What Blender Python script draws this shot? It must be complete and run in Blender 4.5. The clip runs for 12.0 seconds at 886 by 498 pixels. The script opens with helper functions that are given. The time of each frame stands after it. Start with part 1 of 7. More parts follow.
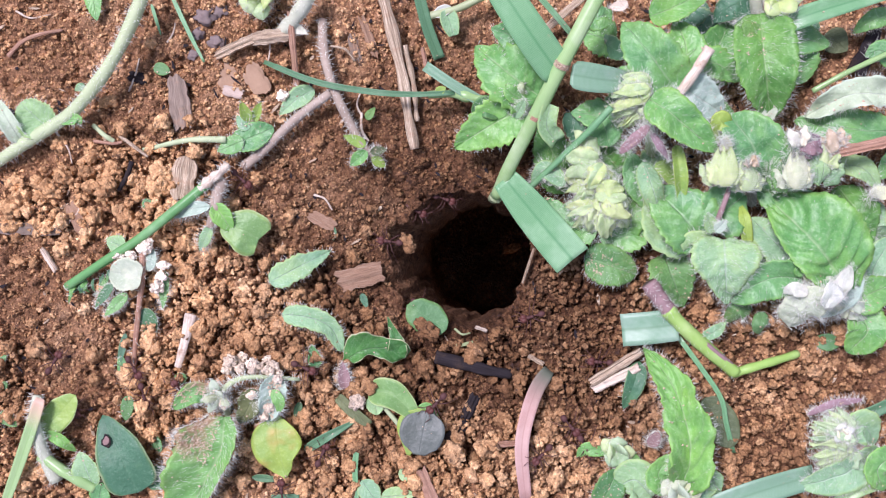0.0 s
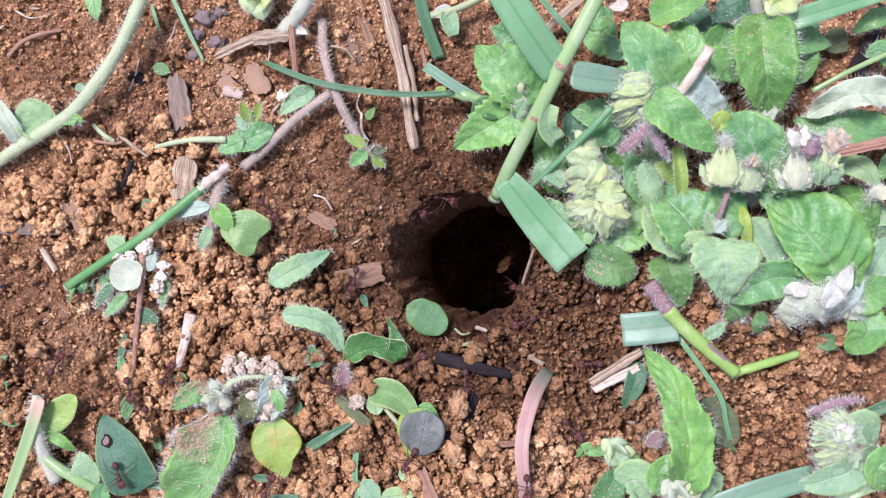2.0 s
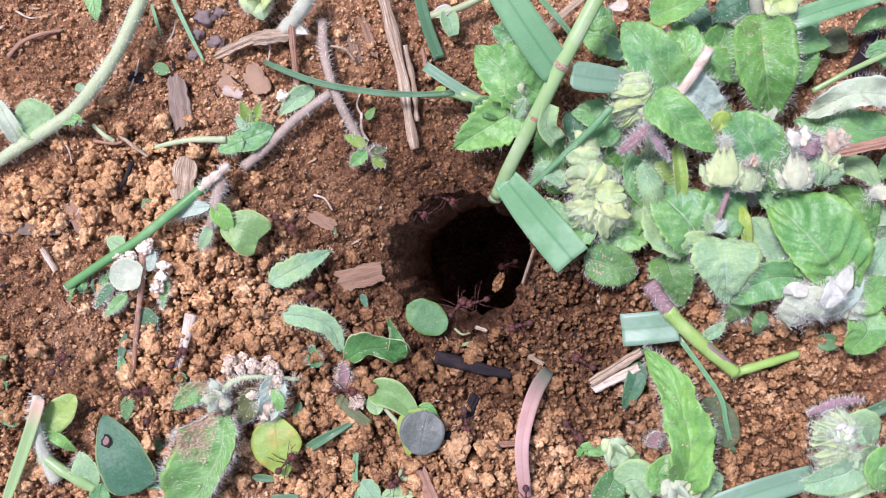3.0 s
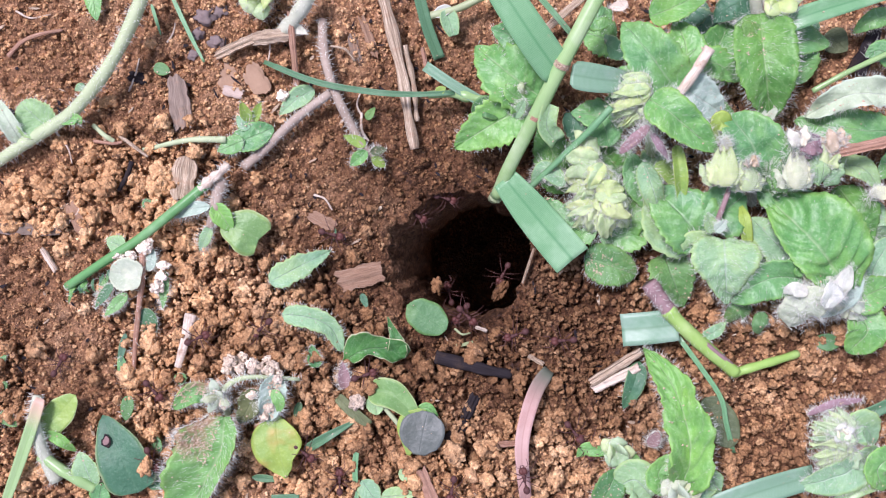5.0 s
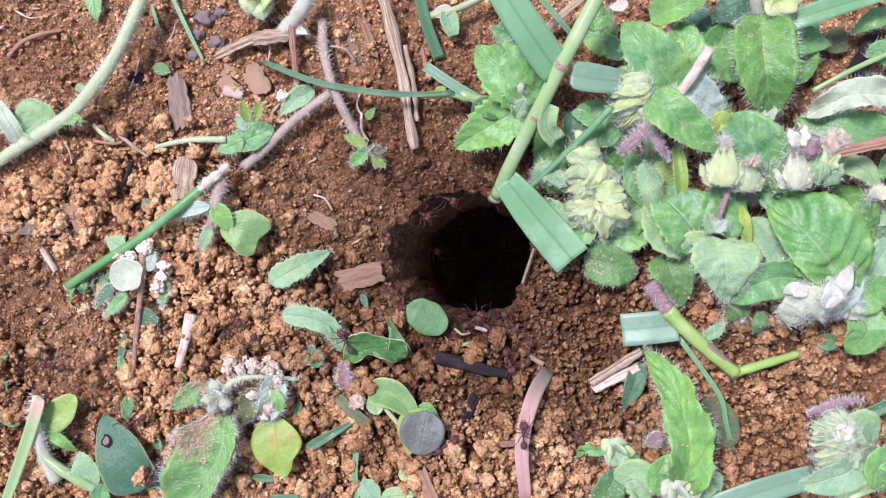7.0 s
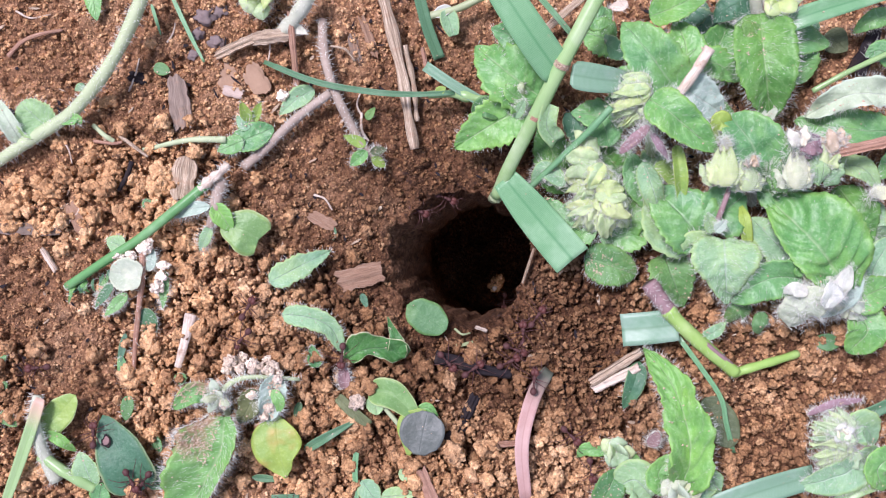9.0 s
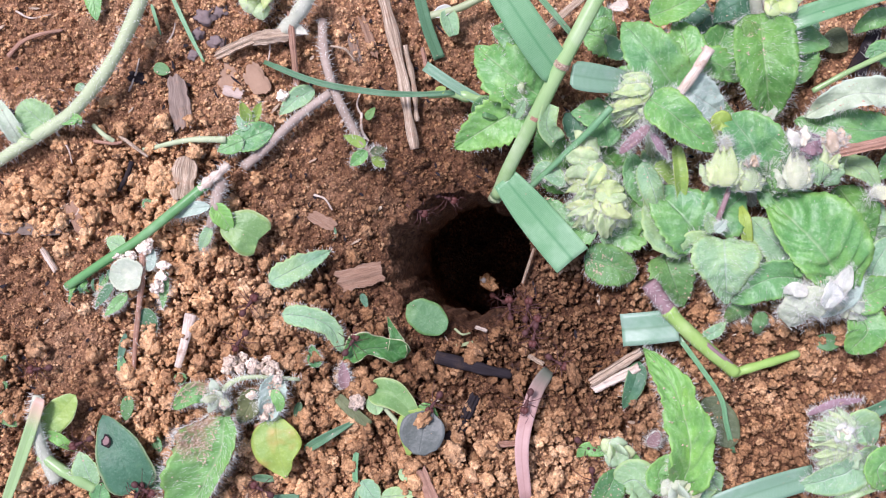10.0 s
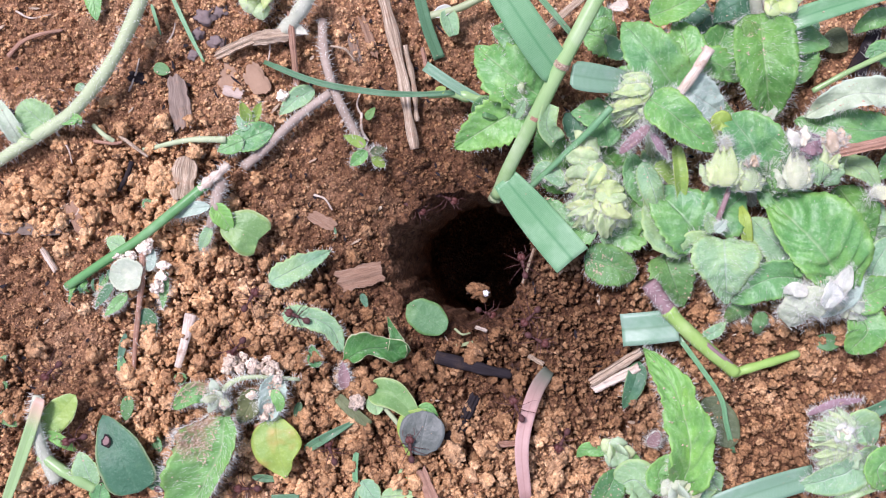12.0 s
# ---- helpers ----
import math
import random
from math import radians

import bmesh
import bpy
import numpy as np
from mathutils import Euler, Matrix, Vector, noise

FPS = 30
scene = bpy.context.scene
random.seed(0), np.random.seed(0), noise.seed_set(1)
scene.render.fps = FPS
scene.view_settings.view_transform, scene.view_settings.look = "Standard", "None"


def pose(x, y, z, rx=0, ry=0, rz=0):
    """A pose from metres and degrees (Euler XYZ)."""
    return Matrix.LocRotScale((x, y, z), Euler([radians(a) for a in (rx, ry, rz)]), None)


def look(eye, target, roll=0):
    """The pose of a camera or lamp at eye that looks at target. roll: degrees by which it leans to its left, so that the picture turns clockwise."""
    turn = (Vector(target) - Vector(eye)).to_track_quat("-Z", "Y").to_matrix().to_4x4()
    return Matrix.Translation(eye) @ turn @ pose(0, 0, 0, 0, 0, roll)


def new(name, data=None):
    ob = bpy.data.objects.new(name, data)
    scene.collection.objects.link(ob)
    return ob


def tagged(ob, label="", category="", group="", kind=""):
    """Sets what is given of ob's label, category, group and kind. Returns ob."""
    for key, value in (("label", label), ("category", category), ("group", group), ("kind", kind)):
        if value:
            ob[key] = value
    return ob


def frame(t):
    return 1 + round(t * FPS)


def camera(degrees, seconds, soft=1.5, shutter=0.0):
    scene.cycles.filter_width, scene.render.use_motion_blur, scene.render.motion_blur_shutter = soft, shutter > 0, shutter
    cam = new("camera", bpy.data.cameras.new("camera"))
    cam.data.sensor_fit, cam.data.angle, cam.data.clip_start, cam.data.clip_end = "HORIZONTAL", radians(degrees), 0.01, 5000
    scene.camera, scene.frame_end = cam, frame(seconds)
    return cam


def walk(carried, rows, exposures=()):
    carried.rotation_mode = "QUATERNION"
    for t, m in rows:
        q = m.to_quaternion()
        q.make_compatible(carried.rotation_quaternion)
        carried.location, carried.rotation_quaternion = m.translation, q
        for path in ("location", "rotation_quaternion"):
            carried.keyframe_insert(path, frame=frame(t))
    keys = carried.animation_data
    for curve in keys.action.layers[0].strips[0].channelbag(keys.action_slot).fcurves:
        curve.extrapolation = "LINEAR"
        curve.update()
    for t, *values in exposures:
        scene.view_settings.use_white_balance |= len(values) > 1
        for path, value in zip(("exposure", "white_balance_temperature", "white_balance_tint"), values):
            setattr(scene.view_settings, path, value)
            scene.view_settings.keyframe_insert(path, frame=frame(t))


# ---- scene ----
cam = camera(45.0, 12.0, soft=1.15, shutter=0.35)
walk(cam, [(0.0, pose(0, 0, 0.24142)), (12.0, pose(0, 0, 0.24142))], exposures=[(0.0, 0.32, 5910, 30), (12.0, 0.32, 5910, 30)])

# ---- sky and sun: bright overcast day, soft light ----
SUN_EL, SUN_AZ = radians(62), radians(-50)
world = bpy.data.worlds.new("sky")
scene.world = world
world.use_nodes = True
wn = world.node_tree.nodes
sky = wn.new("ShaderNodeTexSky")
sky.sky_type, sky.sun_disc = "NISHITA", False
sky.sun_elevation, sky.sun_rotation = SUN_EL, SUN_AZ
sky.dust_density, sky.air_density = 4.0, 1.0
wn["Background"].inputs["Strength"].default_value = 0.068
haze = wn.new("ShaderNodeMix")
haze.data_type, haze.inputs[0].default_value = "RGBA", 0.75
haze.inputs[7].default_value = (6.6, 7.5, 9.3, 1)
world.node_tree.links.new(sky.outputs[0], haze.inputs[6])
world.node_tree.links.new(haze.outputs[2], wn["Background"].inputs["Color"])
sun = new("sun", bpy.data.lights.new("sun", "SUN"))
sun.data.energy, sun.data.angle, sun.data.color = 4.0, radians(14), (1.0, 0.94, 0.90)
sun.matrix_world = look((-0.3, 0.25, 0.8), (0, 0, 0))

MM = 0.001
rng = np.random.default_rng(7)


# ---- materials ----
class Mat:
    """A node material with a few shorthands."""

    def __init__(self, name, rough=0.8, spec=0.3):
        self.m = bpy.data.materials.new(name)
        self.m.use_nodes = True
        self.t = self.m.node_tree
        self.b = self.t.nodes["Principled BSDF"]
        self.b.inputs["Roughness"].default_value = rough
        self.b.inputs["Specular IOR Level"].default_value = spec
        self.co = self.t.nodes.new("ShaderNodeTexCoord")
        self.geo = self.t.nodes.new("ShaderNodeNewGeometry")
        self.info = self.t.nodes.new("ShaderNodeObjectInfo")

    def link(self, a, b):
        self.t.links.new(a, b)

    def noise(self, scale, detail=4.0, rough=0.6, vec=None, stretch=None):
        n = self.t.nodes.new("ShaderNodeTexNoise")
        n.inputs["Scale"].default_value, n.inputs["Detail"].default_value = scale, detail
        n.inputs["Roughness"].default_value = rough
        src = vec or self.geo.outputs["Position"]
        if stretch:
            mp = self.t.nodes.new("ShaderNodeMapping")
            mp.inputs["Scale"].default_value = stretch
            self.link(src, mp.inputs["Vector"])
            src = mp.outputs[0]
        self.link(src, n.inputs["Vector"])
        return n.outputs["Fac"]

    def ramp(self, fac, *stops):
        r = self.t.nodes.new("ShaderNodeValToRGB")
        el = r.color_ramp.elements
        while len(el) < len(stops):
            el.new(0.5)
        for e, (p, c) in zip(el, stops):
            e.position = p
            e.color = (*c, 1) if len(c) == 3 else c
        self.link(fac, r.inputs["Fac"])
        return r.outputs["Color"]

    def mix(self, fac, a, b, mode="MIX"):
        n = self.t.nodes.new("ShaderNodeMix")
        n.data_type, n.blend_type = "RGBA", mode
        for sock, v in ((n.inputs[0], fac), (n.inputs[6], a), (n.inputs[7], b)):
            if isinstance(v, (int, float)):
                sock.default_value = v
            elif isinstance(v, tuple):
                sock.default_value = (*v, 1)
            else:
                self.link(v, sock)
        return n.outputs[2]

    def math(self, op, a, b=0.0, c=0.0):
        n = self.t.nodes.new("ShaderNodeMath")
        n.operation = op
        for sock, v in zip(n.inputs, (a, b, c)):
            if isinstance(v, (int, float)):
                sock.default_value = v
            else:
                self.link(v, sock)
        return n.outputs[0]

    def uv(self):
        s = self.t.nodes.new("ShaderNodeSeparateXYZ")
        self.link(self.co.outputs["UV"], s.inputs[0])
        return s.outputs[0], s.outputs[1]

    def bump(self, height, strength=0.5, dist=0.0003):
        b = self.t.nodes.new("ShaderNodeBump")
        b.inputs["Strength"].default_value, b.inputs["Distance"].default_value = strength, dist
        self.link(height, b.inputs["Height"])
        self.link(b.outputs[0], self.b.inputs["Normal"])

    def color(self, c):
        if isinstance(c, tuple):
            self.b.inputs["Base Color"].default_value = (*c, 1)
        else:
            self.link(c, self.b.inputs["Base Color"])
        self.last = c

    def thin(self, share, tint):
        """Lets light through, as leaves do."""
        tr = self.t.nodes.new("ShaderNodeBsdfTranslucent")
        col = self.mix(1.0, self.last, tint, "MULTIPLY")
        self.link(col, tr.inputs["Color"])
        mx = self.t.nodes.new("ShaderNodeMixShader")
        mx.inputs[0].default_value = share
        self.link(self.b.outputs[0], mx.inputs[1])
        self.link(tr.outputs[0], mx.inputs[2])
        self.link(mx.outputs[0], self.t.nodes["Material Output"].inputs["Surface"])


SOIL_TONES = ((0.249, 0.139, 0.071), (0.426, 0.257, 0.129), (0.589, 0.396, 0.227))


def soil_material(name, per, shade=1.0, tones=SOIL_TONES, speck=1.0, relief=0.0008):
    m = Mat(name, 0.9, 0.2)
    patch = m.noise(55, 4, 0.65)
    grain = m.noise(1100, 5, 0.75)
    cells = m.t.nodes.new("ShaderNodeTexVoronoi")
    cells.inputs["Scale"].default_value = 1050
    wob = m.t.nodes.new("ShaderNodeVectorMath")
    wob.operation = "ADD"
    off = m.t.nodes.new("ShaderNodeTexNoise")
    off.inputs["Scale"].default_value = 1800
    sc = m.t.nodes.new("ShaderNodeVectorMath")
    sc.operation = "SCALE"
    sc.inputs["Scale"].default_value = 0.0009
    m.link(m.geo.outputs["Position"], off.inputs["Vector"])
    m.link(off.outputs["Color"], sc.inputs[0])
    m.link(m.geo.outputs["Position"], wob.inputs[0])
    m.link(sc.outputs[0], wob.inputs[1])
    m.link(wob.outputs[0], cells.inputs["Vector"])
    base = m.ramp(patch, *((p, tuple(c * shade for c in q)) for p, q in zip((0.3, 0.5, 0.7), tones)))
    base = m.mix(0.85 * speck, base, m.ramp(grain, (0.3, (0.46, 0.43, 0.42)), (0.5, (0.97, 0.95, 0.93)), (0.68, (1.4, 1.44, 1.45))), "MULTIPLY")
    tint = m.t.nodes.new("ShaderNodeSeparateColor")
    m.link(cells.outputs["Color"], tint.inputs[0])
    base = m.mix(0.6 * speck, base, m.ramp(tint.outputs[0], (0.0, (0.5, 0.47, 0.46)), (0.5, (1.0, 1.0, 1.0)), (0.88, (1.25, 1.22, 1.15)), (0.96, (1.8, 1.9, 2.0))), "MULTIPLY")
    fine = m.t.nodes.new("ShaderNodeTexVoronoi")
    fine.inputs["Scale"].default_value = 2300
    m.link(wob.outputs[0], fine.inputs["Vector"])
    mote = m.t.nodes.new("ShaderNodeSeparateColor")
    m.link(fine.outputs["Color"], mote.inputs[0])
    base = m.mix(0.7 * speck, base, m.ramp(mote.outputs[1], (0.0, (0.6, 0.56, 0.52)), (0.45, (1.0, 0.98, 0.94)), (0.8, (1.25, 1.2, 1.08)), (0.93, (1.7, 1.78, 1.8))), "MULTIPLY")
    # damp, trodden soil round the burrow, ragged outline; also paints in the wall shade
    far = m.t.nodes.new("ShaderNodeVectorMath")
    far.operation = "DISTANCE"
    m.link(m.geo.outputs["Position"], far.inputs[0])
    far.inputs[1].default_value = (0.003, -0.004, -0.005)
    damp_shade = m.math("ADD", far.outputs["Value"], m.math("MULTIPLY", m.math("SUBTRACT", m.noise(70, 4, 0.7), 0.5), 0.045))
    base = m.mix(m.ramp(damp_shade, (0.026, (0.88, 0.88, 0.88)), (0.058, (0, 0, 0))), base, m.mix(1.0, base, (0.42, 0.38, 0.36), "MULTIPLY"))
    # ragged darker soil; the first spot paints in the shade of clod gaps
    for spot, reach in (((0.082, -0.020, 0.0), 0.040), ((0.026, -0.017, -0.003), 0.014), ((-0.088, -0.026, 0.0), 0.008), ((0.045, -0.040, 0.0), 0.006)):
        spot_far = m.t.nodes.new("ShaderNodeVectorMath")
        spot_far.operation = "DISTANCE"
        m.link(m.geo.outputs["Position"], spot_far.inputs[0])
        spot_far.inputs[1].default_value = spot
        moist_shade = m.math("ADD", spot_far.outputs["Value"], m.math("MULTIPLY", m.math("SUBTRACT", m.noise(60, 4, 0.7), 0.5), 0.06 if reach > 0.03 else 0.03))
        base = m.mix(m.ramp(moist_shade, (reach, (0.8, 0.8, 0.8)), (reach + (0.026 if reach > 0.03 else 0.018), (0, 0, 0))), base, m.mix(1.0, base, (0.70, 0.67, 0.66), "MULTIPLY"))
    dark = m.noise(420, 3, 0.6)
    base = m.mix(m.ramp(dark, (0.30, (0.8, 0.8, 0.8)), (0.38, (0, 0, 0))), base, (0.055, 0.035, 0.03))
    if per:
        rnd = m.info.outputs["Random"] if per == "object" else m.geo.outputs["Random Per Island"]
        base = m.mix(1.0, base, m.ramp(rnd, (0.0, (0.78, 0.75, 0.73)), (0.35, (0.98, 0.97, 0.95)), (0.8, (1.14, 1.14, 1.12)), (1.0, (1.32, 1.42, 1.5))), "MULTIPLY")
    m.color(base)
    lumps = m.math("SUBTRACT", m.math("MULTIPLY", grain, 0.9), m.math("MULTIPLY", cells.outputs["Distance"], 0.9))
    m.bump(m.math("ADD", lumps, m.math("MULTIPLY", fine.outputs["Distance"], -0.45)), 1.0, relief)
    return m.m


def leaf_material(name, col, dark, vein, rough=0.5, dust=0.0, blotch=None, veins=7.0, trans=0.22, rim=None, soiled=None):
    col, dark, vein = (tuple(c * 0.9 for c in q) for q in (col, dark, vein))
    m = Mat(name, rough, 0.55)
    m.b.inputs["Sheen Weight"].default_value, m.b.inputs["Sheen Roughness"].default_value = 0.06, 0.35
    u, v = m.uv()
    across = m.math("ABSOLUTE", m.math("SUBTRACT", v, 0.5))
    wob = m.noise(250, 3)
    rib = m.ramp(m.math("ADD", across, m.math("MULTIPLY", m.math("SUBTRACT", wob, 0.5), 0.03)), (0.0, (1, 1, 1)), (0.03, (0, 0, 0)))
    phase = m.math("FRACT", m.math("MULTIPLY", m.math("SUBTRACT", m.math("ADD", u, m.math("MULTIPLY", wob, 0.2)), m.math("MULTIPLY", across, 0.55)), veins))
    side = m.math("MULTIPLY", m.ramp(m.math("ABSOLUTE", m.math("SUBTRACT", phase, 0.5)), (0.0, (0.8, 0.8, 0.8)), (0.13, (0, 0, 0))), 1.0 if veins else 0.0)
    light = tuple(min(1, c * k) for c, k in zip(col, (1.4, 1.28, 1.3)))
    sunny = tuple(min(1, c * k) for c, k in zip(col, (1.4, 1.15, 0.66))) if col[1] > 1.35 * col[0] else light
    base = m.mix(m.ramp(m.noise(120, 5, 0.7), (0.35, (0, 0, 0)), (0.65, (1, 1, 1))), dark, col)
    base = m.mix(m.ramp(m.noise(300, 4, 0.7), (0.5, (0, 0, 0)), (0.7, (0.75, 0.75, 0.75))), base, light)
    base = m.mix(m.ramp(m.noise(75, 3, 0.6), (0.48, (0, 0, 0)), (0.66, (0.7, 0.7, 0.7))), base, sunny)
    base = m.mix(0.38, base, m.ramp(m.info.outputs["Random"], (0, tuple(c * k for c, k in zip(col, (0.62, 0.76, 0.85)))), (0.5, col), (1, tuple(min(1, c * k) for c, k in zip(col, (1.4, 1.2, 0.8))))))
    base = m.mix(m.ramp(across, (0.40, (0, 0, 0)), (0.5, (0.6, 0.6, 0.6))), base, sunny)
    base = m.mix(m.math("MULTIPLY", rib, 0.55 if veins else 0.2), base, vein)
    base = m.mix(m.math("MULTIPLY", side, 0.22), base, vein)
    if rim:
        base = m.mix(m.ramp(m.math("ADD", across, m.math("MULTIPLY", m.math("SUBTRACT", wob, 0.5), 0.06)), (0.455, (0, 0, 0)), (0.485, (0.85, 0.85, 0.85))), base, rim)
    if blotch:
        base = m.mix(m.ramp(m.noise(90, 3), (0.56, (0, 0, 0)), (0.66, (0.8, 0.8, 0.8))), base, blotch)
    if soiled:
        reach = m.math("MULTIPLY", m.ramp(u, (soiled[0] - 0.2, (1, 1, 1)), (soiled[0], (0, 0, 0))), m.ramp(v, (soiled[1], (0, 0, 0)), (soiled[1] + 0.2, (1, 1, 1))))
        base = m.mix(m.math("MULTIPLY", reach, m.ramp(m.noise(420, 5, 0.75), (0.36, (0, 0, 0)), (0.5, (0.95, 0.95, 0.95)))), base, (0.40, 0.25, 0.15))
    if dust:
        d = m.noise(700, 6, 0.75)
        base = m.mix(m.ramp(d, (0.66 - dust, (0, 0, 0)), (0.74 - dust, (0.8, 0.8, 0.8))), base, (0.50, 0.36, 0.25))
    down = m.noise(1500, 5, 0.8)
    base = m.mix(m.ramp(down, (0.52, (0, 0, 0)), (0.72, (0.3, 0.3, 0.3))), base, tuple(min(1, c * 1.2 + 0.12) for c in vein))
    base = m.mix(m.ramp(down, (0.30, (0.35, 0.35, 0.35)), (0.44, (0, 0, 0))), base, dark)
    m.color(base)
    relief = m.math("SUBTRACT", m.math("ADD", m.math("MULTIPLY", m.noise(900, 4, 0.7), 0.9), m.math("MULTIPLY", m.noise(240, 3, 0.6), 1.6)), m.math("ADD", m.math("MULTIPLY", m.math("POWER", m.math("MULTIPLY", m.math("ABSOLUTE", m.math("SUBTRACT", phase, 0.5)), 2.0), 0.6), -0.22 if veins else 0.0), m.math("MULTIPLY", rib, 0.8 if veins else 0.25)))
    m.bump(relief, 0.7, 0.00035)
    m.thin(trans, (1.0, 1.0, 0.7))
    return m.m


def blade_material(name, col, dark, light, rough=0.4, tip=None, streak=0.3):
    col, dark, light = (tuple(c * 0.92 for c in q) for q in (col, dark, light))
    m = Mat(name, rough, 0.45)
    u, v = m.uv()
    lines = m.t.nodes.new("ShaderNodeTexWave")
    lines.inputs["Scale"].default_value = 9.0
    lines.inputs["Distortion"].default_value = 0.6
    cb = m.t.nodes.new("ShaderNodeCombineXYZ")
    m.link(v, cb.inputs[0])
    m.link(m.math("MULTIPLY", u, 0.04), cb.inputs[1])
    m.link(cb.outputs[0], lines.inputs["Vector"])
    base = m.mix(m.noise(150, 4), dark, col)
    base = m.mix(m.math("MULTIPLY", lines.outputs["Fac"], streak), base, light)
    base = m.mix(m.ramp(m.noise(60, 4, 0.7), (0.5, (0, 0, 0)), (0.75, (0.6, 0.6, 0.6))), base, light)
    across = m.math("ABSOLUTE", m.math("SUBTRACT", v, 0.5))
    base = m.mix(m.ramp(across, (0.0, (0.7, 0.7, 0.7)), (0.07, (0, 0, 0))), base, dark)
    base = m.mix(m.ramp(m.noise(700, 4), (0.68, (0, 0, 0)), (0.74, (0.6, 0.6, 0.6))), base, (0.45, 0.33, 0.2))
    if tip:
        base = m.mix(m.ramp(m.math("ADD", u, m.math("MULTIPLY", m.noise(200), 0.15)), *tip[0]), base, tip[1])
    m.color(base)
    m.bump(m.math("ADD", m.math("MULTIPLY", lines.outputs["Fac"], 0.15), m.noise(400, 4, 0.7)), streak, 0.00015)
    m.thin(0.22, (1.0, 1.0, 0.7))
    return m.m


def fibre_material(name, col, dark, light, rough=0.8, dust=(0.34, 0.21, 0.13)):
    """Straw, dry wood and stems: streaks along the piece."""
    m = Mat(name, rough, 0.25)
    u, v = m.uv()
    cb = m.t.nodes.new("ShaderNodeCombineXYZ")
    m.link(m.math("MULTIPLY", u, 2.5), cb.inputs[0])
    m.link(m.math("MULTIPLY", v, 26.0), cb.inputs[1])
    m.link(m.info.outputs["Random"], cb.inputs[2])
    f = m.noise(1.0, 5, 0.7, vec=cb.outputs[0])
    base = m.ramp(f, (0.32, dark), (0.5, col), (0.68, light))
    base = m.mix(m.ramp(m.noise(350, 4), (0.55, (0, 0, 0)), (0.68, (0.6, 0.6, 0.6))), base, tuple(c * 0.55 for c in col))
    base = m.mix(m.ramp(m.noise(280, 6, 0.75), (0.52, (0, 0, 0)), (0.66, (0.75, 0.75, 0.75))), base, dust)
    m.color(base)
    m.bump(f, 0.6, 0.0003)
    return m.m


def plain_material(name, col, dark, scale=600, rough=0.6, spec=0.3, bump=0.3):
    m = Mat(name, rough, spec)
    f = m.noise(scale, 4, 0.65)
    m.color(m.mix(f, dark, col))
    m.bump(f, bump, 0.0002)
    return m.m


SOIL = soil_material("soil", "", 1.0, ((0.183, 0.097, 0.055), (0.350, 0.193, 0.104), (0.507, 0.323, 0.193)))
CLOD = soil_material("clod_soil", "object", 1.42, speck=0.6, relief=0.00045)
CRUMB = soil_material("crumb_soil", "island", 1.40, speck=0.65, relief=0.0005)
SPECK = plain_material("soil_speck", (0.74, 0.60, 0.45), (0.46, 0.33, 0.22), 900, 0.9, 0.2, 0.6)
LEAF = leaf_material("leaf_green", (0.20, 0.485, 0.17), (0.055, 0.20, 0.062), (0.40, 0.58, 0.35), 0.36, dust=0.02)
BRIGHT = leaf_material("leaf_bright", (0.22, 0.52, 0.145), (0.10, 0.33, 0.075), (0.5, 0.66, 0.38), 0.36, dust=0.02)
MINT = leaf_material("leaf_mint", (0.35, 0.59, 0.32), (0.17, 0.38, 0.18), (0.56, 0.7, 0.56), 0.65, dust=0.03)
KALE = leaf_material("leaf_deep_green", (0.145, 0.39, 0.105), (0.055, 0.21, 0.045), (0.40, 0.58, 0.28), 0.38, dust=0.02)
PALE = leaf_material("leaf_pale", (0.52, 0.67, 0.54), (0.37, 0.54, 0.40), (0.72, 0.78, 0.7), 0.8, dust=0.03)
DEEP = leaf_material("leaf_deep", (0.085, 0.235, 0.12), (0.05, 0.16, 0.08), (0.18, 0.34, 0.2), 0.5, dust=0.02, veins=0, rim=(0.34, 0.44, 0.22))
LIME = leaf_material("leaf_lime", (0.27, 0.47, 0.15), (0.18, 0.37, 0.10), (0.42, 0.6, 0.28), 0.4, veins=0, rim=(0.5, 0.62, 0.3))
FURRY = leaf_material("leaf_furry", (0.20, 0.47, 0.15), (0.09, 0.30, 0.075), (0.5, 0.66, 0.36), 0.45, dust=0.04, soiled=(0.62, 0.6))
BLEMISH = plain_material("leaf_blemish", (0.34, 0.22, 0.19), (0.14, 0.09, 0.09), 900, 0.8)
DUSTY = leaf_material("leaf_dusty", (0.15, 0.36, 0.12), (0.07, 0.22, 0.06), (0.32, 0.5, 0.26), 0.55, dust=0.07)
YELLOW = leaf_material("leaf_yellow", (0.32, 0.50, 0.105), (0.24, 0.42, 0.09), (0.46, 0.58, 0.22), 0.5, blotch=(0.52, 0.40, 0.10), veins=0)
CLOVER = leaf_material("leaf_clover", (0.145, 0.33, 0.125), (0.085, 0.235, 0.08), (0.26, 0.44, 0.22), 0.55, dust=0.0, veins=0)
GREY = leaf_material("leaf_grey", (0.108, 0.136, 0.120), (0.066, 0.084, 0.072), (0.15, 0.17, 0.15), 0.5, dust=0.0, trans=0.03, veins=0)
OLIVE = leaf_material("leaf_olive", (0.147, 0.190, 0.081), (0.095, 0.130, 0.057), (0.263, 0.300, 0.161), 0.6)
BRACT = leaf_material("bract", (0.72, 0.87, 0.50), (0.38, 0.62, 0.24), (0.86, 0.9, 0.72), 0.6, veins=0, trans=0.42)
WHITE_BRACT = leaf_material("bract_white", (0.76, 0.78, 0.68), (0.56, 0.64, 0.44), (0.85, 0.85, 0.8), 0.8, veins=0)
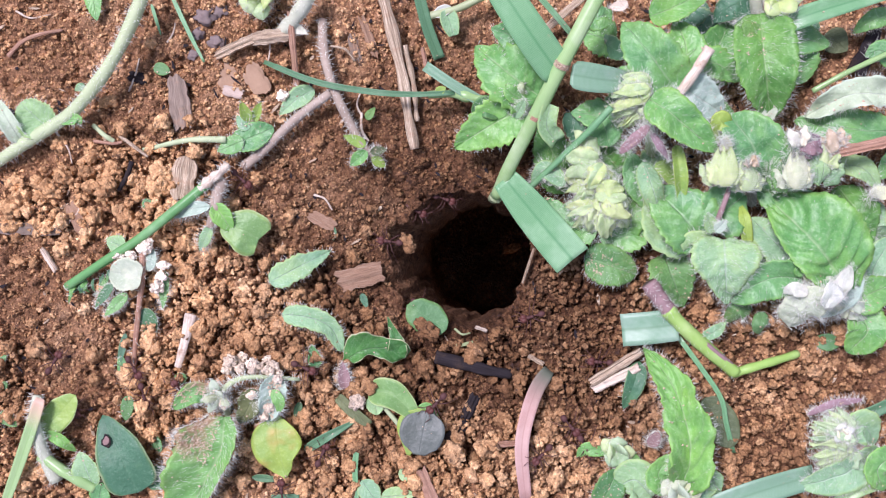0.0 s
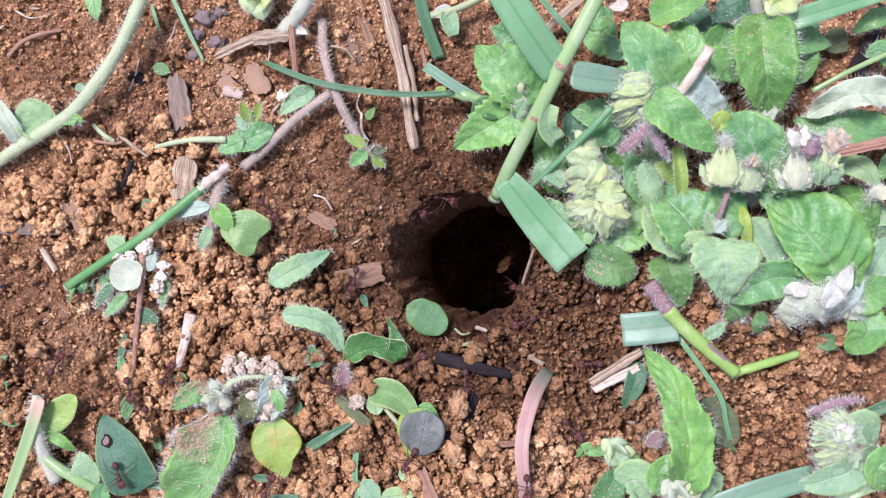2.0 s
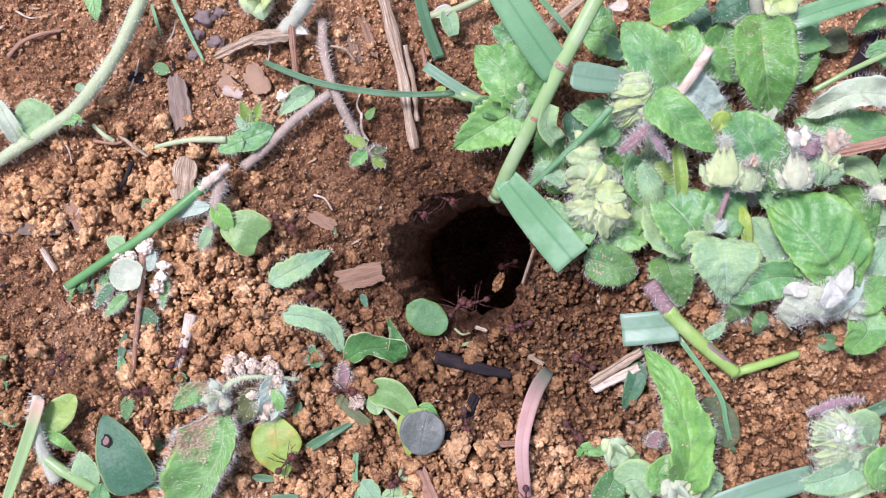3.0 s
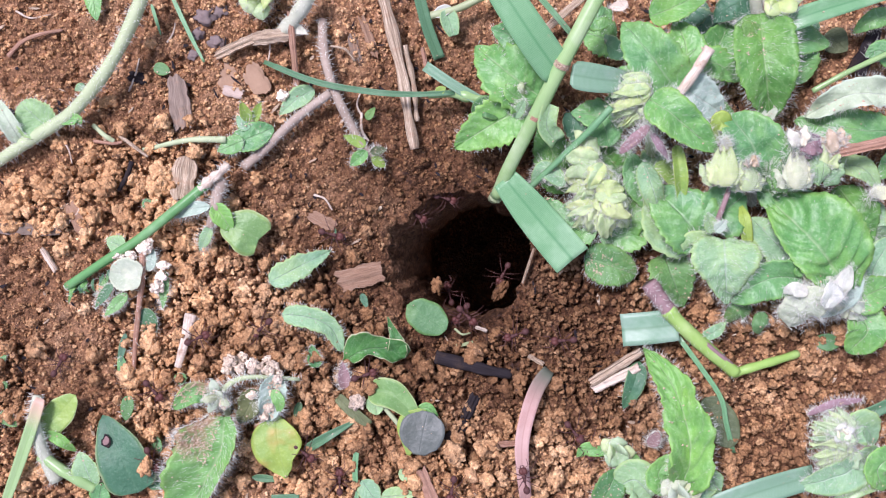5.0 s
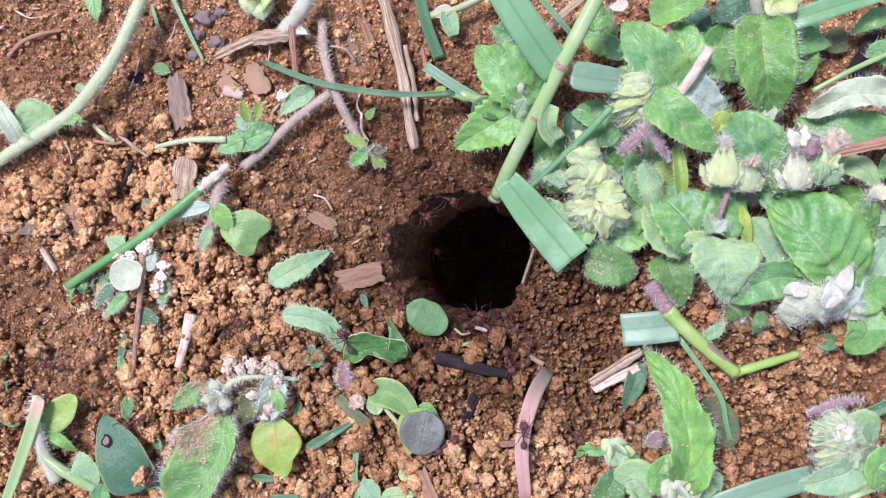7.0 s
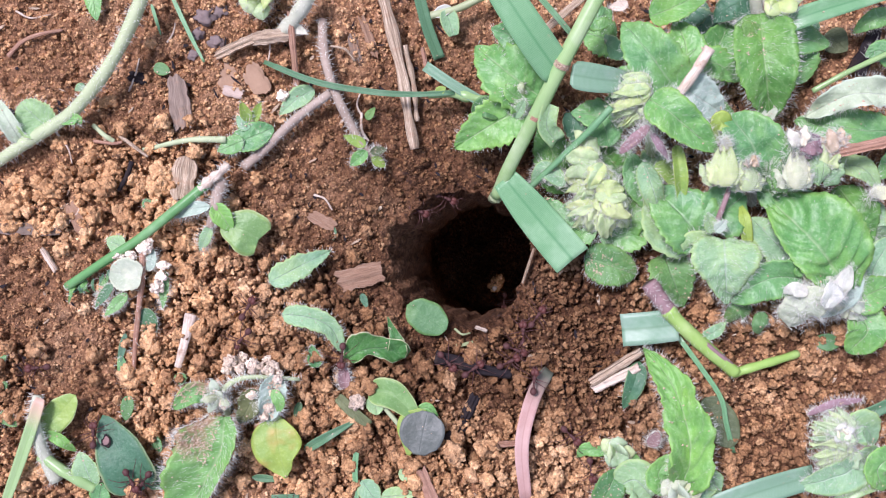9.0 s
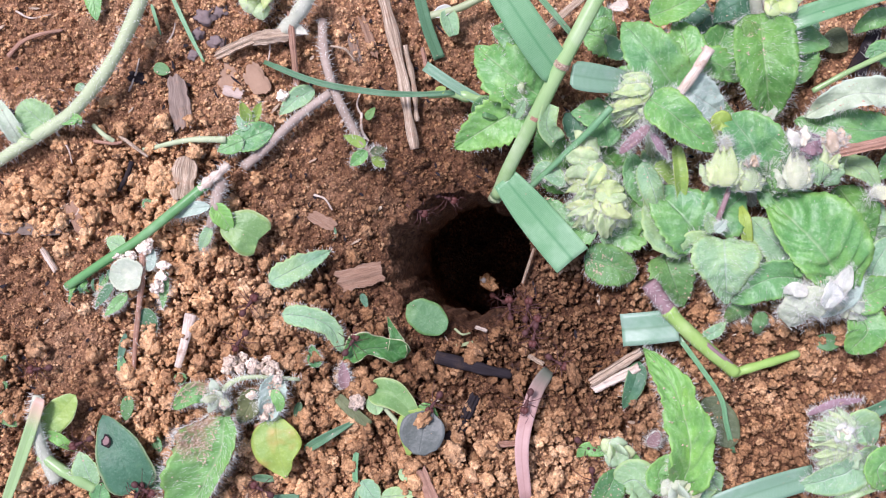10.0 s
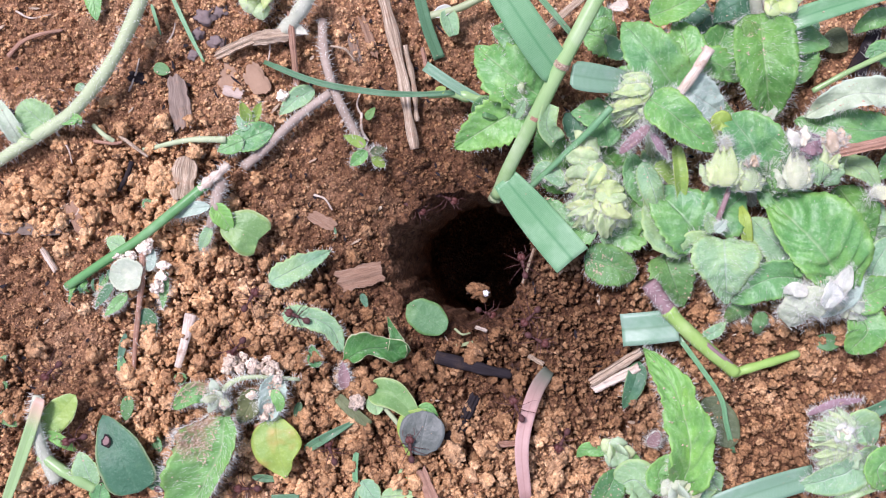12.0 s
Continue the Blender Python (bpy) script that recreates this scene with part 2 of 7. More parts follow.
TUFT = leaf_material("bract_tuft", (0.70, 0.78, 0.60), (0.52, 0.64, 0.42), (0.84, 0.86, 0.76), 0.7, veins=0, trans=0.35)
CURLED = leaf_material("leaf_curled", (0.085, 0.28, 0.07), (0.04, 0.16, 0.04), (0.3, 0.46, 0.25), 0.35, rim=(0.62, 0.60, 0.38))
PURPLE = leaf_material("bract_purple", (0.36, 0.25, 0.28), (0.21, 0.13, 0.16), (0.6, 0.54, 0.56), 0.7, veins=0)
BLADE = blade_material("blade", (0.20, 0.46, 0.20), (0.09, 0.30, 0.115), (0.50, 0.74, 0.48), 0.32)
CUT_STEM = blade_material("cut_stem", (0.17, 0.44, 0.15), (0.10, 0.32, 0.085), (0.46, 0.70, 0.40), 0.3, streak=0.12)
FRESH = blade_material("fresh_stem", (0.42, 0.68, 0.16), (0.29, 0.52, 0.10), (0.68, 0.84, 0.42), 0.35, streak=0.12)
BLADE_DARK = blade_material("blade_dark", (0.11, 0.27, 0.13), (0.07, 0.19, 0.085), (0.28, 0.46, 0.28))
BLADE_BLUE = blade_material("blade_blue", (0.21, 0.43, 0.25), (0.16, 0.32, 0.18), (0.5, 0.64, 0.54))
BLADE_YELLOW = blade_material("blade_yellow", (0.46, 0.54, 0.29), (0.36, 0.46, 0.21), (0.66, 0.70, 0.5))
BLADE_PINK = blade_material("blade_pink", (0.60, 0.37, 0.31), (0.48, 0.28, 0.24), (0.74, 0.56, 0.5), 0.6, tip=(((0.12, (1, 1, 1)), (0.48, (0, 0, 0))), (0.15, 0.17, 0.12)))
BLADE_TIP = blade_material("blade_tip", (0.38, 0.58, 0.25), (0.28, 0.48, 0.17), (0.62, 0.74, 0.48), tip=(((0.12, (1, 1, 1)), (0.42, (0, 0, 0))), (0.66, 0.46, 0.34)))
CULM = blade_material("culm", (0.42, 0.64, 0.27), (0.28, 0.50, 0.17), (0.76, 0.86, 0.62), 0.28, streak=0.12)
STEM = plain_material("stem_green", (0.50, 0.58, 0.36), (0.30, 0.38, 0.20), 420, bump=0.6)
STEM_BROWN = plain_material("stem_brown", (0.46, 0.39, 0.31), (0.22, 0.165, 0.125), 420, bump=0.8)
STEM_PALE = plain_material("stem_pale", (0.56, 0.56, 0.46), (0.38, 0.44, 0.3), 300)
STEM_PURPLE = plain_material("stem_purple", (0.35, 0.245, 0.24), (0.19, 0.115, 0.115), 300)
HAIR_MIX = Mat("hair_white", 0.5, 0.4)
HAIR_MIX.color(HAIR_MIX.mix(HAIR_MIX.noise(200), (0.79, 0.82, 0.72), (0.90, 0.93, 0.85)))
HAIR_MIX.thin(0.25, (1.0, 1.0, 0.97))
HAIR = HAIR_MIX.m
WOOL_MIX = Mat("wool_white", 0.7, 0.2)
WOOL_MIX.color(WOOL_MIX.mix(WOOL_MIX.noise(200), (0.86, 0.88, 0.80), (0.96, 0.97, 0.92)))
WOOL_MIX.thin(0.5, (1.0, 1.0, 1.0))
WOOL = WOOL_MIX.m
STRAW = fibre_material("straw", (0.40, 0.31, 0.21), (0.10, 0.07, 0.048), (0.72, 0.62, 0.47))
STRAW_PALE = fibre_material("straw_pale", (0.66, 0.56, 0.44), (0.45, 0.36, 0.26), (0.8, 0.73, 0.62))
STRAW_RED = fibre_material("straw_red", (0.36, 0.21, 0.14), (0.22, 0.12, 0.08), (0.5, 0.33, 0.24))
WOOD = fibre_material("wood", (0.31, 0.19, 0.12), (0.16, 0.10, 0.065), (0.39, 0.29, 0.20))
WOOD_GREY = fibre_material("wood_grey", (0.225, 0.175, 0.135), (0.13, 0.098, 0.075), (0.34, 0.275, 0.22))
FLAKE = plain_material("clay_flake", (0.42, 0.29, 0.19), (0.24, 0.155, 0.10), 350, 0.9, 0.2, 0.9)
CHAR = fibre_material("char", (0.018, 0.014, 0.016), (0.009, 0.007, 0.008), (0.032, 0.027, 0.03), 0.85, (0.05, 0.034, 0.026))
SLATE = plain_material("grey_clod", (0.27, 0.215, 0.195), (0.12, 0.095, 0.09), 500, 0.85, 0.25, 0.9)
STONE = plain_material("pale_stone", (0.55, 0.46, 0.38), (0.36, 0.28, 0.22), 500, 0.8)


# ---- building helpers ----
def V(p):
    return Vector(p) * MM


def top_of(ob):
    while ob.parent:
        ob = ob.parent
    return ob


def mesh(name, verts, faces, material, uvs=None, smooth=True):
    me = bpy.data.meshes.new(name)
    me.from_pydata([tuple(v) for v in verts], [], faces)
    if uvs is not None:
        layer = me.uv_layers.new(name="UVMap")
        idx = np.empty(len(me.loops), dtype=np.int32)
        me.loops.foreach_get("vertex_index", idx)
        layer.data.foreach_set("uv", np.asarray(uvs, dtype=np.float32)[idx].ravel())
    if smooth:
        me.polygons.foreach_set("use_smooth", np.ones(len(me.polygons), dtype=bool))
    me.materials.append(material)
    return me


def thing(name, at, label, category, group=""):
    ob = new(name)
    ob.empty_display_size = 0.002
    ob.location = V(at)
    return tagged(ob, label, category, group)


def place(name, verts, faces, material, parent=None, label="", category="", group="", kind="", uvs=None, smooth=True):
    """One mesh object, as a part of parent or as a thing of its own, from points in metres."""
    verts = np.asarray(verts, dtype=float)
    if parent is None:
        o = np.array([verts[:, 0].mean(), verts[:, 1].mean(), verts[:, 2].min()])
    else:
        o = np.array(top_of(parent).location)
    ob = new(name, mesh(name, verts - o, faces, material, uvs, smooth))
    if parent is None:
        ob.location = o
    else:
        ob.parent = parent
    return tagged(ob, label, category, group, kind)


def curve(pts, n):
    """Points along a smooth line through pts (mm), in metres."""
    p = [V(q) for q in pts]
    if len(p) == 2:
        return [p[0].lerp(p[1], i / (n - 1)) for i in range(n)]
    p = [p[0] * 2 - p[1], *p, p[-1] * 2 - p[-2]]
    out = []
    for i in range(n):
        s = i / (n - 1) * (len(p) - 3)
        k = min(int(s), len(p) - 4)
        t = s - k
        a, b, c, d = p[k:k + 4]
        out.append(0.5 * (2 * b + (c - a) * t + (2 * a - 5 * b + 4 * c - d) * t * t + (3 * b - a - 3 * c + d) * t ** 3))
    return out


def hairs(parent, roots, material=HAIR, thick=0.034):
    """Fine hairs: roots are (point, direction with length), in metres."""
    verts, faces = [], []
    for p, d in roots:
        d = Vector(d)
        a = d.orthogonal().normalized() * thick * MM
        b = d.cross(a).normalized() * thick * MM
        k = len(verts)
        verts += [p + a, p - a * 0.5 + b * 0.87, p - a * 0.5 - b * 0.87, p + d]
        faces += [(k, k + 1, k + 3), (k + 1, k + 2, k + 3), (k + 2, k, k + 3)]
    if faces:
        place("hair", verts, faces, material, parent, kind="stuff")


def soil_dust(parent, spots):
    """Specks of soil caught on a leaf: (point in metres, size in mm)."""
    verts, faces = [], []
    for i, (p, r) in enumerate(spots):
        v, f = SPECKS[i % len(SPECKS)]
        k = len(verts)
        verts += list(v * r * MM + np.array(p))
        faces += [tuple(q + k for q in g) for g in f]
    place("soil_dust", verts, faces, SPECK, parent, kind="stuff")


def stem(name, pts, r0, r1, material, parent=None, hair=0, hair_len=1.4, label="", category="", group="", flat=1.0, n=None, sides=9, node=0.0, rough=0.05):
    """A round stalk through pts (mm) whose radius goes from r0 to r1 mm; hair: hairs per cm."""
    n = n or 6 + 5 * len(pts)
    line = curve(pts, n)
    verts, uvs, faces, roots = [], [], [], []
    length = sum((line[i + 1] - line[i]).length for i in range(n - 1))
    ph = rng.uniform(0, 6)
    for i, c in enumerate(line):
        t = (line[min(i + 1, n - 1)] - line[max(i - 1, 0)]).normalized()
        s = t.cross(Vector((0, 0, 1)))
        s = s.normalized() if s.length > 1e-4 else Vector((1, 0, 0))
        u = i / (n - 1)
        r = (r0 + (r1 - r0) * u) * MM * (1 + rough * math.sin(ph + u * 19) + node * math.exp(-((u - 0.5) * 14) ** 2))
        up = s.cross(t)
        for k in range(sides):
            a = 2 * math.pi * k / sides
            rr = r * (1 + rough * math.sin(3 * a + ph + u * 7))
            verts.append(c + s * math.cos(a) * rr + up * math.sin(a) * rr * flat)
            uvs.append((u, k / sides))
        for _ in range(rng.poisson(0.8 * hair * length * 100 / n)):
            a = rng.uniform(-0.6, math.pi + 0.6)
            d = s * math.cos(a) + up * math.sin(a)
            roots.append((c + d * r * 0.9 + t * rng.uniform(-0.5, 0.5) * length / n, (d + t * rng.normal(0, 0.35)).normalized() * hair_len * MM * rng.uniform(0.5, 1.2)))
    for i in range(n - 1):
        for k in range(sides):
            j = (k + 1) % sides
            faces.append((i * sides + k, i * sides + j, (i + 1) * sides + j, (i + 1) * sides + k))
    faces += [tuple(range(sides))[::-1], tuple(range((n - 1) * sides, n * sides))]
    ob = place(name, verts, faces, material, parent, label, category, group, uvs=uvs)
    if roots:
        hairs(ob, roots, thick=0.056)
    return ob


def step_through(row, u):
    """A smooth value between the even steps of a row."""
    s = min(max(u, 0.0), 1.0) * (len(row) - 1)
    i = min(int(s), len(row) - 2)
    f = s - i
    a, b, c, d = row[max(i - 1, 0)], row[i], row[i + 1], row[min(i + 2, len(row) - 1)]
    return 0.5 * (2 * b + (c - a) * f + (2 * a - 5 * b + 4 * c - d) * f * f + (3 * b - a - 3 * c + d) * f ** 3)


def leaf(name, pts, width, material, parent=None, shape=(0.75, 0.8), saw=0.0, teeth=9, fold=0.15, cup=0.0, quilt=0.0, tilt=0.0, arch=0.0, wave=0.0,
         hair=0, hair_len=1.2, skin=None, notch=0.0, square=0.0, neck=0.0, dirt=2, rumple=None, thick=0.22, n=22, m=5, halves=None, patch=None, label="", category="", group=""):
    """A leaf or blade along pts (mm), width mm at its widest. shape: where it is widest and how full; saw, teeth: toothed margin; fold: V along the rib;
    cup: edges curl; quilt: relief between veins; tilt: degrees about its length; square: ends cut straight; hair: margin hairs per cm, skin: hairs on top;
    halves: widths of the left and right half at even steps from base to tip, in place of shape; patch: soil lying on it, (from, to along it, from, to across, share)."""
    if width > 6 and hair and not square:
        n, m, quilt, fold, tilt = max(n, 40), max(m, 6), max(quilt * 0.75, 0.06), fold * 1.5, tilt + 9 * math.sin(pts[0][0] * 1.7 + pts[0][1])
    skin = min(0.6, 0.04 + hair * 0.003 if hair else 0) if skin is None else skin
    line = curve(pts, n)
    if len(pts) == 2 and arch:
        for i, c in enumerate(line):
            c.z += arch * MM * math.sin(math.pi * i / (n - 1))
    length = sum((line[i + 1] - line[i]).length for i in range(n - 1))
    verts, uvs, faces, roots = [], [], [], []
    cols = 2 * m + 1
    ph = rng.uniform(0, 6)
    rumple = min(0.85, width * 0.07) * (0.35 if square or not hair else 1.0) if rumple is None else rumple
    saw = saw or (0.1 if hair and not square else 0.0)
    under, specks = [], []
    for i, c in enumerate(line):
        u = i / (n - 1)
        t = (line[min(i + 1, n - 1)] - line[max(i - 1, 0)]).normalized()
        s = t.cross(Vector((0, 0, 1)))
        s = s.normalized() if s.length > 1e-4 else Vector((1, 0, 0))
        s = Matrix.Rotation(radians(tilt), 3, t) @ s
        up = s.cross(t)
        full = max(math.sin(math.pi * min(1, max(0, u)) ** shape[0]), 0) ** shape[1]
        w = width * MM / 2 * max(full * (1 - square) + square, 0.02) * (1 - neck * (1 - u) ** 3)
        w *= 1 + (0.0 if square else 0.09) * noise.noise(Vector((u * 4, ph, 0)))
        for k in range(-m, m + 1):
            v = k / m
            edge = abs(v)
            if halves:
                w = width * MM / 2 * max(step_through(halves[1 if k > 0 else 0], u), 0.02)
            ww = w * (1 + (saw * ((u * teeth) % 1.0 - 0.5) * edge ** 3))
            h = fold * edge * w + cup * edge * edge * w + 0.8 * quilt * MM * math.cos((u - edge * 0.28) * 7 * 2 * math.pi + 1.2 * math.sin(u * 5 + ph)) * (1 - edge ** 4) * min(1, edge * 4)
            h += wave * MM * edge * edge * math.sin(u * 13 + ph + (2 if v > 0 else 0))
            q = c + s * v * ww
            h += rumple * MM * (1.3 * noise.noise(q * 140 + Vector((0, 0, ph))) * edge ** 0.5 + noise.noise(q * 260 + Vector((ph, 0, 0))) + 0.5 * noise.noise(q * 620 + Vector((0, ph, 0))))
            back = -notch * w * max(0, 1 - u * 4) * edge if notch else 0
            p = c + s * v * ww + up * h + t * back
            verts.append(p)
            under.append(p - up * thick * MM * (1 - 0.6 * edge))
            uvs.append((u, 0.5 + v / 2))
            if dirt and edge < 0.85 and rng.random() < dirt * (0.010 if noise.noise(p * 420) > 0.12 else 0.0008):
                specks.append((p + up * 0.00008 + s * rng.uniform(-0.5, 0.5) * w / m + t * rng.uniform(-0.5, 0.5) * length / n, rng.uniform(0.14, 0.42)))
            if patch and patch[0] < u < patch[1] and patch[2] < v < patch[3] and rng.random() < patch[4] * (0.6 + noise.noise(p * 300)):
                specks += [(p + up * 0.0001 + s * rng.uniform(-0.7, 0.7) * w / m + t * rng.uniform(-0.7, 0.7) * length / n, rng.uniform(0.09, 0.32)) for _ in range(6)]
            if skin and rng.random() < skin:
                roots.append((p + s * rng.uniform(-0.5, 0.5) * w / m + t * rng.uniform(-0.5, 0.5) * length / n, (up * 0.6 + t * rng.normal(0.35, 0.25) + s * (rng.normal(0, 0.3) + (0.6 if v > 0 else -0.6))).normalized() * hair_len * MM * rng.uniform(0.4, 1.0)))
        for sgn in (-1, 1):
            for _ in range(rng.poisson(1.5 * hair * length * 100 / n)):
                if halves:
                    w = width * MM / 2 * max(step_through(halves[1 if sgn > 0 else 0], u), 0.02)
                p = c + s * sgn * w + up * (fold + cup) * w + t * rng.uniform(-0.5, 0.5) * length / n
                roots.append((p, (s * sgn + up * rng.normal(0.3, 0.5) + t * rng.normal(0.15, 0.35)).normalized() * hair_len * MM * rng.uniform(0.5, 1.5)))
    q = len(verts)
    verts += under
    uvs += uvs
    for i in range(n - 1):
        for k in range(cols - 1):
            a = i * cols + k
            faces.append((a, a + 1, a + cols + 1, a + cols))
            faces.append((q + a, q + a + cols, q + a + cols + 1, q + a + 1))
        for k, flip in ((0, False), (cols - 1, True)):
            a = i * cols + k
            f = (a, a + cols, q + a + cols, q + a)
            faces.append(f[::-1] if flip else f)
    for k in range(cols - 1):
        a, b = k, (n - 1) * cols + k
        faces += [(a, q + a, q + a + 1, a + 1), (b, b + 1, q + b + 1, q + b)]
    ob = place(name, verts, faces, material, parent, label, category, group, uvs=uvs)
    if roots and not (parent and parent.parent):
        hairs(ob, roots)
    if specks:
        soil_dust(ob, specks)
    return ob


def blade(name, pts, width, material, parent=None, label="", category="", group="", fold=0.12, taper=0.0, thick=0.2, tilt=0.0, n=16):
    """A flat strip of grass; taper: how far it narrows to its end."""
    return leaf(name, pts, width, material, parent, shape=(0.55 if taper else 1.0, 0.6), square=1.0 - taper, fold=fold, thick=thick, tilt=tilt, n=n, m=3, dirt=1,
                label=label, category=category, group=group)


def chip(name, a, b, width, material, parent=None, label="", category="", group="", high=1.0, ragged=0.12, bend=0.0, worn=None):
    """A split piece of wood or straw from a to b (mm) with uneven ends and edges."""
    a, b = V(a), V(b)
    t = (b - a)
    s = t.cross(Vector((0, 0, 1))).normalized()
    up = s.cross(t).normalized()
    n, m = 11, 6
    worn = (0.22 if name in ("wood_chip", "pebble", "charred_chip") else 0.12) if worn is None else worn
    wob = rng.uniform(0, 6, 3)
    verts, uvs, faces = [], [], []
    w = width * MM / 2
    ends = [rng.normal(0, ragged, m + 1) for _ in range(2)]
    ridge = rng.normal(0, 0.16, m + 1)
    for layer in (1, 0):
        for i in range(n):
            u = i / (n - 1)
            for k in range(m + 1):
                v = k / m * 2 - 1
                uu = u + ends[0][k] * (1 - u) * 0.6 * (w * 2 / t.length + 0.1) + ends[1][k] * u * 0.6 * (w * 2 / t.length + 0.1)
                ww = w * (1 - worn * abs(2 * u - 1) ** 3) * (1 + 0.07 * math.sin(u * 11 + wob[0]) + 0.06 * math.sin(u * 23 + wob[1] + (2 if v > 0 else 0)))
                h = (high * (0.5 + ridge[k] + 0.3 * (1 - v * v)) if layer else -high * 0.4) + bend * math.sin(math.pi * u) + rng.normal(0, 0.02) * high
                verts.append(a + t * uu + s * v * ww + up * h * MM)
                uvs.append((u, k / m))
    q = n * (m + 1)
    for i in range(n - 1):
        for k in range(m):
            c = i * (m + 1) + k
            faces += [(c, c + 1, c + m + 2, c + m + 1), (q + c, q + c + m + 1, q + c + m + 2, q + c + 1)]
        for k, flip in ((0, False), (m, True)):
            c = i * (m + 1) + k
            f = (c, c + m + 1, q + c + m + 1, q + c)
            faces.append(f[::-1] if flip else f)
    for k in range(m):
        c, d = k, (n - 1) * (m + 1) + k
        faces += [(c, q + c, q + c + 1, c + 1), (d, d + 1, q + d + 1, q + d)]
    return place(name, verts, faces, material, parent, label, category, group, uvs=uvs, smooth=False)


def flower_head(at, r, count, parent, material=BRACT, axis=(0, 0, 1), spread=1.1, hair=35, slim=0.62, hair_len=1.3, cup=-0.45, full=0.5):
    """A tuft of pointed hairy bracts round a point (mm)."""
    ax = Vector(axis).normalized()
    side = ax.orthogonal().normalized()
    tuft = []
    for _ in range(int(hair * 7)):
        d = Vector(rng.normal(0, 1, 3)).normalized()
        g = (d * 0.6 + ax * 0.4 + Vector(rng.normal(0, 0.5, 3))).normalized()
        tuft.append((V(at) + d * r * MM * rng.uniform(0.1, 0.85), g * r * MM * rng.uniform(0.2, 0.42)))
    hairs(parent, tuft, thick=0.024)
    for i in range(count):
        a = i * 2.39996 + rng.uniform(-0.2, 0.2)
        lean = spread * math.sqrt((i + 0.6) / count)
        d = ax * math.cos(lean) + (side * math.cos(a) + ax.cross(side) * math.sin(a)) * math.sin(lean)
        p = Vector(at)
        q = p + d * r * rng.uniform(0.8, 1.1)
        mid = p.lerp(q, 0.5) + ax * r * 0.28
        leaf("bract", [tuple(p), tuple(mid), tuple(q)], r * slim * rng.uniform(0.8, 1.2) * 1.4, material, parent, shape=(0.9, full), cup=cup, fold=0.15, hair=hair * 0.5, saw=0.01,
             hair_len=hair_len, n=10, m=3, thick=0.15, dirt=0)


def calyx(a, b, w, parent, material=BRACT, hair=60, side=0.55):
    """A hairy seed case from its base a to its tip b (mm), w mm wide: one full bract between two spread ones."""
    a, b = Vector(a), Vector(b)
    s = (b - a).cross(Vector((0, 0, 1))).normalized()
    up = Vector((0, 0, 1))
    tuft = []
    for _ in range(int(hair * 1.6)):
        u = rng.uniform(-0.1, 1.0)
        d = (s * rng.normal(0, 1) + up * rng.uniform(0, 0.8) + (b - a).normalized() * rng.normal(0.2, 0.5)).normalized()
        tuft.append((V(a.lerp(b, u)) + d * w * MM * 0.35, d * MM * rng.uniform(0.5, 1.8)))
    for k, lift in ((-side * 1.2, -0.7), (side * 1.2, -0.7), (rng.uniform(-0.2, 0.2), 0.5), (rng.uniform(-0.5, 0.5), 0.9)):
        p = a + s * k * w * 0.4 + up * lift
        q = b + s * k * w * rng.uniform(0.7, 1.5) + up * (lift + rng.uniform(-1.2, 0.2)) - (b - a) * abs(k) * rng.uniform(0.0, 0.35)
        mid = p.lerp(q, 0.5) + up * w * 0.3
        leaf("bract", [tuple(p), tuple(mid), tuple(q)], w * rng.uniform(0.65, 1.0), material, parent, shape=(0.72, 0.75), cup=-0.5, fold=rng.uniform(0.0, 0.7), rumple=0.5, tilt=rng.uniform(-25, 25), hair=24, hair_len=1.5, saw=0.01, n=12, m=3,
             thick=0.15, dirt=0.3, wave=0.6)
    hairs(parent, tuft, thick=0.024)


def bud(at, wide, high, parent, material=BRACT, hair=260, lobes=5):
    """A closed, ribbed seed bud round a point (mm), with loose tips and bristles."""
    verts, faces, tuft, n, k = [], [], [], 14, 30
    ph = rng.uniform(0, 6)
    for i in range(n):
        u = i / (n - 1)
        for j in range(k):
            a = 2 * math.pi * j / k
            rib = 1 + 0.06 * math.cos(lobes * a + ph + 0.6 * u) + 0.06 * math.sin(3 * a + 5 * u)
            r = wide / 2 * (math.sin(math.pi * (0.06 + 0.84 * u)) ** 0.7) * rib
            lip = 0.28 * max(0.0, math.cos(lobes * a + ph)) * u ** 4
            p = V(at) + Vector((math.cos(a) * r, (u - 0.5 + lip) * high, math.sin(a) * r * 0.75)) * MM
            verts.append(p)
            if rng.random() < hair / (n * k) * 1.5:
                d = Vector((math.cos(a), (u - 0.4) * 1.2, math.sin(a) + 0.3)) + Vector(rng.normal(0, 0.35, 3))
                tuft.append((p, d.normalized() * MM * rng.uniform(0.6, 1.7)))
    for i in range(n - 1):
        for j in range(k):
            q = (j + 1) % k
            faces.append((i * k + j, i * k + q, (i + 1) * k + q, (i + 1) * k + j))
    faces += [tuple(range(k))[::-1], tuple(range((n - 1) * k, n * k))]
    uvs = [(i // k / (n - 1), (i % k) / k) for i in range(n * k)]
    ob = place("bud", verts, faces, material, parent, uvs=uvs)
    hairs(ob, tuft, thick=0.03)


def wool(parent, spots, count=130):
    """Cottony white fluff: spots are (centre, reach), in mm."""
    roots = []
    for c, reach in spots:
        for _ in range(count):
            d = Vector(rng.normal(0, 1, 3)).normalized()
            d.z = abs(d.z) * 0.7
            g = (d * 0.7 + Vector(rng.normal(0, 0.6, 3))).normalized()
            roots.append((V(c) + d * reach * MM * rng.uniform(0.1, 1.2), g * MM * rng.uniform(1.0, 3.0)))
    hairs(parent, roots, WOOL, thick=0.05)


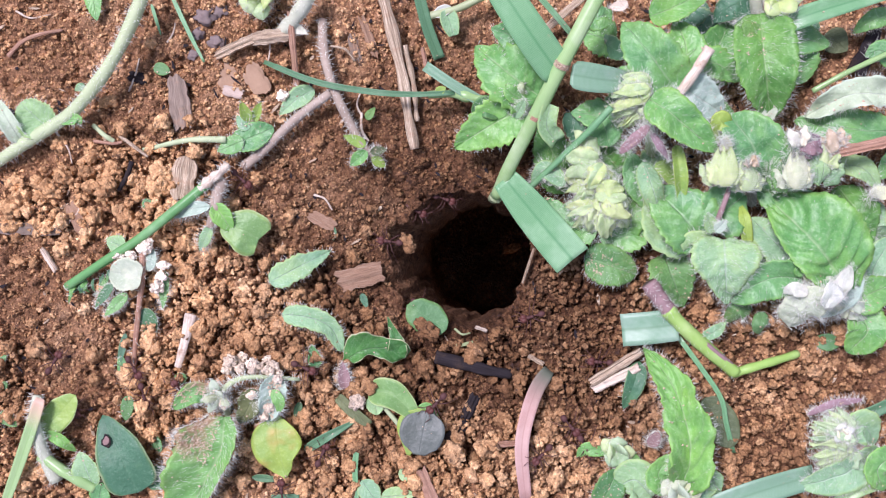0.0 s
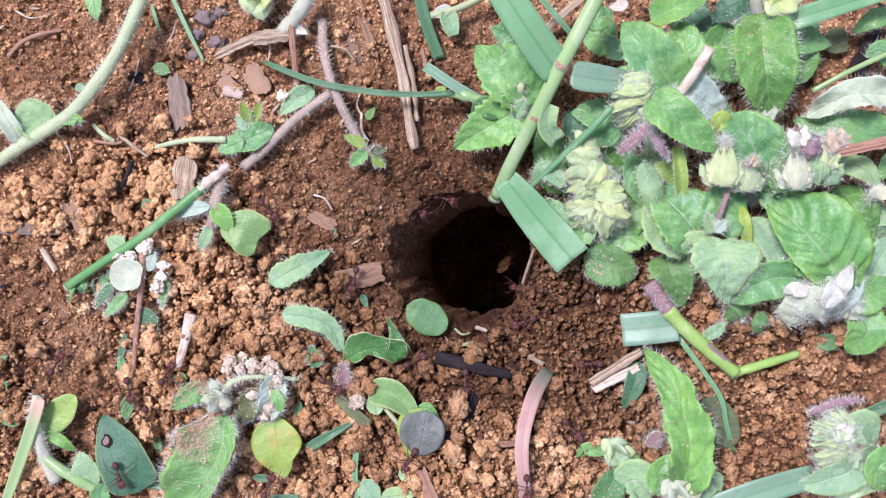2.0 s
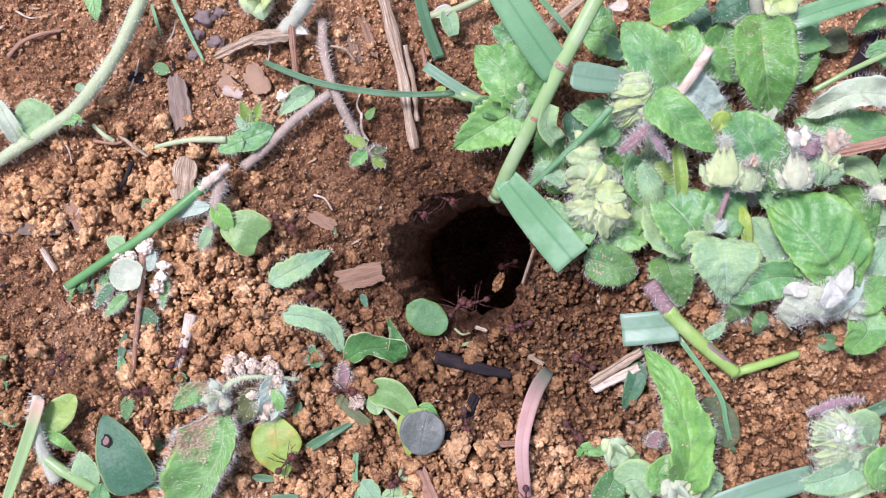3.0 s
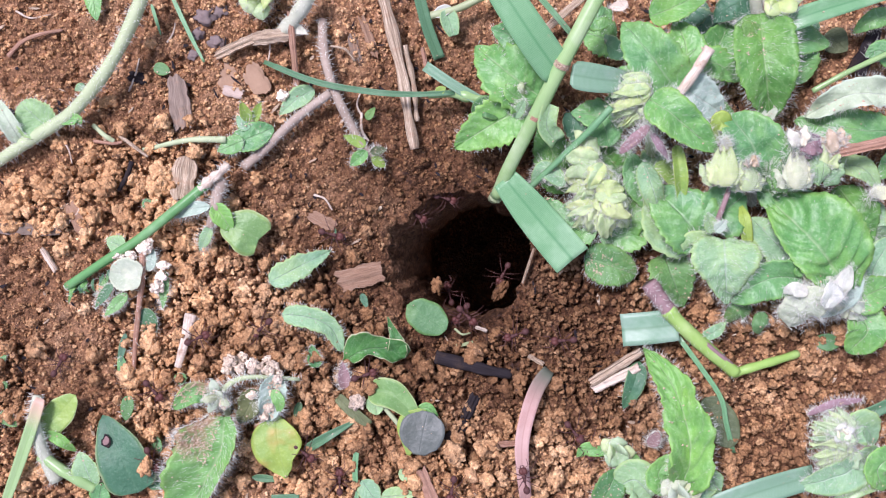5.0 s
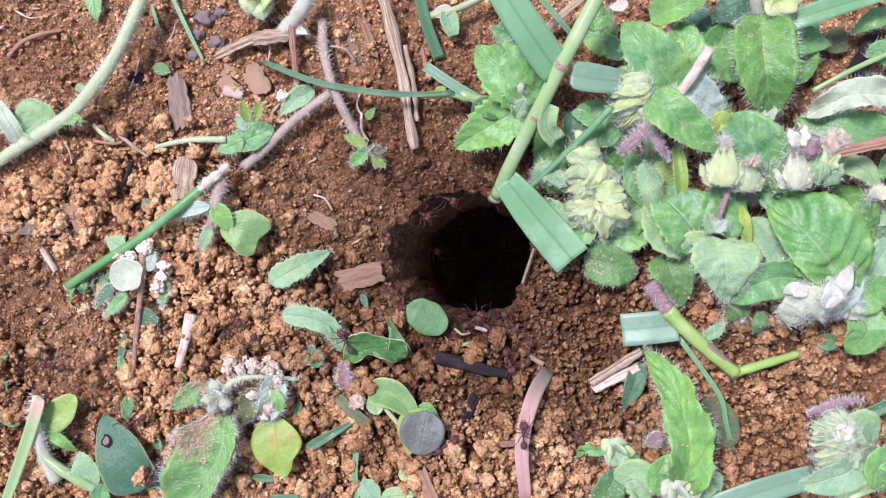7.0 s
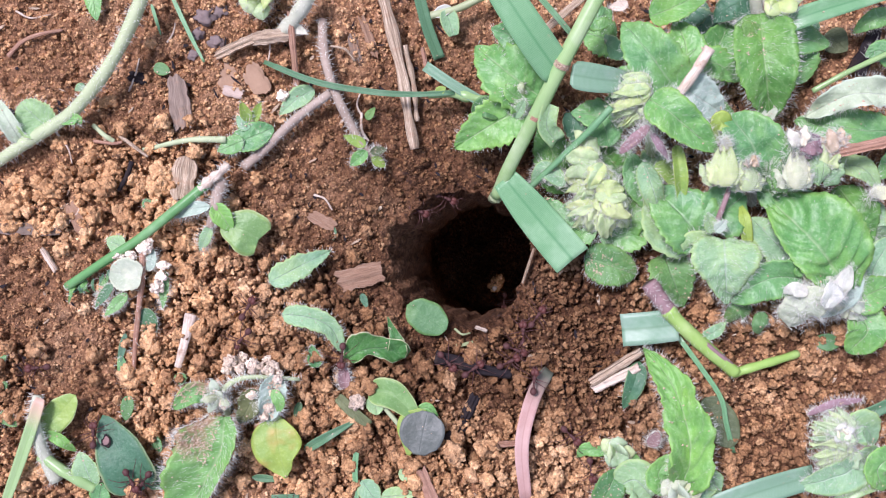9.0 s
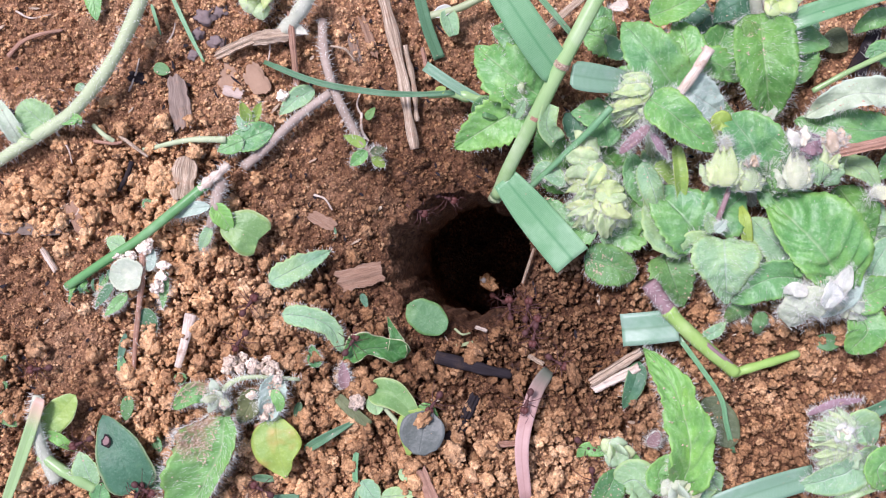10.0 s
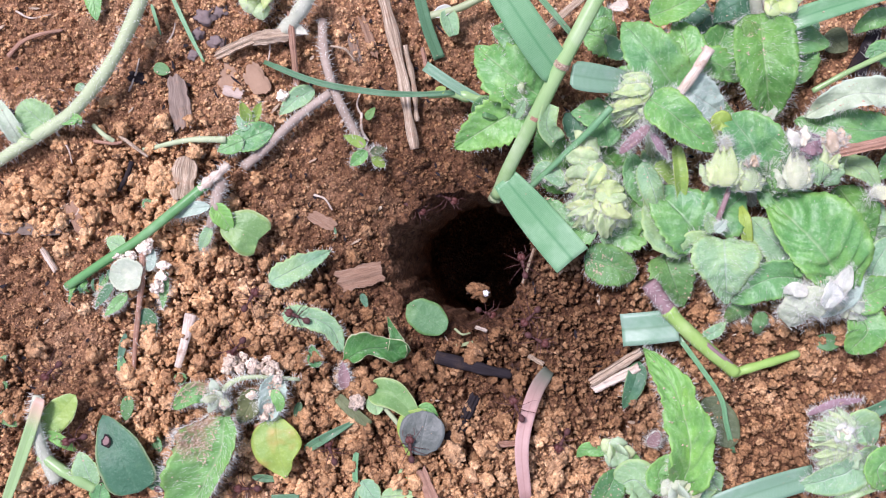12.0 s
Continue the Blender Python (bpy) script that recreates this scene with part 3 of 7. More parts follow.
def lump(seed, level):
    """A crumbly clod of unit radius: many small balls grown together."""
    r = np.random.default_rng(seed)
    bm = bmesh.new()
    bmesh.ops.create_icosphere(bm, subdivisions=level, radius=1.0)
    d = np.array([v.co[:] for v in bm.verts])
    d /= np.linalg.norm(d, axis=1)[:, None]
    faces = [tuple(v.index for v in f.verts) for f in bm.faces]
    bm.free()
    k = 70 if level > 3 else 30 if level > 2 else 14 if level > 1 else 6
    c = r.normal(0, 1, (k, 3))
    c = c / np.linalg.norm(c, axis=1)[:, None] * r.uniform(0.38, 0.82, k)[:, None]
    rad = r.uniform(0.11, 0.28, k) if level > 3 else r.uniform(0.14, 0.34, k) if level > 1 else r.uniform(0.25, 0.45, k)
    dist = np.full(len(d), 0.44)
    for ci, ri in zip(c, rad):
        b = d @ ci
        disc = b * b - ci @ ci + ri * ri
        dist = np.maximum(dist, np.where(disc > 0, b + np.sqrt(np.maximum(disc, 0)), 0))
    dist *= 1 + r.normal(0, 0.025, len(d))
    v = d * dist[:, None] * np.array([1.0, r.uniform(0.75, 1.0), r.uniform(0.65, 0.9)])
    return v, faces


SPECKS = [lump(700 + s, 1) for s in range(6)]


# ---- the ground: one sheet with an ant burrow in it ----
HOLE_X, HOLE_Y, HOLE_R = 3.4, -2.2, 16.3


def broad(x, y):
    """The lie of the ground, in mm."""
    def hump(cx, cy, sx, sy):
        return math.exp(-((x - cx) / sx) ** 2 - ((y - cy) / sy) ** 2)
    r = math.hypot(x - HOLE_X, y - HOLE_Y)
    z = -6.5 * math.exp(-max(r - HOLE_R, 0) / 11)
    z += 4.0 * hump(-38, -22, 24, 16) + 2.5 * hump(0, -45, 30, 14) + 2.0 * hump(70, -30, 25, 20) + 2.0 * hump(-60, 25, 20, 15)
    return z * math.exp(-(r / 160) ** 4)


def axis_lines(half, step, reach):
    """Fine lines within half mm, then ever wider ones out to reach mm."""
    fine = np.arange(-half, half + step / 2, step)
    far, d, x = [], step, half
    while x < reach:
        d *= 1.5
        x += d
        far.append(x)
    return np.concatenate([-np.array(far[::-1]), fine, np.array(far)]), len(far)


LUMPY = [(-58, -2, 14, 20), (-47, -16, 16, 10), (-33, -22, 20, 13), (-20, -38, 22, 18), (-2, -46, 22, 10), (68, -34, 14, 14), (-99, -30, 8, 11), (-93, -53, 12, 7), (-66, -30, 9, 12), (-58, -40, 8, 14), (25, -45, 16, 14), (48, -18, 14, 10), (-68, 16, 16, 8), (-92, 8, 12, 6), (47, -40, 16, 12), (25, -20, 14, 8), (27, -8, 9, 10), (16, -22, 14, 6), (64, -27, 16, 9), (88, -44, 14, 10), (76, -22, 14, 9), (62, -47, 14, 8)]


def lumpiness(x, y):
    """Where loose spoil lies: 0 to 1."""
    return min(1.0, sum(math.exp(-((x - a) / c) ** 2 - ((y - b) / d) ** 2) for a, b, c, d in LUMPY))


def ground_sheet():
    step = 0.3
    xs, ox = axis_lines(107, step, 60000)
    ys, oy = axis_lines(62, step, 60000)
    X, Y = np.meshgrid(xs, ys)
    Z = np.vectorize(broad)(np.clip(X, -400, 400), np.clip(Y, -400, 400))
    # grains pressed into the surface
    relief = np.full(X.shape, -0.9)
    coarse = np.array([[noise.noise(Vector((x * 0.09, y * 0.09, 3))) for x in xs[ox:-ox]] for y in ys[oy:-oy]])
    inner = (slice(oy, len(ys) - oy), slice(ox, len(xs) - ox))
    lumps = np.array([[lumpiness(x, y) for x in xs[ox:-ox:4]] for y in ys[oy:-oy:4]])
    lumps = np.kron(lumps, np.ones((4, 4)))[:coarse.shape[0], :coarse.shape[1]]
    relief[inner] += coarse * (1.6 + 1.6 * lumps) - 3.4 * lumps
    for count, lo, hi in ((2600, 1.0, 2.3), (14000, 0.5, 1.1), (26000, 0.3, 0.55)):
        gx, gy = rng.uniform(-107, 107, count), rng.uniform(-62, 62, count)
        gr, gs = rng.uniform(lo, hi, count), rng.uniform(0.15, 0.65, count)
        for x, y, r, sink in zip(gx, gy, gr, gs):
            i0, i1 = max(oy, oy + int((y - r + 62) / step)), min(len(ys) - oy, oy + int((y + r + 62) / step) + 2)
            j0, j1 = max(ox, ox + int((x - r + 107) / step)), min(len(xs) - ox, ox + int((x + r + 107) / step) + 2)
            if i1 <= i0 or j1 <= j0:
                continue
            d2 = (X[i0:i1, j0:j1] - x) ** 2 + (Y[i0:i1, j0:j1] - y) ** 2
            base = relief[min(max(oy + int((y + 62) / step), 0), len(ys) - 1), min(max(ox + int((x + 107) / step), 0), len(xs) - 1)]
            cap = np.where(d2 < r * r, np.sqrt(np.maximum(r * r - d2, 0)) - r * sink, -9) + min(base, 0.9) * 0.55
            relief[i0:i1, j0:j1] = np.maximum(relief[i0:i1, j0:j1], cap)
    # the burrow: the inner part of the sheet is drawn down into a leaning tunnel
    dx, dy = X - HOLE_X, Y - HOLE_Y
    rho = np.hypot(dx, dy)
    ang = np.arctan2(dy, dx)
    lip = HOLE_R * (1 + 0.045 * np.sin(2 * ang + 1) + 0.025 * np.sin(5 * ang) + 0.016 * np.sin(9 * ang + 2) + 0.014 * np.sin(17 * ang) + 0.01 * np.sin(29 * ang + 1) + 0.08 * np.exp(-((ang + 1.45) / 0.5) ** 2))
    t = np.clip(1 - rho / lip, 0, 1)
    inside = t > 0
    down = np.clip(t / 0.9, 0, 1)
    deep = 140 * down ** 1.9 + 3 * np.clip((t - 0.9) / 0.1, 0, 1)
    slope = 0.5 + 0.5 * np.cos(ang - radians(185))
    wide = 1 - 0.05 * np.clip(deep / 14, 0, 1) - 0.16 * slope * (1 - np.exp(-deep / 7)) + 0.6 * (1 - slope) * np.clip((deep - 30) / 45, 0, 1) ** 1.3
    rad = np.where(t < 0.9, lip * wide, lip * wide * (1 - t) / 0.1)
    rad = rad - np.where(inside & (t < 0.9), relief * 0.8, 0)
    safe = np.maximum(rho, 1e-6)
    lean = 0.19 * np.minimum(deep, 30)
    X2 = np.where(inside, HOLE_X + dx / safe * rad + lean, X)
    Y2 = np.where(inside, HOLE_Y + dy / safe * rad - 0.10 * lean, Y)
    fade = np.clip(1 - t * 6, 0, 1)
    Z2 = Z + relief * fade - deep
    ny, nx = X.shape
    verts = np.stack([X2, Y2, Z2], -1).reshape(-1, 3) * MM
    idx = np.arange(nx * ny).reshape(ny, nx)
    quads = np.stack([idx[:-1, :-1], idx[:-1, 1:], idx[1:, 1:], idx[1:, :-1]], -1).reshape(-1, 4)
    me = bpy.data.meshes.new("ground")
    me.vertices.add(len(verts))
    me.vertices.foreach_set("co", verts.ravel())
    me.loops.add(quads.size)
    me.loops.foreach_set("vertex_index", quads.ravel())
    me.polygons.add(len(quads))
    me.polygons.foreach_set("loop_start", np.arange(0, quads.size, 4))
    me.polygons.foreach_set("use_smooth", np.ones(len(quads), dtype=bool))
    me.update(calc_edges=True)
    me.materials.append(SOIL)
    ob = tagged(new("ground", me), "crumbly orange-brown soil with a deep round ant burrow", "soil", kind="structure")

    def height(x, y):
        """The surface in mm at a place in mm."""
        j, i = int(round((x + 107) / step)) + ox, int(round((y + 62) / step)) + oy
        return float(Z2[min(max(i, 0), ny - 1), min(max(j, 0), nx - 1)])
    return ob, height


ground, surface = ground_sheet()


def spin(r):
    return np.array(Euler(r.uniform(0, 6.28, 3)).to_matrix())


def fineness(x, y):
    """Soil is broken finer on the trodden side of the burrow: 1 down to 0.4."""
    return 1 - 0.6 * math.exp(-((x - 29) / 15) ** 4 - ((y + 13) / 15) ** 4) - 0.32 * math.exp(-((x - 62) / 38) ** 4 - ((y + 36) / 20) ** 4)


def clods():
    """The larger clods, each a piece of the ground, and the fine crumbs as one."""
    r = np.random.default_rng(21)
    shapes = []
    for s in range(16):
        v, f = lump(s, 4)
        shapes.append(mesh("clod", v * MM, f, CLOD))
    made = 0
    while made < 300:
        x, y = r.uniform(-101, 101), r.uniform(-57, 57)
        hole = math.hypot(x - HOLE_X, y - HOLE_Y)
        if hole < HOLE_R + 6 or r.random() > lumpiness(x, y) ** 1.3:
            continue
        size = r.choice([1.5, 1.9, 2.4, 3.0], p=[0.3, 0.35, 0.25, 0.1]) * r.uniform(0.85, 1.15) * fineness(x, y)
        ob = new("clod", shapes[made % 16])
        ob.parent = ground
        ob.location = (x * MM, y * MM, (surface(x, y) + size * r.uniform(0.25, 0.9)) * MM)
        ob.rotation_euler = r.uniform(0, 6.28, 3)
        ob.scale = (size, size, size)
        made += 1
    groups = (("soil_clods", 3, 900, 1.5, 3.2, 0.0), ("soil_crumbs", 3, 1250, 0.8, 1.9, 0.15), ("soil_grit", 2, 8200, 0.34, 0.95, 0.75), ("soil_grains", 1, 20000, 0.2, 0.5, 0.85), ("soil_bits", 2, 7000, 0.45, 1.25, 0.0))
    for name, level, count, lo, hi, floor in groups:
        kinds = [lump(100 + s, level) for s in range(10)]
        verts, faces, k, made = [], [], 0, 0
        while made < count:
            x, y = r.uniform(-103, 103), r.uniform(-59, 59)
            if math.hypot(x - HOLE_X, y - HOLE_Y) < HOLE_R + (0.4 if hi < 1 else 2.5) or r.random() > (floor + (1 - floor) * lumpiness(x, y) ** 1.4 if hi > 1 else floor * (1 - 0.75 * lumpiness(x, y))):
                continue
            v, f = kinds[made % 10]
            size = (lo + (hi - lo) * r.random() ** 1.6) * (fineness(x, y) if hi > 1.5 else 1.0)
            v = (v * size) @ spin(r).T + np.array([x, y, surface(x, y) + size * r.uniform(0.1, 0.8) + (1.8 if hi > 1 else 0.0) * lumpiness(x, y) * r.random()])
            verts.append(v)
            faces.append(np.array(f) + k)
            k += len(v)
            made += 1
        verts, faces = np.concatenate(verts) * MM, np.concatenate(faces)
        me = bpy.data.meshes.new(name)
        me.from_pydata(verts.tolist(), [], faces.tolist())
        me.polygons.foreach_set("use_smooth", np.ones(len(faces), dtype=bool))
        me.materials.append(CRUMB)
        tagged(new(name, me), "loose orange-brown crumbs of dug soil on the ground", "soil crumbs", kind="stuff")


clods()


def litter():
    """Small dark and pale flecks of rotted plant matter strewn over the soil."""
    r = np.random.default_rng(33)
    for name, material, count, label in (("dark_litter", CHAR, 260, "tiny dark flecks of rotted plant matter on soil"), ("pale_litter", STRAW, 170, "tiny tan flecks of dry plant matter on soil")):
        verts, faces = [], []
        for _ in range(count):
            x, y = r.uniform(-101, 101), r.uniform(-57, 57)
            if math.hypot(x - HOLE_X, y - HOLE_Y) < HOLE_R + 2:
                continue
            a, long, wide = r.uniform(0, 6.28), r.uniform(0.4, 1.6), r.uniform(0.15, 0.4)
            c = np.array([x, y, surface(x, y) + r.uniform(0.1, 0.7)])
            d = np.array([math.cos(a), math.sin(a), r.uniform(-0.2, 0.2)]) * long
            s = np.array([-math.sin(a), math.cos(a), 0]) * wide
            up = np.array([0, 0, r.uniform(0.1, 0.3)])
            k = len(verts)
            verts += [c - d, c - d * 0.3 + s, c + d * 0.5 + s * 0.8, c + d, c + d * 0.4 - s, c - d * 0.5 - s * 0.7]
            verts += [q + up for q in verts[k:k + 6]]
            faces += [tuple(range(k, k + 6))[::-1], tuple(range(k + 6, k + 12))]
            faces += [(k + i, k + (i + 1) % 6, k + 6 + (i + 1) % 6, k + 6 + i) for i in range(6)]
        verts = np.array(verts) * MM
        tagged(new(name, mesh(name, verts, faces, material, uvs=verts[:, :2] * 300, smooth=False)), label, "litter", kind="stuff")


litter()


# ---- the ground's edge of weeds: hairy shoots, leaves and grass ----
def left_stem():
    p = thing("hairy_weed_stalk", (-93.8, 24.1, 0.1), "pale green stalk covered in white hairs, leaning over soil", "weed")
    stem("stem", [(-100.7, 18.8, 2.0), (-92.3, 23.7, 4.1), (-82.4, 29.3, 6.5), (-76.1, 35.2, 8.6), (-71.6, 41.2, 9.4), (-67.9, 47.8, 10.1), (-64.0, 56.1, 11.0)], 1.4, 1.5, STEM, p, hair=110, hair_len=1.6)
    leaf("leaf", [(-86.7, 26.2, 4.3), (-93.1, 32.2, 6.1)], 8.9, MINT, p, shape=(0.8, 0.5), cup=0.25, hair=14, skin=0.05)
    leaf("leaf", [(-93.5, 23.9, 4.1), (-95.2, 28.0, 7.1), (-98.5, 33.5, 6.0)], 4.3, PALE, p, shape=(0.7, 0.7), cup=0.4, hair=20)
    leaf("leaf", [(-84.9, 28.1, 6.4), (-80.2, 28.3, 7.6), (-79.9, 27.2, 6.7)], 2.6, BRIGHT, p, cup=0.3, hair=20)
    leaf("leaf", [(-78.7, 36.1, 6.4), (-80.6, 34.7, 7.4)], 2.0, MINT, p)
    return p


def top_left_bits():
    leaf("fallen_leaf", [(-78.6, 59.3, 3.0), (-77.2, 50.9, 3.0)], 4.1, BRIGHT, shape=(0.7, 0.7), saw=0.2, hair=14, label="small bright green toothed leaf on bare soil", category="leaf")
    blade("grass", [(-65.3, 54.8, 2.0), (-63.1, 47.9, 2.2)], 0.8, BLADE, taper=0.7, label="short thin green grass blade on soil", category="grass")
    blade("grass", [(-60.5, 56.8, 4.0), (-56.5, 48.0, 3.2), (-53.4, 41.8, 2.5)], 1.0, BLADE, taper=0.6, label="thin green grass blade bent over soil", category="grass")
    leaf("leaf_scrap", [(-64.6, 40.8, 2.6), (-61.0, 39.5, 2.7)], 2.8, CLOVER, shape=(0.9, 0.5), label="tiny round green leaf scrap on soil", category="leaf")
    chip("wood_chip", (-59.7, 38.1, 1.9), (-57.9, 26.9, 2.8), 4.6, WOOD_GREY, label="weathered grey-brown wood chip on soil", category="wood chip")
    chip("wood_chip", (-100.6, 4.7, 1.0), (-86.1, 4.3, 1.0), 2.8, WOOD_GREY, label="flat weathered sliver of wood half in soil", category="wood chip", high=0.6)
    stem("rootlet", [(-97.7, 43.3, 1.2), (-94.2, 46.5, 1.8), (-89.7, 48.2, 2.0), (-85.5, 49.2, 1.2)], 0.55, 0.35, STRAW_RED, flat=0.7, label="thin reddish dry root on soil", category="root")
    stem("rootlet", [(-78.0, 24.1, 2.4), (-73.4, 23.5, 3.4), (-71.4, 23.8, 3.4)], 0.4, 0.35, STRAW_RED, label="thin reddish dry root on soil", category="root")
    stem("rootlet", [(-72.0, 25.3, 3.2), (-68.9, 23.0, 4.0), (-65.6, 20.5, 3.6)], 0.5, 0.35, STRAW, label="split dry tan root on soil", category="root")
    stem("stalk", [(-78.0, 27.6, 2.8), (-75.1, 25.2, 4.0), (-73.3, 24.0, 3.2)], 0.5, 0.6, STEM, label="short curved green stalk on soil", category="stalk")
    chip("wood_chip", (-90.1, 0.1, 1.0), (-86.9, -5.0, 1.0), 1.3, STRAW_PALE, label="pale splinter on soil", category="wood chip")
    chip("wood_chip", (-83.7, 10.3, 1.2), (-80.5, 3.7, 1.1), 3.3, WOOD, label="rough brown bark flake on soil", category="wood chip")
    for i, (at, r) in enumerate((((-53.3, 52.4, 1.4), 3.0), ((-55.1, 48.4, 1.2), 2.2), ((-50.8, 46.3, 1.2), 2.4), ((-56.2, 43.6, 0.8), 1.7), ((-50.0, 53.5, 1.0), 2.2))):
        v, f = lump(360 + i, 3)
        place("slate_clod", v * r * np.array([1, 1, 0.6]) * MM + np.array(V(at)), f, SLATE, label="dark grey hard clod set in soil", category="clod", group="grey clods")
    for a, b, c in (((-70.6, 35.4, 1.0), (-68.9, 39.1, 1.8), (-68.3, 42.8, 1.0)), ((-62.0, 46.4, 1.0), (-60.6, 48.3, 1.6), (-60.1, 51.2, 1.0)), ((-87.3, 26.8, 1.2), (-84.0, 22.6, 2.0), (-83.3, 19.2, 1.2)), ((-96.0, 53.5, 1.0), (-92.4, 51.8, 1.6), (-88.2, 52.7, 1.0)), ((-84.3, 5.8, 1.2), (-81.5, 8.7, 2.0), (-82.7, 11.5, 1.2)), ((-39.9, 48.4, 1.2), (-38.7, 45.4, 2.2), (-39.3, 41.8, 1.2)), ((-18.3, 30.0, 0.6), (-19.3, 32.5, 1.4), (-18.3, 35.8, 0.6)), ((-29.1, 12.2, 0.0), (-26.6, 11.3, 0.8), (-25.0, 8.8, 0.0))):
        stem("rootlet", [a, b, c], 0.28, 0.16, STRAW_PALE, sides=6, label="thin pale rootlet on bare soil", category="root", group="pale rootlets")
    chip("pebble", (-70.5, 38.9, 0.6), (-66.4, 38.0, 0.8), 2.6, CHAR, label="dark grey flat stone flake in soil", category="stone", high=1.6)


def top_flower():
    p = thing("hairy_weed_shoot", (-33.7, 48.6, -0.1), "pale hairy shoot with a pale green flower head", "weed")
    stem("stem", [(-37.2, 47.4, 2.0), (-33.6, 50.1, 4.9), (-30.1, 53.8, 7.9), (-28.7, 57.2, 8.9)], 1.5, 1.8, STEM_PALE, p, hair=140, hair_len=1.8)
    flower_head((-40.1, 54.4, 6.0), 5.9, 9, p, axis=(-0.1, 0.2, 1), spread=1.4)
    leaf("leaf", [(-35.5, 50.1, 5.0), (-29.9, 47.6, 4.9)], 2.6, WHITE_BRACT, p, hair=30)
    chip("straw", (-34.1, 47.6, 3.9), (-42.1, 46.5, 4.0), 3.1, STRAW, label="dry frayed straw piece on soil", category="straw", bend=0.5)
    chip("straw", (-41.3, 47.0, 4.0), (-50.7, 43.1, 2.3), 2.0, STRAW, label="dry frayed straw end on soil", category="straw", bend=0.5)
    chip("straw", (-33.8, 52.4, 5.9), (-32.4, 34.1, 2.9), 1.4, STRAW_RED, label="thin reddish straw lying on soil", category="straw")


def brown_stalk():
    p = thing("hairy_brown_stalk", (-23.5, 33.4, -0.4), "brown-grey stalk with white hairs and small buds, on soil", "weed")
    stem("stem", [(-27.1, 51.3, 1.9), (-26.5, 44.1, 3.8), (-24.4, 36.2, 5.7), (-20.8, 28.3, 4.2), (-17.5, 22.6, 2.5), (-14.3, 19.0, -0.3)], 1.1, 1.0, STEM_BROWN, p, hair=90, hair_len=1.6)
    stem("stem", [(-24.8, 34.4, 5.6), (-32.4, 28.9, 4.9), (-39.3, 22.4, 4.3), (-44.4, 18.3, 2.6)], 1.0, 1.2, STEM_BROWN, p, hair=90, hair_len=1.4)
    leaf("leaf", [(-28.7, 35.7, 2.8), (-32.5, 33.3, 3.6), (-36.6, 29.9, 2.6)], 4.6, MINT, p, hair=18, cup=0.2)
    leaf("leaf", [(-17.1, 23.0, 3.5), (-22.0, 25.1, 5.1)], 2.6, YELLOW, p, hair=20, cup=0.4)
    leaf("leaf", [(-16.9, 21.8, 3.4), (-20.7, 18.6, 2.5)], 3.1, BRIGHT, p, hair=24, cup=0.4)
    leaf("leaf", [(-16.2, 21.5, 3.3), (-12.5, 22.3, 3.0)], 2.0, OLIVE, p, hair=26, cup=0.4)
    leaf("leaf", [(-15.9, 20.5, 3.1), (-12.9, 18.4, 1.4)], 2.3, YELLOW, p, hair=26, cup=0.4)
    stem("runner", [(-25.1, 45.3, 2.8), (-21.7, 44.5, 2.8), (-19.8, 42.2, 1.7)], 0.3, 0.3, STRAW, label="thin pale dry rootlet on soil", category="root")
    stem("runner", [(-18.2, 30.5, 2.2), (-18.2, 26.7, 2.0), (-16.8, 24.3, 0.7)], 0.3, 0.3, STRAW_PALE, label="thin pale dry rootlet on soil", category="root")
    leaf("fallen_leaf", [(-17.3, 29.1, 1.1), (-15.2, 31.7, 2.2)], 2.0, CLOVER, label="tiny green leaflet on soil", category="leaf")


def left_rosette():
    p = thing("weed_seedling", (-43.7, 25.6, 0.8), "small weed seedling with hairy dark green leaves", "weed")
    stem("stem", [(-66.9, 22.1, 2.6), (-56.8, 24.0, 4.8), (-47.9, 24.2, 5.2)], 0.5, 0.8, STEM, p, hair=10)
    leaf("leaf", [(-46.7, 22.9, 5.1), (-37.3, 26.8, 5.2)], 6.4, LEAF, p, shape=(0.9, 0.6), fold=0.2, hair=8)
    leaf("leaf", [(-43.8, 24.0, 5.8), (-50.0, 21.7, 4.3)], 4.3, LEAF, p, hair=30)
    leaf("leaf", [(-42.8, 26.3, 5.7), (-45.5, 29.4, 5.9)], 3.1, MINT, p, hair=30)
    leaf("bract", [(-42.6, 28.1, 5.7), (-44.1, 32.3, 8.7)], 2.6, YELLOW, p, hair=16, cup=0.4)
    leaf("bract", [(-41.6, 28.2, 5.6), (-39.6, 32.1, 8.4)], 2.3, YELLOW, p, hair=16, cup=0.4)
    chip("wood_chip", (-43.7, 40.7, 1.2), (-39.8, 35.0, 1.3), 4.6, FLAKE, label="flat brown clay flake on soil", category="clay flake")
    chip("pebble", (-49.2, 35.6, 1.8), (-44.8, 34.6, 1.6), 2.3, STONE, label="small pale stone on soil", category="stone")
    chip("wood_chip", (-49.5, 42.2, 0.3), (-47.6, 35.7, 0.7), 4.6, FLAKE, label="flat brown clay flake on soil", category="clay flake")


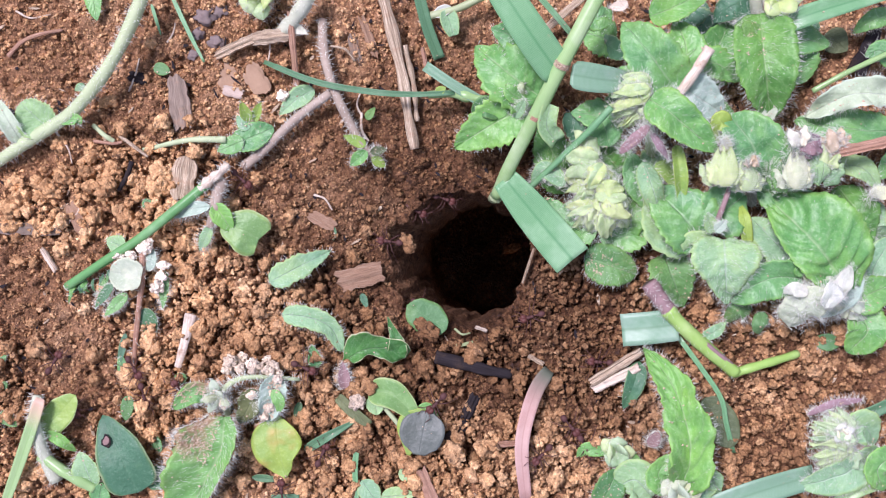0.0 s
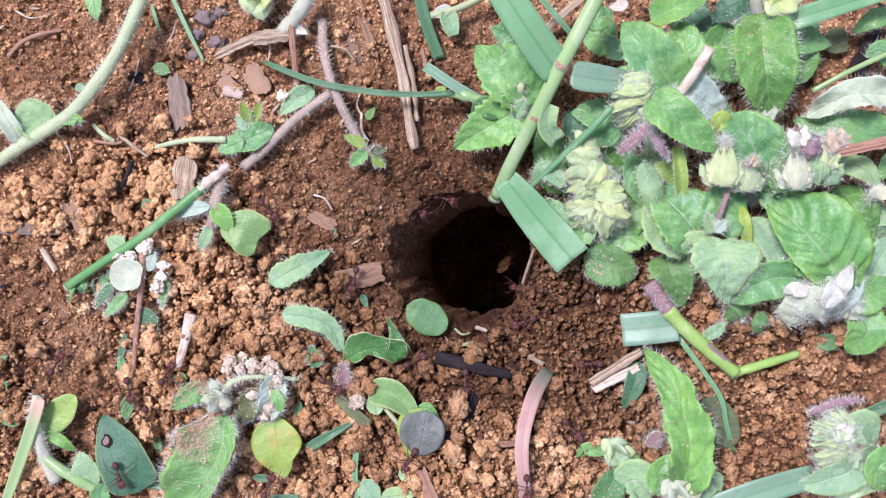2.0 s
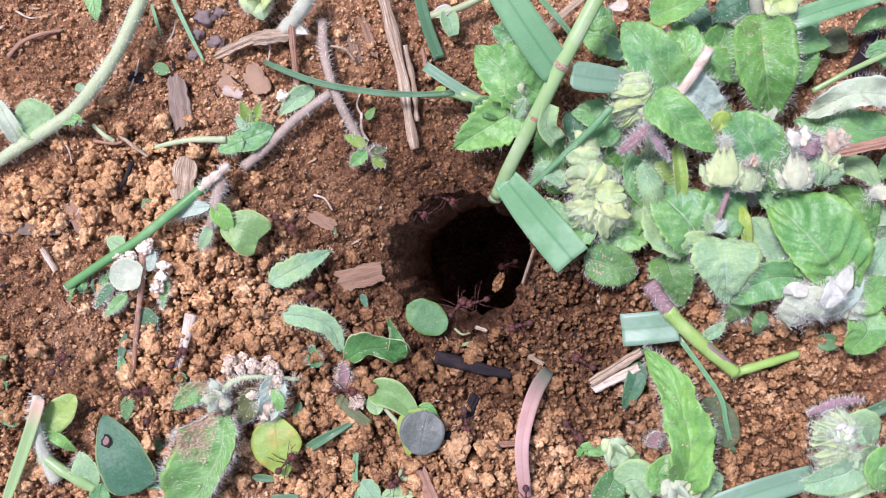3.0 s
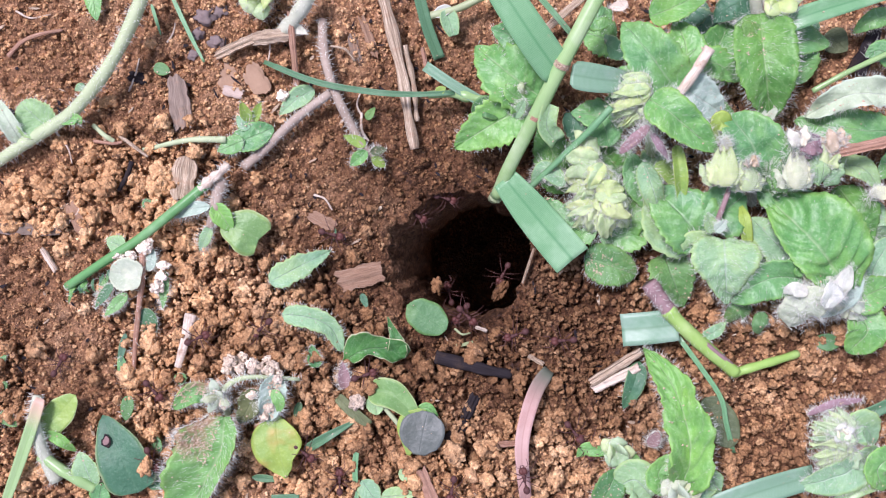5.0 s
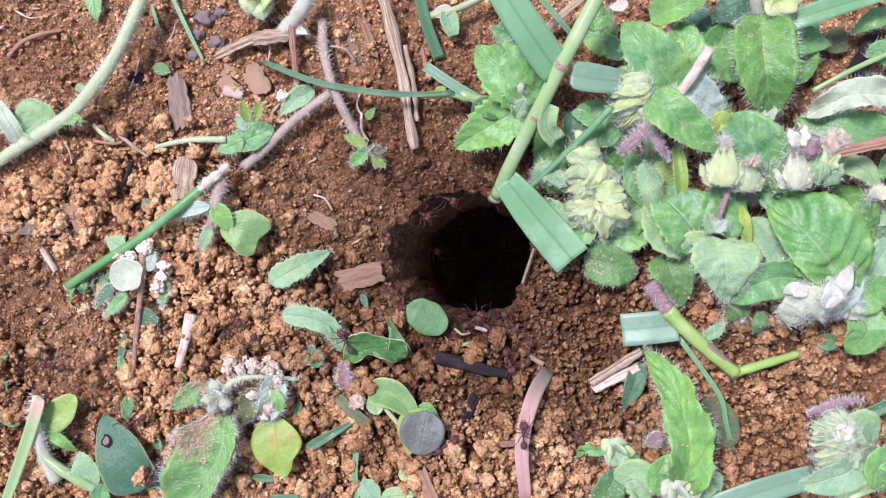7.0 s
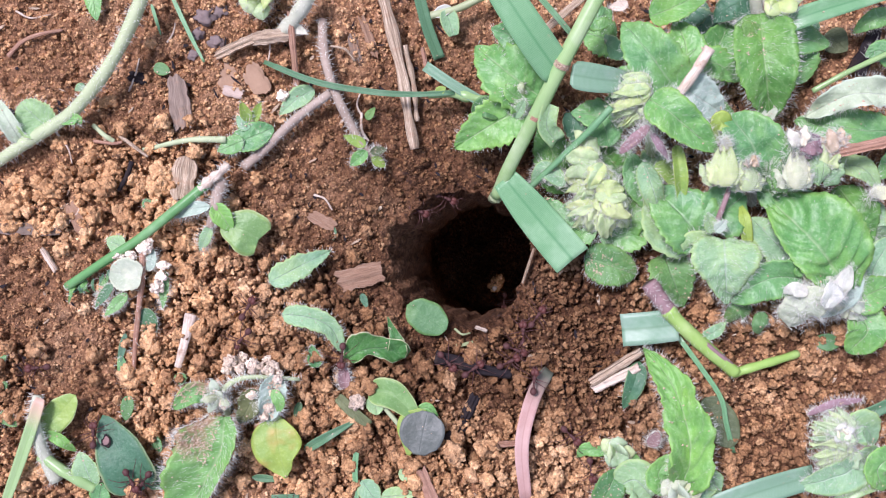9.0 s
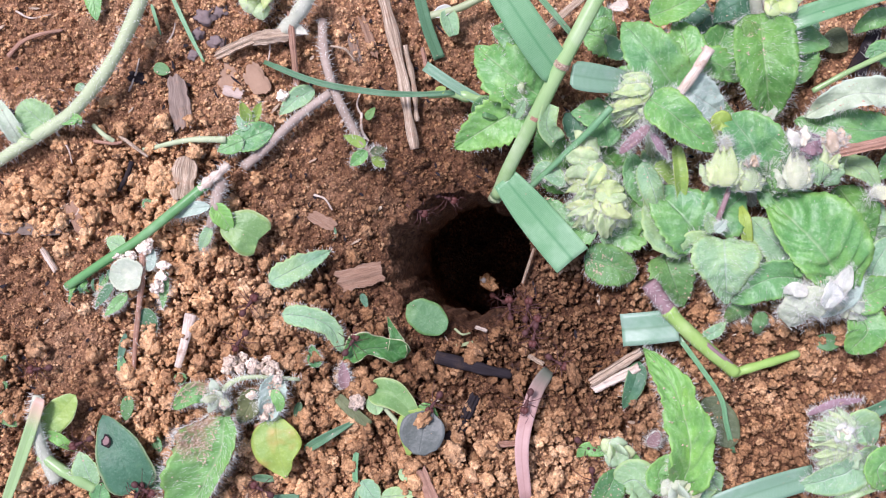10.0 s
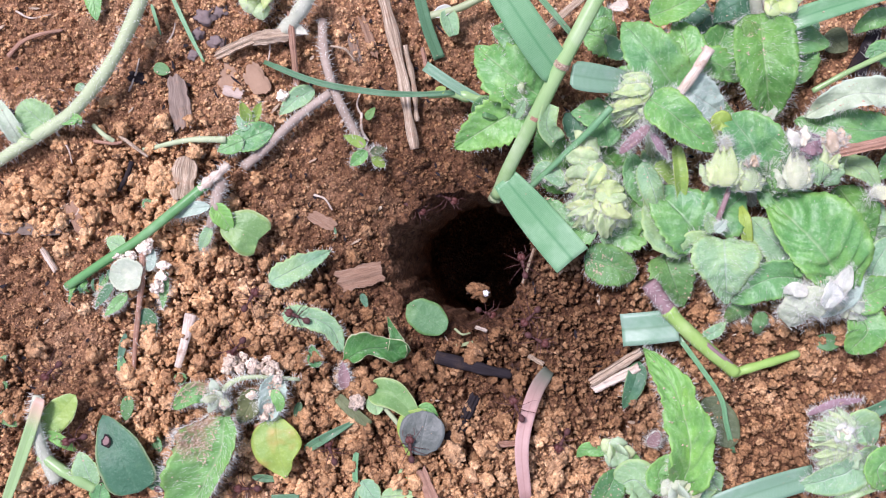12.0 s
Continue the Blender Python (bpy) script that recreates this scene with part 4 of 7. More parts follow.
def top_straws():
    blade("grass", [(-39.7, 41.5, 4.1), (-27.8, 36.6, 6.8), (-15.3, 34.2, 8.3), (-6.0, 33.7, 8.1), (2.6, 34.0, 9.0)], 1.4, BLADE_DARK, fold=0.5, taper=0.35, label="long thin dark green grass blade arching over soil", category="grass")
    blade("grass", [(-5.5, 56.6, 5.9), (-3.4, 49.1, 3.8), (-0.8, 42.7, 1.5)], 2.6, BLADE_DARK, fold=0.25, label="dark green grass blade hanging onto soil", category="grass")
    stem("straw", [(-13.2, 55.7, 5.5), (-11.3, 47.7, 4.6), (-8.9, 37.9, 3.2), (-7.8, 30.5, 2.2), (-6.4, 22.5, 0.8)], 1.4, 1.0, STRAW, flat=0.5, rough=0.17, sides=13, n=44, label="split grey-tan straw lying on soil", category="straw")
    stem("straw", [(-8.6, 45.4, 3.2), (-6.6, 36.7, 2.4), (-5.8, 28.7, 1.2)], 0.7, 0.5, STRAW, flat=0.6, rough=0.2, label="dark split fibre beside a tan straw", category="straw")
    chip("straw", (-4.6, 45.1, 1.6), (-3.6, 40.1, 1.4), 1.0, STRAW_RED, label="short reddish straw on soil", category="straw")
    chip("wood_chip", (-18.4, 52.5, -0.1), (-15.2, 43.6, -0.3), 2.0, WOOD, label="frayed brown wood fibre on soil", category="wood chip", ragged=0.5)
    chip("wood_chip", (-20.7, 48.6, -0.2), (-19.4, 42.9, -0.3), 2.3, WOOD_GREY, label="frayed brown wood fibre on soil", category="wood chip", ragged=0.5)
    p = thing("curled_leaf_sprig", (2.7, 52.5, -0.2), "pale curled leaf sprig with a torn end", "leaf")
    stem("stem", [(10.6, 55.9, 7.9), (3.2, 53.0, 5.8), (-2.8, 51.8, 3.8)], 0.8, 0.9, BLADE_YELLOW, p)
    leaf("leaf", [(0.7, 52.7, 5.8), (2.4, 47.2, 4.7)], 4.1, MINT, p, square=0.5, cup=0.3)
    leaf("leaf", [(2.0, 53.2, 5.8), (-2.8, 51.6, 3.8)], 2.6, WHITE_BRACT, p, cup=0.4)


def slanted_green_stem():
    p = thing("cut_grass_stem", (-68.7, 2.0, 0.2), "cut bright green grass stem lying on soil crumbs", "grass")
    stem("stem", [(-83.8, -8.4, 3.0), (-75.4, -3.1, 5.1), (-67.0, 2.1, 6.2), (-58.6, 8.5, 7.5), (-51.6, 14.2, 7.8)], 1.0, 1.1, CUT_STEM, p, rough=0.02)
    stem("cut_end", [(-83.5, -8.3, 3.1), (-84.0, -8.7, 3.0)], 0.9, 0.9, STEM_PALE, p, label="pale cut end")
    chip("wood_chip", (-56.7, 20.1, 4.6), (-58.3, 11.2, 3.8), 5.4, STRAW, label="tan flat wood chip under a green stem", category="wood chip", high=0.9)
    stem("charred_twig", [(-68.9, 19.4, 4.3), (-70.2, 16.2, 4.0), (-72.3, 13.2, 2.7)], 0.6, 0.5, CHAR, label="short dark twig among soil crumbs", category="twig")
    stem("sheath", [(-52.8, 13.2, 7.8), (-51.0, 14.7, 8.4), (-49.2, 16.3, 7.9), (-47.1, 18.5, 6.9)], 1.2, 0.8, STRAW_PALE, p, hair=120, hair_len=1.6, rough=0.18, label="dry pale hairy sheath")
    q = thing("hairy_weed_sprig", (-50.8, 8.4, 0.4), "weed sprig with heart-shaped leaf and hairy curled stalk", "weed")
    stem("stem", [(-48.8, 15.3, 5.8), (-49.5, 11.9, 6.5), (-50.2, 8.2, 6.3), (-51.4, 4.9, 5.3)], 1.7, 1.1, STEM_BROWN, q, hair=130, hair_len=2.0)
    leaf("leaf", [(-50.9, 9.4, 7.4), (-56.3, 8.6, 6.5), (-60.9, 6.9, 4.4)], 3.3, PALE, q, hair=40, hair_len=1.8, cup=0.3)
    leaf("leaf", [(-50.2, 9.8, 7.4), (-48.1, 6.9, 7.2), (-46.2, 3.6, 6.1)], 4.6, BRIGHT, q, hair=14, fold=0.5)
    leaf("leaf", [(-40.6, 2.1, 5.8), (-43.8, 4.1, 7.0), (-49.0, 5.6, 6.2)], 10.2, LIME, q, shape=(0.62, 0.45), notch=0.45, fold=0.08)
    leaf("leaf", [(-51.1, 5.1, 6.2), (-52.7, 2.0, 5.3), (-54.3, -0.4, 3.3)], 2.8, MINT, q, hair=50, hair_len=1.6)
    r = thing("hairy_weed_sprig", (-68.1, -3.7, 0.2), "weed sprig with pale round leaf and long dry root", "weed")
    stem("stem", [(-66.4, 0.1, 5.2), (-66.4, -6.1, 5.3), (-67.2, -11.1, 4.5), (-68.3, -20.0, 3.7), (-69.6, -30.6, 1.5)], 0.8, 0.5, STRAW_RED, r, hair=30, hair_len=1.8)
    leaf("leaf", [(-66.3, -6.1, 6.3), (-73.3, -5.1, 6.1)], 7.6, TUFT, r, shape=(0.85, 0.5), cup=0.15, notch=0.3, hair=8)
    leaf("leaf", [(-70.2, 0.1, 5.2), (-74.4, 2.4, 5.1)], 4.3, MINT, r, hair=14)
    leaf("leaf", [(-65.1, -4.9, 5.3), (-63.9, 0.1, 5.2)], 2.6, PALE, r, hair=60, hair_len=1.8)
    leaf("leaf", [(-73.2, -7.4, 4.2), (-77.5, -13.1, 3.2)], 2.3, DEEP, r, hair=80)
    leaf("leaf", [(-70.3, -9.9, 3.3), (-75.4, -15.0, 3.3)], 2.8, LEAF, r, hair=80)
    leaf("leaf", [(-66.5, -13.1, 3.6), (-64.5, -20.0, 3.1)], 4.3, DEEP, r, hair=40)
    leaf("leaf", [(-61.6, -4.9, 4.4), (-62.2, -13.4, 4.0)], 2.2, LEAF, r, hair=80)


def fern():
    p = thing("fern_tuft", (-79.1, -8.1, 1.5), "fine feathery green leaflets under a cut stem", "weed")
    for i in range(16):
        x, y = 140 + i * 6.5, 508 - i * 3.2
        a = (x + rng.uniform(-4, 4) - 784) / 7.84, (441 - y) / 7.84
        d = rng.uniform(2.2, 4.6)
        leaf("leaflet", [(a[0], a[1], 2.6), (a[0] - rng.uniform(-0.8, 1.0), a[1] - d * 0.5, 3.4), (a[0] - rng.uniform(-0.6, 1.6), a[1] - d, 2.0)], rng.uniform(0.6, 1.3), (LEAF, BRIGHT, DEEP)[i % 3], p, hair=8, dirt=0, n=10, m=2, hair_len=0.8)


def moss():
    for i, (a, b) in enumerate([((-70.9, -18.8, 2.5), (-72.5, -26.1, 2.4)), ((-72.0, -23.9, 2.5), (-71.0, -30.7, 2.4)), ((-70.2, -32.7, 2.4), (-71.0, -38.4, 2.2)), ((-79.5, -4.9, 2.1), (-83.0, -10.0, 2.1)), ((-66.1, 11.3, 1.7), (-66.7, 8.7, 1.5)), ((-58.6, -27.5, 3.6), (-58.1, -30.3, 3.4)), ((-18.5, -10.1, -1.4), (-17.2, -13.3, -1.2)), ((-99.2, -21.4, 2.0), (-98.2, -25.2, 2.0)), ((-99.2, -30.2, 2.0), (-97.9, -31.5, 2.0)), ((-25.1, 5.2, -0.8), (-24.8, 2.0, -0.9)), ((-65.0, -41.6, 2.2), (-63.1, -45.4, 2.2)), ((-99.2, -36.6, 2.0), (-95.4, -39.7, 2.0)), ((-31.6, -34.0, 4.1), (-32.8, -37.1, 4.8))]):
        leaf("green_scrap", [a, b], 1.7 + (i % 3) * 0.6, (DEEP, LEAF, CLOVER)[i % 3], shape=(0.8, 0.6), hair=14 if i % 3 else 0, label="small green leaf scrap among soil crumbs", category="leaf", group="leaf scraps")


def middle_bits():
    stem("straw", [(-55.4, -14.3, 6.4), (-56.7, -19.8, 6.2), (-58.6, -26.1, 5.0)], 1.35, 0.85, STRAW_PALE, flat=0.6, rough=0.03, label="white dry straw piece on soil crumbs", category="straw")
    chip("straw", (-55.9, -14.8, 5.7), (-53.9, -16.4, 5.1), 1.8, STRAW_PALE, label="white dry straw flake on soil crumbs", category="straw")
    leaf("fallen_leaf", [(-38.5, -7.4, 5.1), (-25.1, -0.4, 2.3)], 5.9, MINT, shape=(0.65, 0.75), saw=0.25, teeth=12, arch=1.2, hair=18, label="pale green toothed leaf lying on soil", category="leaf")
    chip("wood_chip", (-23.4, -7.5, 0.7), (-14.0, -5.0, -3.6), 5.0, WOOD, label="flat brown wood chip beside the burrow", category="wood chip", high=0.8, ragged=0.1, worn=0.04)
    chip("wood_chip", (-30.1, 7.8, -0.0), (-24.6, 5.0, -0.9), 2.8, WOOD, label="small brown wood chip on soil", category="wood chip", high=0.8)
    p = thing("hairy_leaf_sprig", (-24.6, -21.4, 1.6), "pale hairy leaf drooping over soil crumbs", "weed")
    leaf("leaf", [(-35.5, -14.3, 6.4), (-29.5, -14.9, 7.7), (-24.6, -17.2, 7.0), (-22.3, -22.7, 4.2)], 5.1, MINT, p, shape=(0.7, 0.5), hair=30, fold=0.3, saw=0.2)
    leaf("leaf", [(-28.0, -26.2, 4.5), (-28.8, -21.0, 6.5)], 3.1, LEAF, p, hair=50, cup=0.4)
    leaf("leaf", [(-21.6, -31.3, 3.4), (-22.2, -24.8, 5.3)], 2.8, STEM_PURPLE, p, hair=70, hair_len=1.6, cup=0.4)
    c = thing("curled_leaf", (-13.0, -23.0, 1.2), "curled dark green leaf with a torn pale rim on soil", "leaf")
    leaf("leaf", [(-21.9, -24.9, 4.3), (-18.0, -22.5, 5.2), (-13.6, -22.0, 4.4), (-8.0, -23.9, 1.6)], 8.3, CURLED, c, fold=0.25, wave=1.0, cup=0.3, n=36, m=7, saw=0.1, teeth=6, halves=((0.1, 0.62, 0.98, 1.0, 0.7, 0.62, 0.75, 0.35), (0.1, 0.38, 0.42, 0.3, 0.46, 0.52, 0.55, 0.2)))
    leaf("leaf_tip", [(-9.9, -24.4, 2.0), (-10.4, -20.2, 3.8), (-12.3, -15.1, 3.6)], 5.0, CURLED, c, fold=0.4, wave=0.4, n=24, halves=((0.8, 0.95, 0.8, 0.5, 0.3, 0.06), (0.6, 0.85, 0.8, 0.5, 0.25, 0.06)))
    leaf("round_leaf", [(-8.2, -12.7, -0.9), (0.8, -18.3, -1.2)], 7.7, CLOVER, shape=(0.95, 0.42), notch=-0.2, fold=0.03, cup=-0.05, label="smooth round green leaf at the burrow rim", category="leaf")
    stem("charred_twig", [(-1.8, -24.4, -0.2), (4.6, -26.0, 0.0), (10.3, -27.3, 0.7), (15.5, -28.4, 0.3)], 1.7, 1.0, CHAR, flat=0.5, rough=0.08, label="charred black twig lying below the burrow", category="twig")
    # dark slivers added to stand for the shaded cavity beside the clods
    chip("charred_chip", (7.4, -33.0, 0.4), (4.8, -38.3, 0.8), 2.6, CHAR, label="black sliver standing for the dark of a soil crack", category="wood chip")
    chip("charred_chip", (4.8, -38.5, 1.9), (4.1, -41.7, 1.5), 2.0, CHAR, label="black sliver standing for the dark of a soil crack", category="wood chip")
    chip("charred_chip", (2.3, -41.4, 3.5), (-0.3, -45.0, 2.9), 3.1, CHAR, label="dark grey sliver standing for the dark of a soil crack", category="wood chip")
    blade("dry_grass", [(23.8, -27.1, 1.7), (20.8, -31.0, 4.2), (18.4, -37.1, 6.3), (17.2, -44.4, 7.3), (18.4, -56.2, 4.7)], 3.4, BLADE_PINK, fold=0.1, taper=0.25, label="dry pink grass blade with dark end on soil", category="grass")
    chip("straw", (11.0, -43.3, 4.5), (16.4, -43.1, 4.2), 1.3, STRAW_RED, label="short dry straw on soil", category="straw")
    chip("straw", (19.3, -24.1, -0.3), (22.7, -26.0, 0.4), 1.0, STRAW, label="short dry straw on soil", category="straw")
    chip("straw", (3.1, -22.1, -2.7), (7.5, -21.3, -2.9), 0.9, BLADE_YELLOW, label="short yellowish grass bit on soil", category="grass")
    chip("straw", (7.5, -17.9, -4.3), (10.1, -18.8, -3.8), 0.8, STRAW_PALE, label="tiny white straw at the burrow rim", category="straw")
    stem("rootlet", [(2.7, -18.3, -4.2), (4.4, -19.5, -3.1), (6.2, -19.3, -4.1)], 0.3, 0.2, BLADE_YELLOW, label="thin yellow rootlet at the burrow rim", category="root")
    chip("straw", (20.8, 0.1, -2.8), (18.3, -7.7, -4.5), 0.6, STRAW, label="thin dry straw at the burrow rim", category="straw")
    p = thing("small_weed", (-10.7, -35.5, 0.8), "low weed with green and greyed round leaves", "weed")
    leaf("leaf", [(-16.5, -31.4, 4.7), (-11.1, -32.2, 6.2), (-5.7, -37.0, 5.8)], 6.6, LIME, p, shape=(0.8, 0.5), fold=0.45, tilt=-12)
    leaf("leaf", [(-15.3, -32.4, 4.7), (-14.5, -36.7, 5.1)], 4.3, MINT, p, shape=(0.8, 0.6), fold=0.3)
    leaf("leaf", [(-5.3, -45.2, 6.8), (-4.3, -40.1, 7.2), (-3.3, -35.7, 6.6)], 10.4, GREY, p, fold=0.03, rumple=0.25, n=30, m=6, halves=((0.25, 0.72, 0.95, 1.0, 0.96, 0.76, 0.25), (0.25, 0.68, 0.84, 0.9, 0.86, 0.7, 0.25)), label="withered grey leaf")
    leaf("leaf", [(-7.7, -45.5, 5.6), (-6.0, -39.9, 6.2), (-4.5, -35.2, 6.2)], 8.7, YELLOW, p, fold=0.03, rumple=0.1, halves=((0.1, 0.5, 0.9, 1.0, 0.85, 0.2), (0.1, 0.3, 0.4, 0.4, 0.4, 0.2)), label="green edge of the withered leaf")
    leaf("leaf", [(-6.0, -36.7, 4.9), (-3.6, -35.0, 5.4), (-1.0, -37.1, 4.8)], 2.5, BRIGHT, p, fold=0.2, rumple=0.1)
    blade("stalk", [(-23.3, -32.7, 4.6), (-19.8, -36.0, 5.4), (-16.1, -38.8, 5.4)], 2.6, OLIVE, p, fold=0.3, taper=0.3)
    stem("stem", [(-15.5, -32.4, 4.7), (-10.5, -38.1, 4.2), (-8.1, -42.1, 2.7)], 0.5, 0.6, STEM, p)
    blade("grass", [(-30.8, -44.6, 4.1), (-25.3, -41.1, 6.5), (-19.0, -37.7, 5.4)], 2.2, BLADE_DARK, fold=0.5, taper=0.95, label="folded dark green grass blade on crumbs", category="grass")
    blade("grass", [(-18.9, -42.4, 4.6), (-19.5, -48.7, 4.4), (-19.1, -56.6, 3.7)], 1.3, BLADE, fold=0.3, taper=0.3, label="thin green grass blade between crumbs", category="grass")
    chip("straw", (-5.2, -48.2, 5.9), (-1.7, -56.7, 5.0), 2.6, STRAW_RED, label="pinkish dry straw on soil", category="straw")
    leaf("green_scrap", [(-9.9, -49.9, 4.7), (-5.3, -49.6, 4.8)], 3.3, MINT, shape=(0.8, 0.5), label="small blue-green leaf scrap on crumbs", category="leaf")
    leaf("fallen_leaf", [(-18.0, -51.3, 4.2), (-14.1, -57.0, 3.8)], 5.1, MINT, label="pale green leaf among crumbs", category="leaf")
    leaf("fallen_leaf", [(-13.7, -55.1, 4.0), (-6.1, -54.4, 4.3)], 4.3, MINT, label="pale green leaf among crumbs", category="leaf")


def bottom_left():
    p = thing("dusty_hairy_weed", (-49.2, -32.8, 2.0), "hairy green weed dusted with soil, with pale tufts", "weed")
    leaf("leaf", [(-47.4, -36.5, 8.9), (-47.8, -42.6, 10.4), (-51.1, -49.6, 9.0), (-56.0, -57.8, 5.5)], 17.9, FURRY, p, dirt=6, patch=(0.06, 0.6, 0.2, 0.98, 1.0), fold=0.22, cup=0.22, wave=0.8, hair=70, hair_len=2.2, skin=0.5, quilt=0.3, n=46, m=9,
         halves=((0.2, 0.34, 0.38, 0.36, 0.3, 0.3, 0.3, 0.25), (0.35, 0.86, 1.0, 0.98, 0.96, 0.92, 0.8, 0.6)))
    leaf("leaf", [(-50.3, -32.0, 9.0), (-53.9, -31.0, 9.6), (-59.2, -35.1, 7.0)], 4.7, FURRY, p, dirt=8, patch=(0.1, 0.95, -0.7, 0.9, 0.7), shape=(0.75, 0.6), hair=40, cup=0.4, skin=0.3)
    leaf("leaf", [(-41.2, -30.4, 8.2), (-42.1, -33.9, 8.4), (-44.8, -38.4, 6.0)], 5.4, OLIVE, p, dirt=6, hair=30, cup=0.3, hair_len=1.6, wave=0.6)
    leaf("leaf", [(-36.8, -27.3, 9.4), (-37.1, -32.4, 9.2), (-39.1, -38.3, 7.0)], 6.2, PALE, p, patch=(0.1, 0.9, -0.8, 0.4, 0.35), hair=60, cup=0.3, hair_len=1.8, wave=0.6, label="pale dusty leaf")
    leaf("leaf", [(-36.9, -30.4, 10.2), (-35.4, -33.1, 10.4), (-35.9, -35.8, 8.6)], 2.7, BRIGHT, p, hair=20)
    stem("stem", [(-50.1, -34.5, 7.6), (-47.0, -29.9, 9.6), (-42.0, -27.7, 10.2), (-31.5, -28.6, 6.8)], 0.8, 0.45, STEM, p, hair=170, hair_len=2.0)
    stem("stem", [(-48.0, -32.5, 8.1), (-48.0, -34.9, 4.7), (-48.1, -37.3, 1.4)], 1.1, 0.9, STEM, p, hair=60)
    flower_head((-48.6, -32.0, 9.1), 4.3, 5, p, material=TUFT, spread=1.4, hair=90, slim=0.35)
    leaf("leaf", [(-44.7, -34.7, 5.9), (-41.8, -38.0, 4.5)], 5.1, OLIVE, p, hair=20)
    leaf("heart_leaf", [(-36.7, -36.4, 6.8), (-36.0, -43.2, 7.4), (-34.5, -50.4, 5.9)], 11.7, YELLOW, fold=0.06, wave=0.3, dirt=1, n=34, m=7,
         halves=((0.1, 0.42, 0.7, 0.84, 0.88, 0.74, 0.42, 0.3, 0.05), (0.1, 0.62, 0.9, 1.0, 0.98, 0.88, 0.7, 0.44, 0.05)), label="yellow-green oval leaf with a bitten edge on crumbs", category="leaf")
    for i, (a, r) in enumerate([((-46.1, -24.4, 9.3), 1.9), ((-44.0, -25.9, 9.3), 1.5), ((-40.9, -25.6, 9.5), 2.0), ((-37.9, -26.2, 9.4), 1.6), ((-47.1, -26.3, 9.0), 1.4), ((-68.6, -1.4, 6.2), 1.6), ((-65.7, 0.1, 6.2), 2.0), ((-64.9, 1.4, 6.2), 1.5), ((-71.4, -1.7, 6.1), 1.5), ((-61.6, -3.6, 5.4), 1.7), ((-63.0, -8.3, 5.6), 1.9), ((-62.2, -6.1, 5.5), 1.6), ((-47.2, -33.5, 10.0), 1.5), ((-49.3, -30.4, 10.3), 1.2), ((-46.3, -24.5, 8.5), 2.0), ((-44.2, -25.5, 8.2), 1.8), ((-41.7, -25.1, 8.4), 1.9), ((-39.7, -26.0, 8.0), 1.7), ((-37.2, -25.8, 8.2), 2.0), ((-36.0, -27.3, 8.0), 1.5), ((-46.8, -26.4, 7.6), 1.6), ((-43.8, -23.6, 7.4), 1.5), ((-38.3, -24.2, 7.0), 1.4), ((-41.4, -31.6, 10.5), 1.3), ((-35.6, -28.2, 10.4), 1.4), ((-36.4, -31.1, 9.6), 1.5), ((-37.8, -34.5, 9.0), 1.4), ((-38.9, -36.6, 8.4), 1.2), ((-18.9, -33.7, 6.2), 2.3), ((-35.6, 34.0, 4.1), 1.6)]):
        v, f = lump(300 + i, 4)
        place("pale_clod", v * r * MM + np.array(V(a)), f, PALE_CLOD, label="pale dried soil clod", category="clod", group="pale clods")
    q = thing("smooth_leaf_weed", (-77.0, -52.2, 0.0), "weed with broad smooth dark green leaves, on soil", "weed")
    leaf("leaf", [(-67.3, -53.8, 5.0), (-70.5, -45.7, 7.1), (-75.2, -36.7, 5.1)], 12.0, DEEP, q, shape=(0.62, 0.65), fold=0.12)
    leaf("blemish", [(-74.2, -43.2, 7.3), (-73.6, -41.7, 7.4), (-74.0, -40.5, 7.2)], 2.3, CHAR, q, fold=0, thick=0.05, rumple=0.02, dirt=0, n=8, m=3, halves=((0.6, 1.0, 0.7, 0.2), (0.9, 1.0, 0.5, 0.2)), label="dark ring of a dried spot")
    leaf("blemish", [(-74.2, -42.9, 7.5), (-73.6, -41.8, 7.6), (-73.8, -40.9, 7.4)], 1.4, BLEMISH, q, fold=0, thick=0.05, rumple=0.02, dirt=0, n=8, m=3, label="pink dried spot")
    leaf("leaf", [(-66.3, -51.3, 4.0), (-60.3, -50.2, 3.1)], 5.6, DEEP, q, shape=(0.9, 0.5))
    stem("stem", [(-89.3, -45.7, 4.0), (-82.9, -49.8, 5.0), (-77.3, -53.3, 4.0)], 1.4, 1.1, CULM, q)
    leaf("leaf", [(-77.6, -52.8, 4.0), (-78.9, -47.8, 6.0), (-80.1, -44.6, 6.0)], 6.4, MINT, q, hair=24, hair_len=1.5)
    leaf("leaf", [(-76.4, -56.3, 4.0), (-75.4, -51.7, 5.0)], 4.6, LEAF, q)
    r = thing("clover_sprig", (-89.2, -42.0, 0.0), "small sprig with oval green leaves and pale stalk", "weed")
    leaf("leaf", [(-89.1, -41.0, 4.0), (-81.2, -32.3, 5.1)], 6.6, LIME, r, shape=(0.85, 0.5), fold=0.1)
    leaf("leaf", [(-88.1, -40.8, 4.0), (-84.2, -42.3, 5.0), (-81.6, -45.2, 3.0)], 2.8, BRIGHT, r, fold=0.5, hair=10)
    stem("stem", [(-89.3, -32.2, 6.0), (-89.8, -37.8, 6.0), (-88.9, -43.6, 5.0), (-86.5, -51.7, 2.0)], 1.1, 1.7, STEM_PALE, r, hair=260, hair_len=1.6)
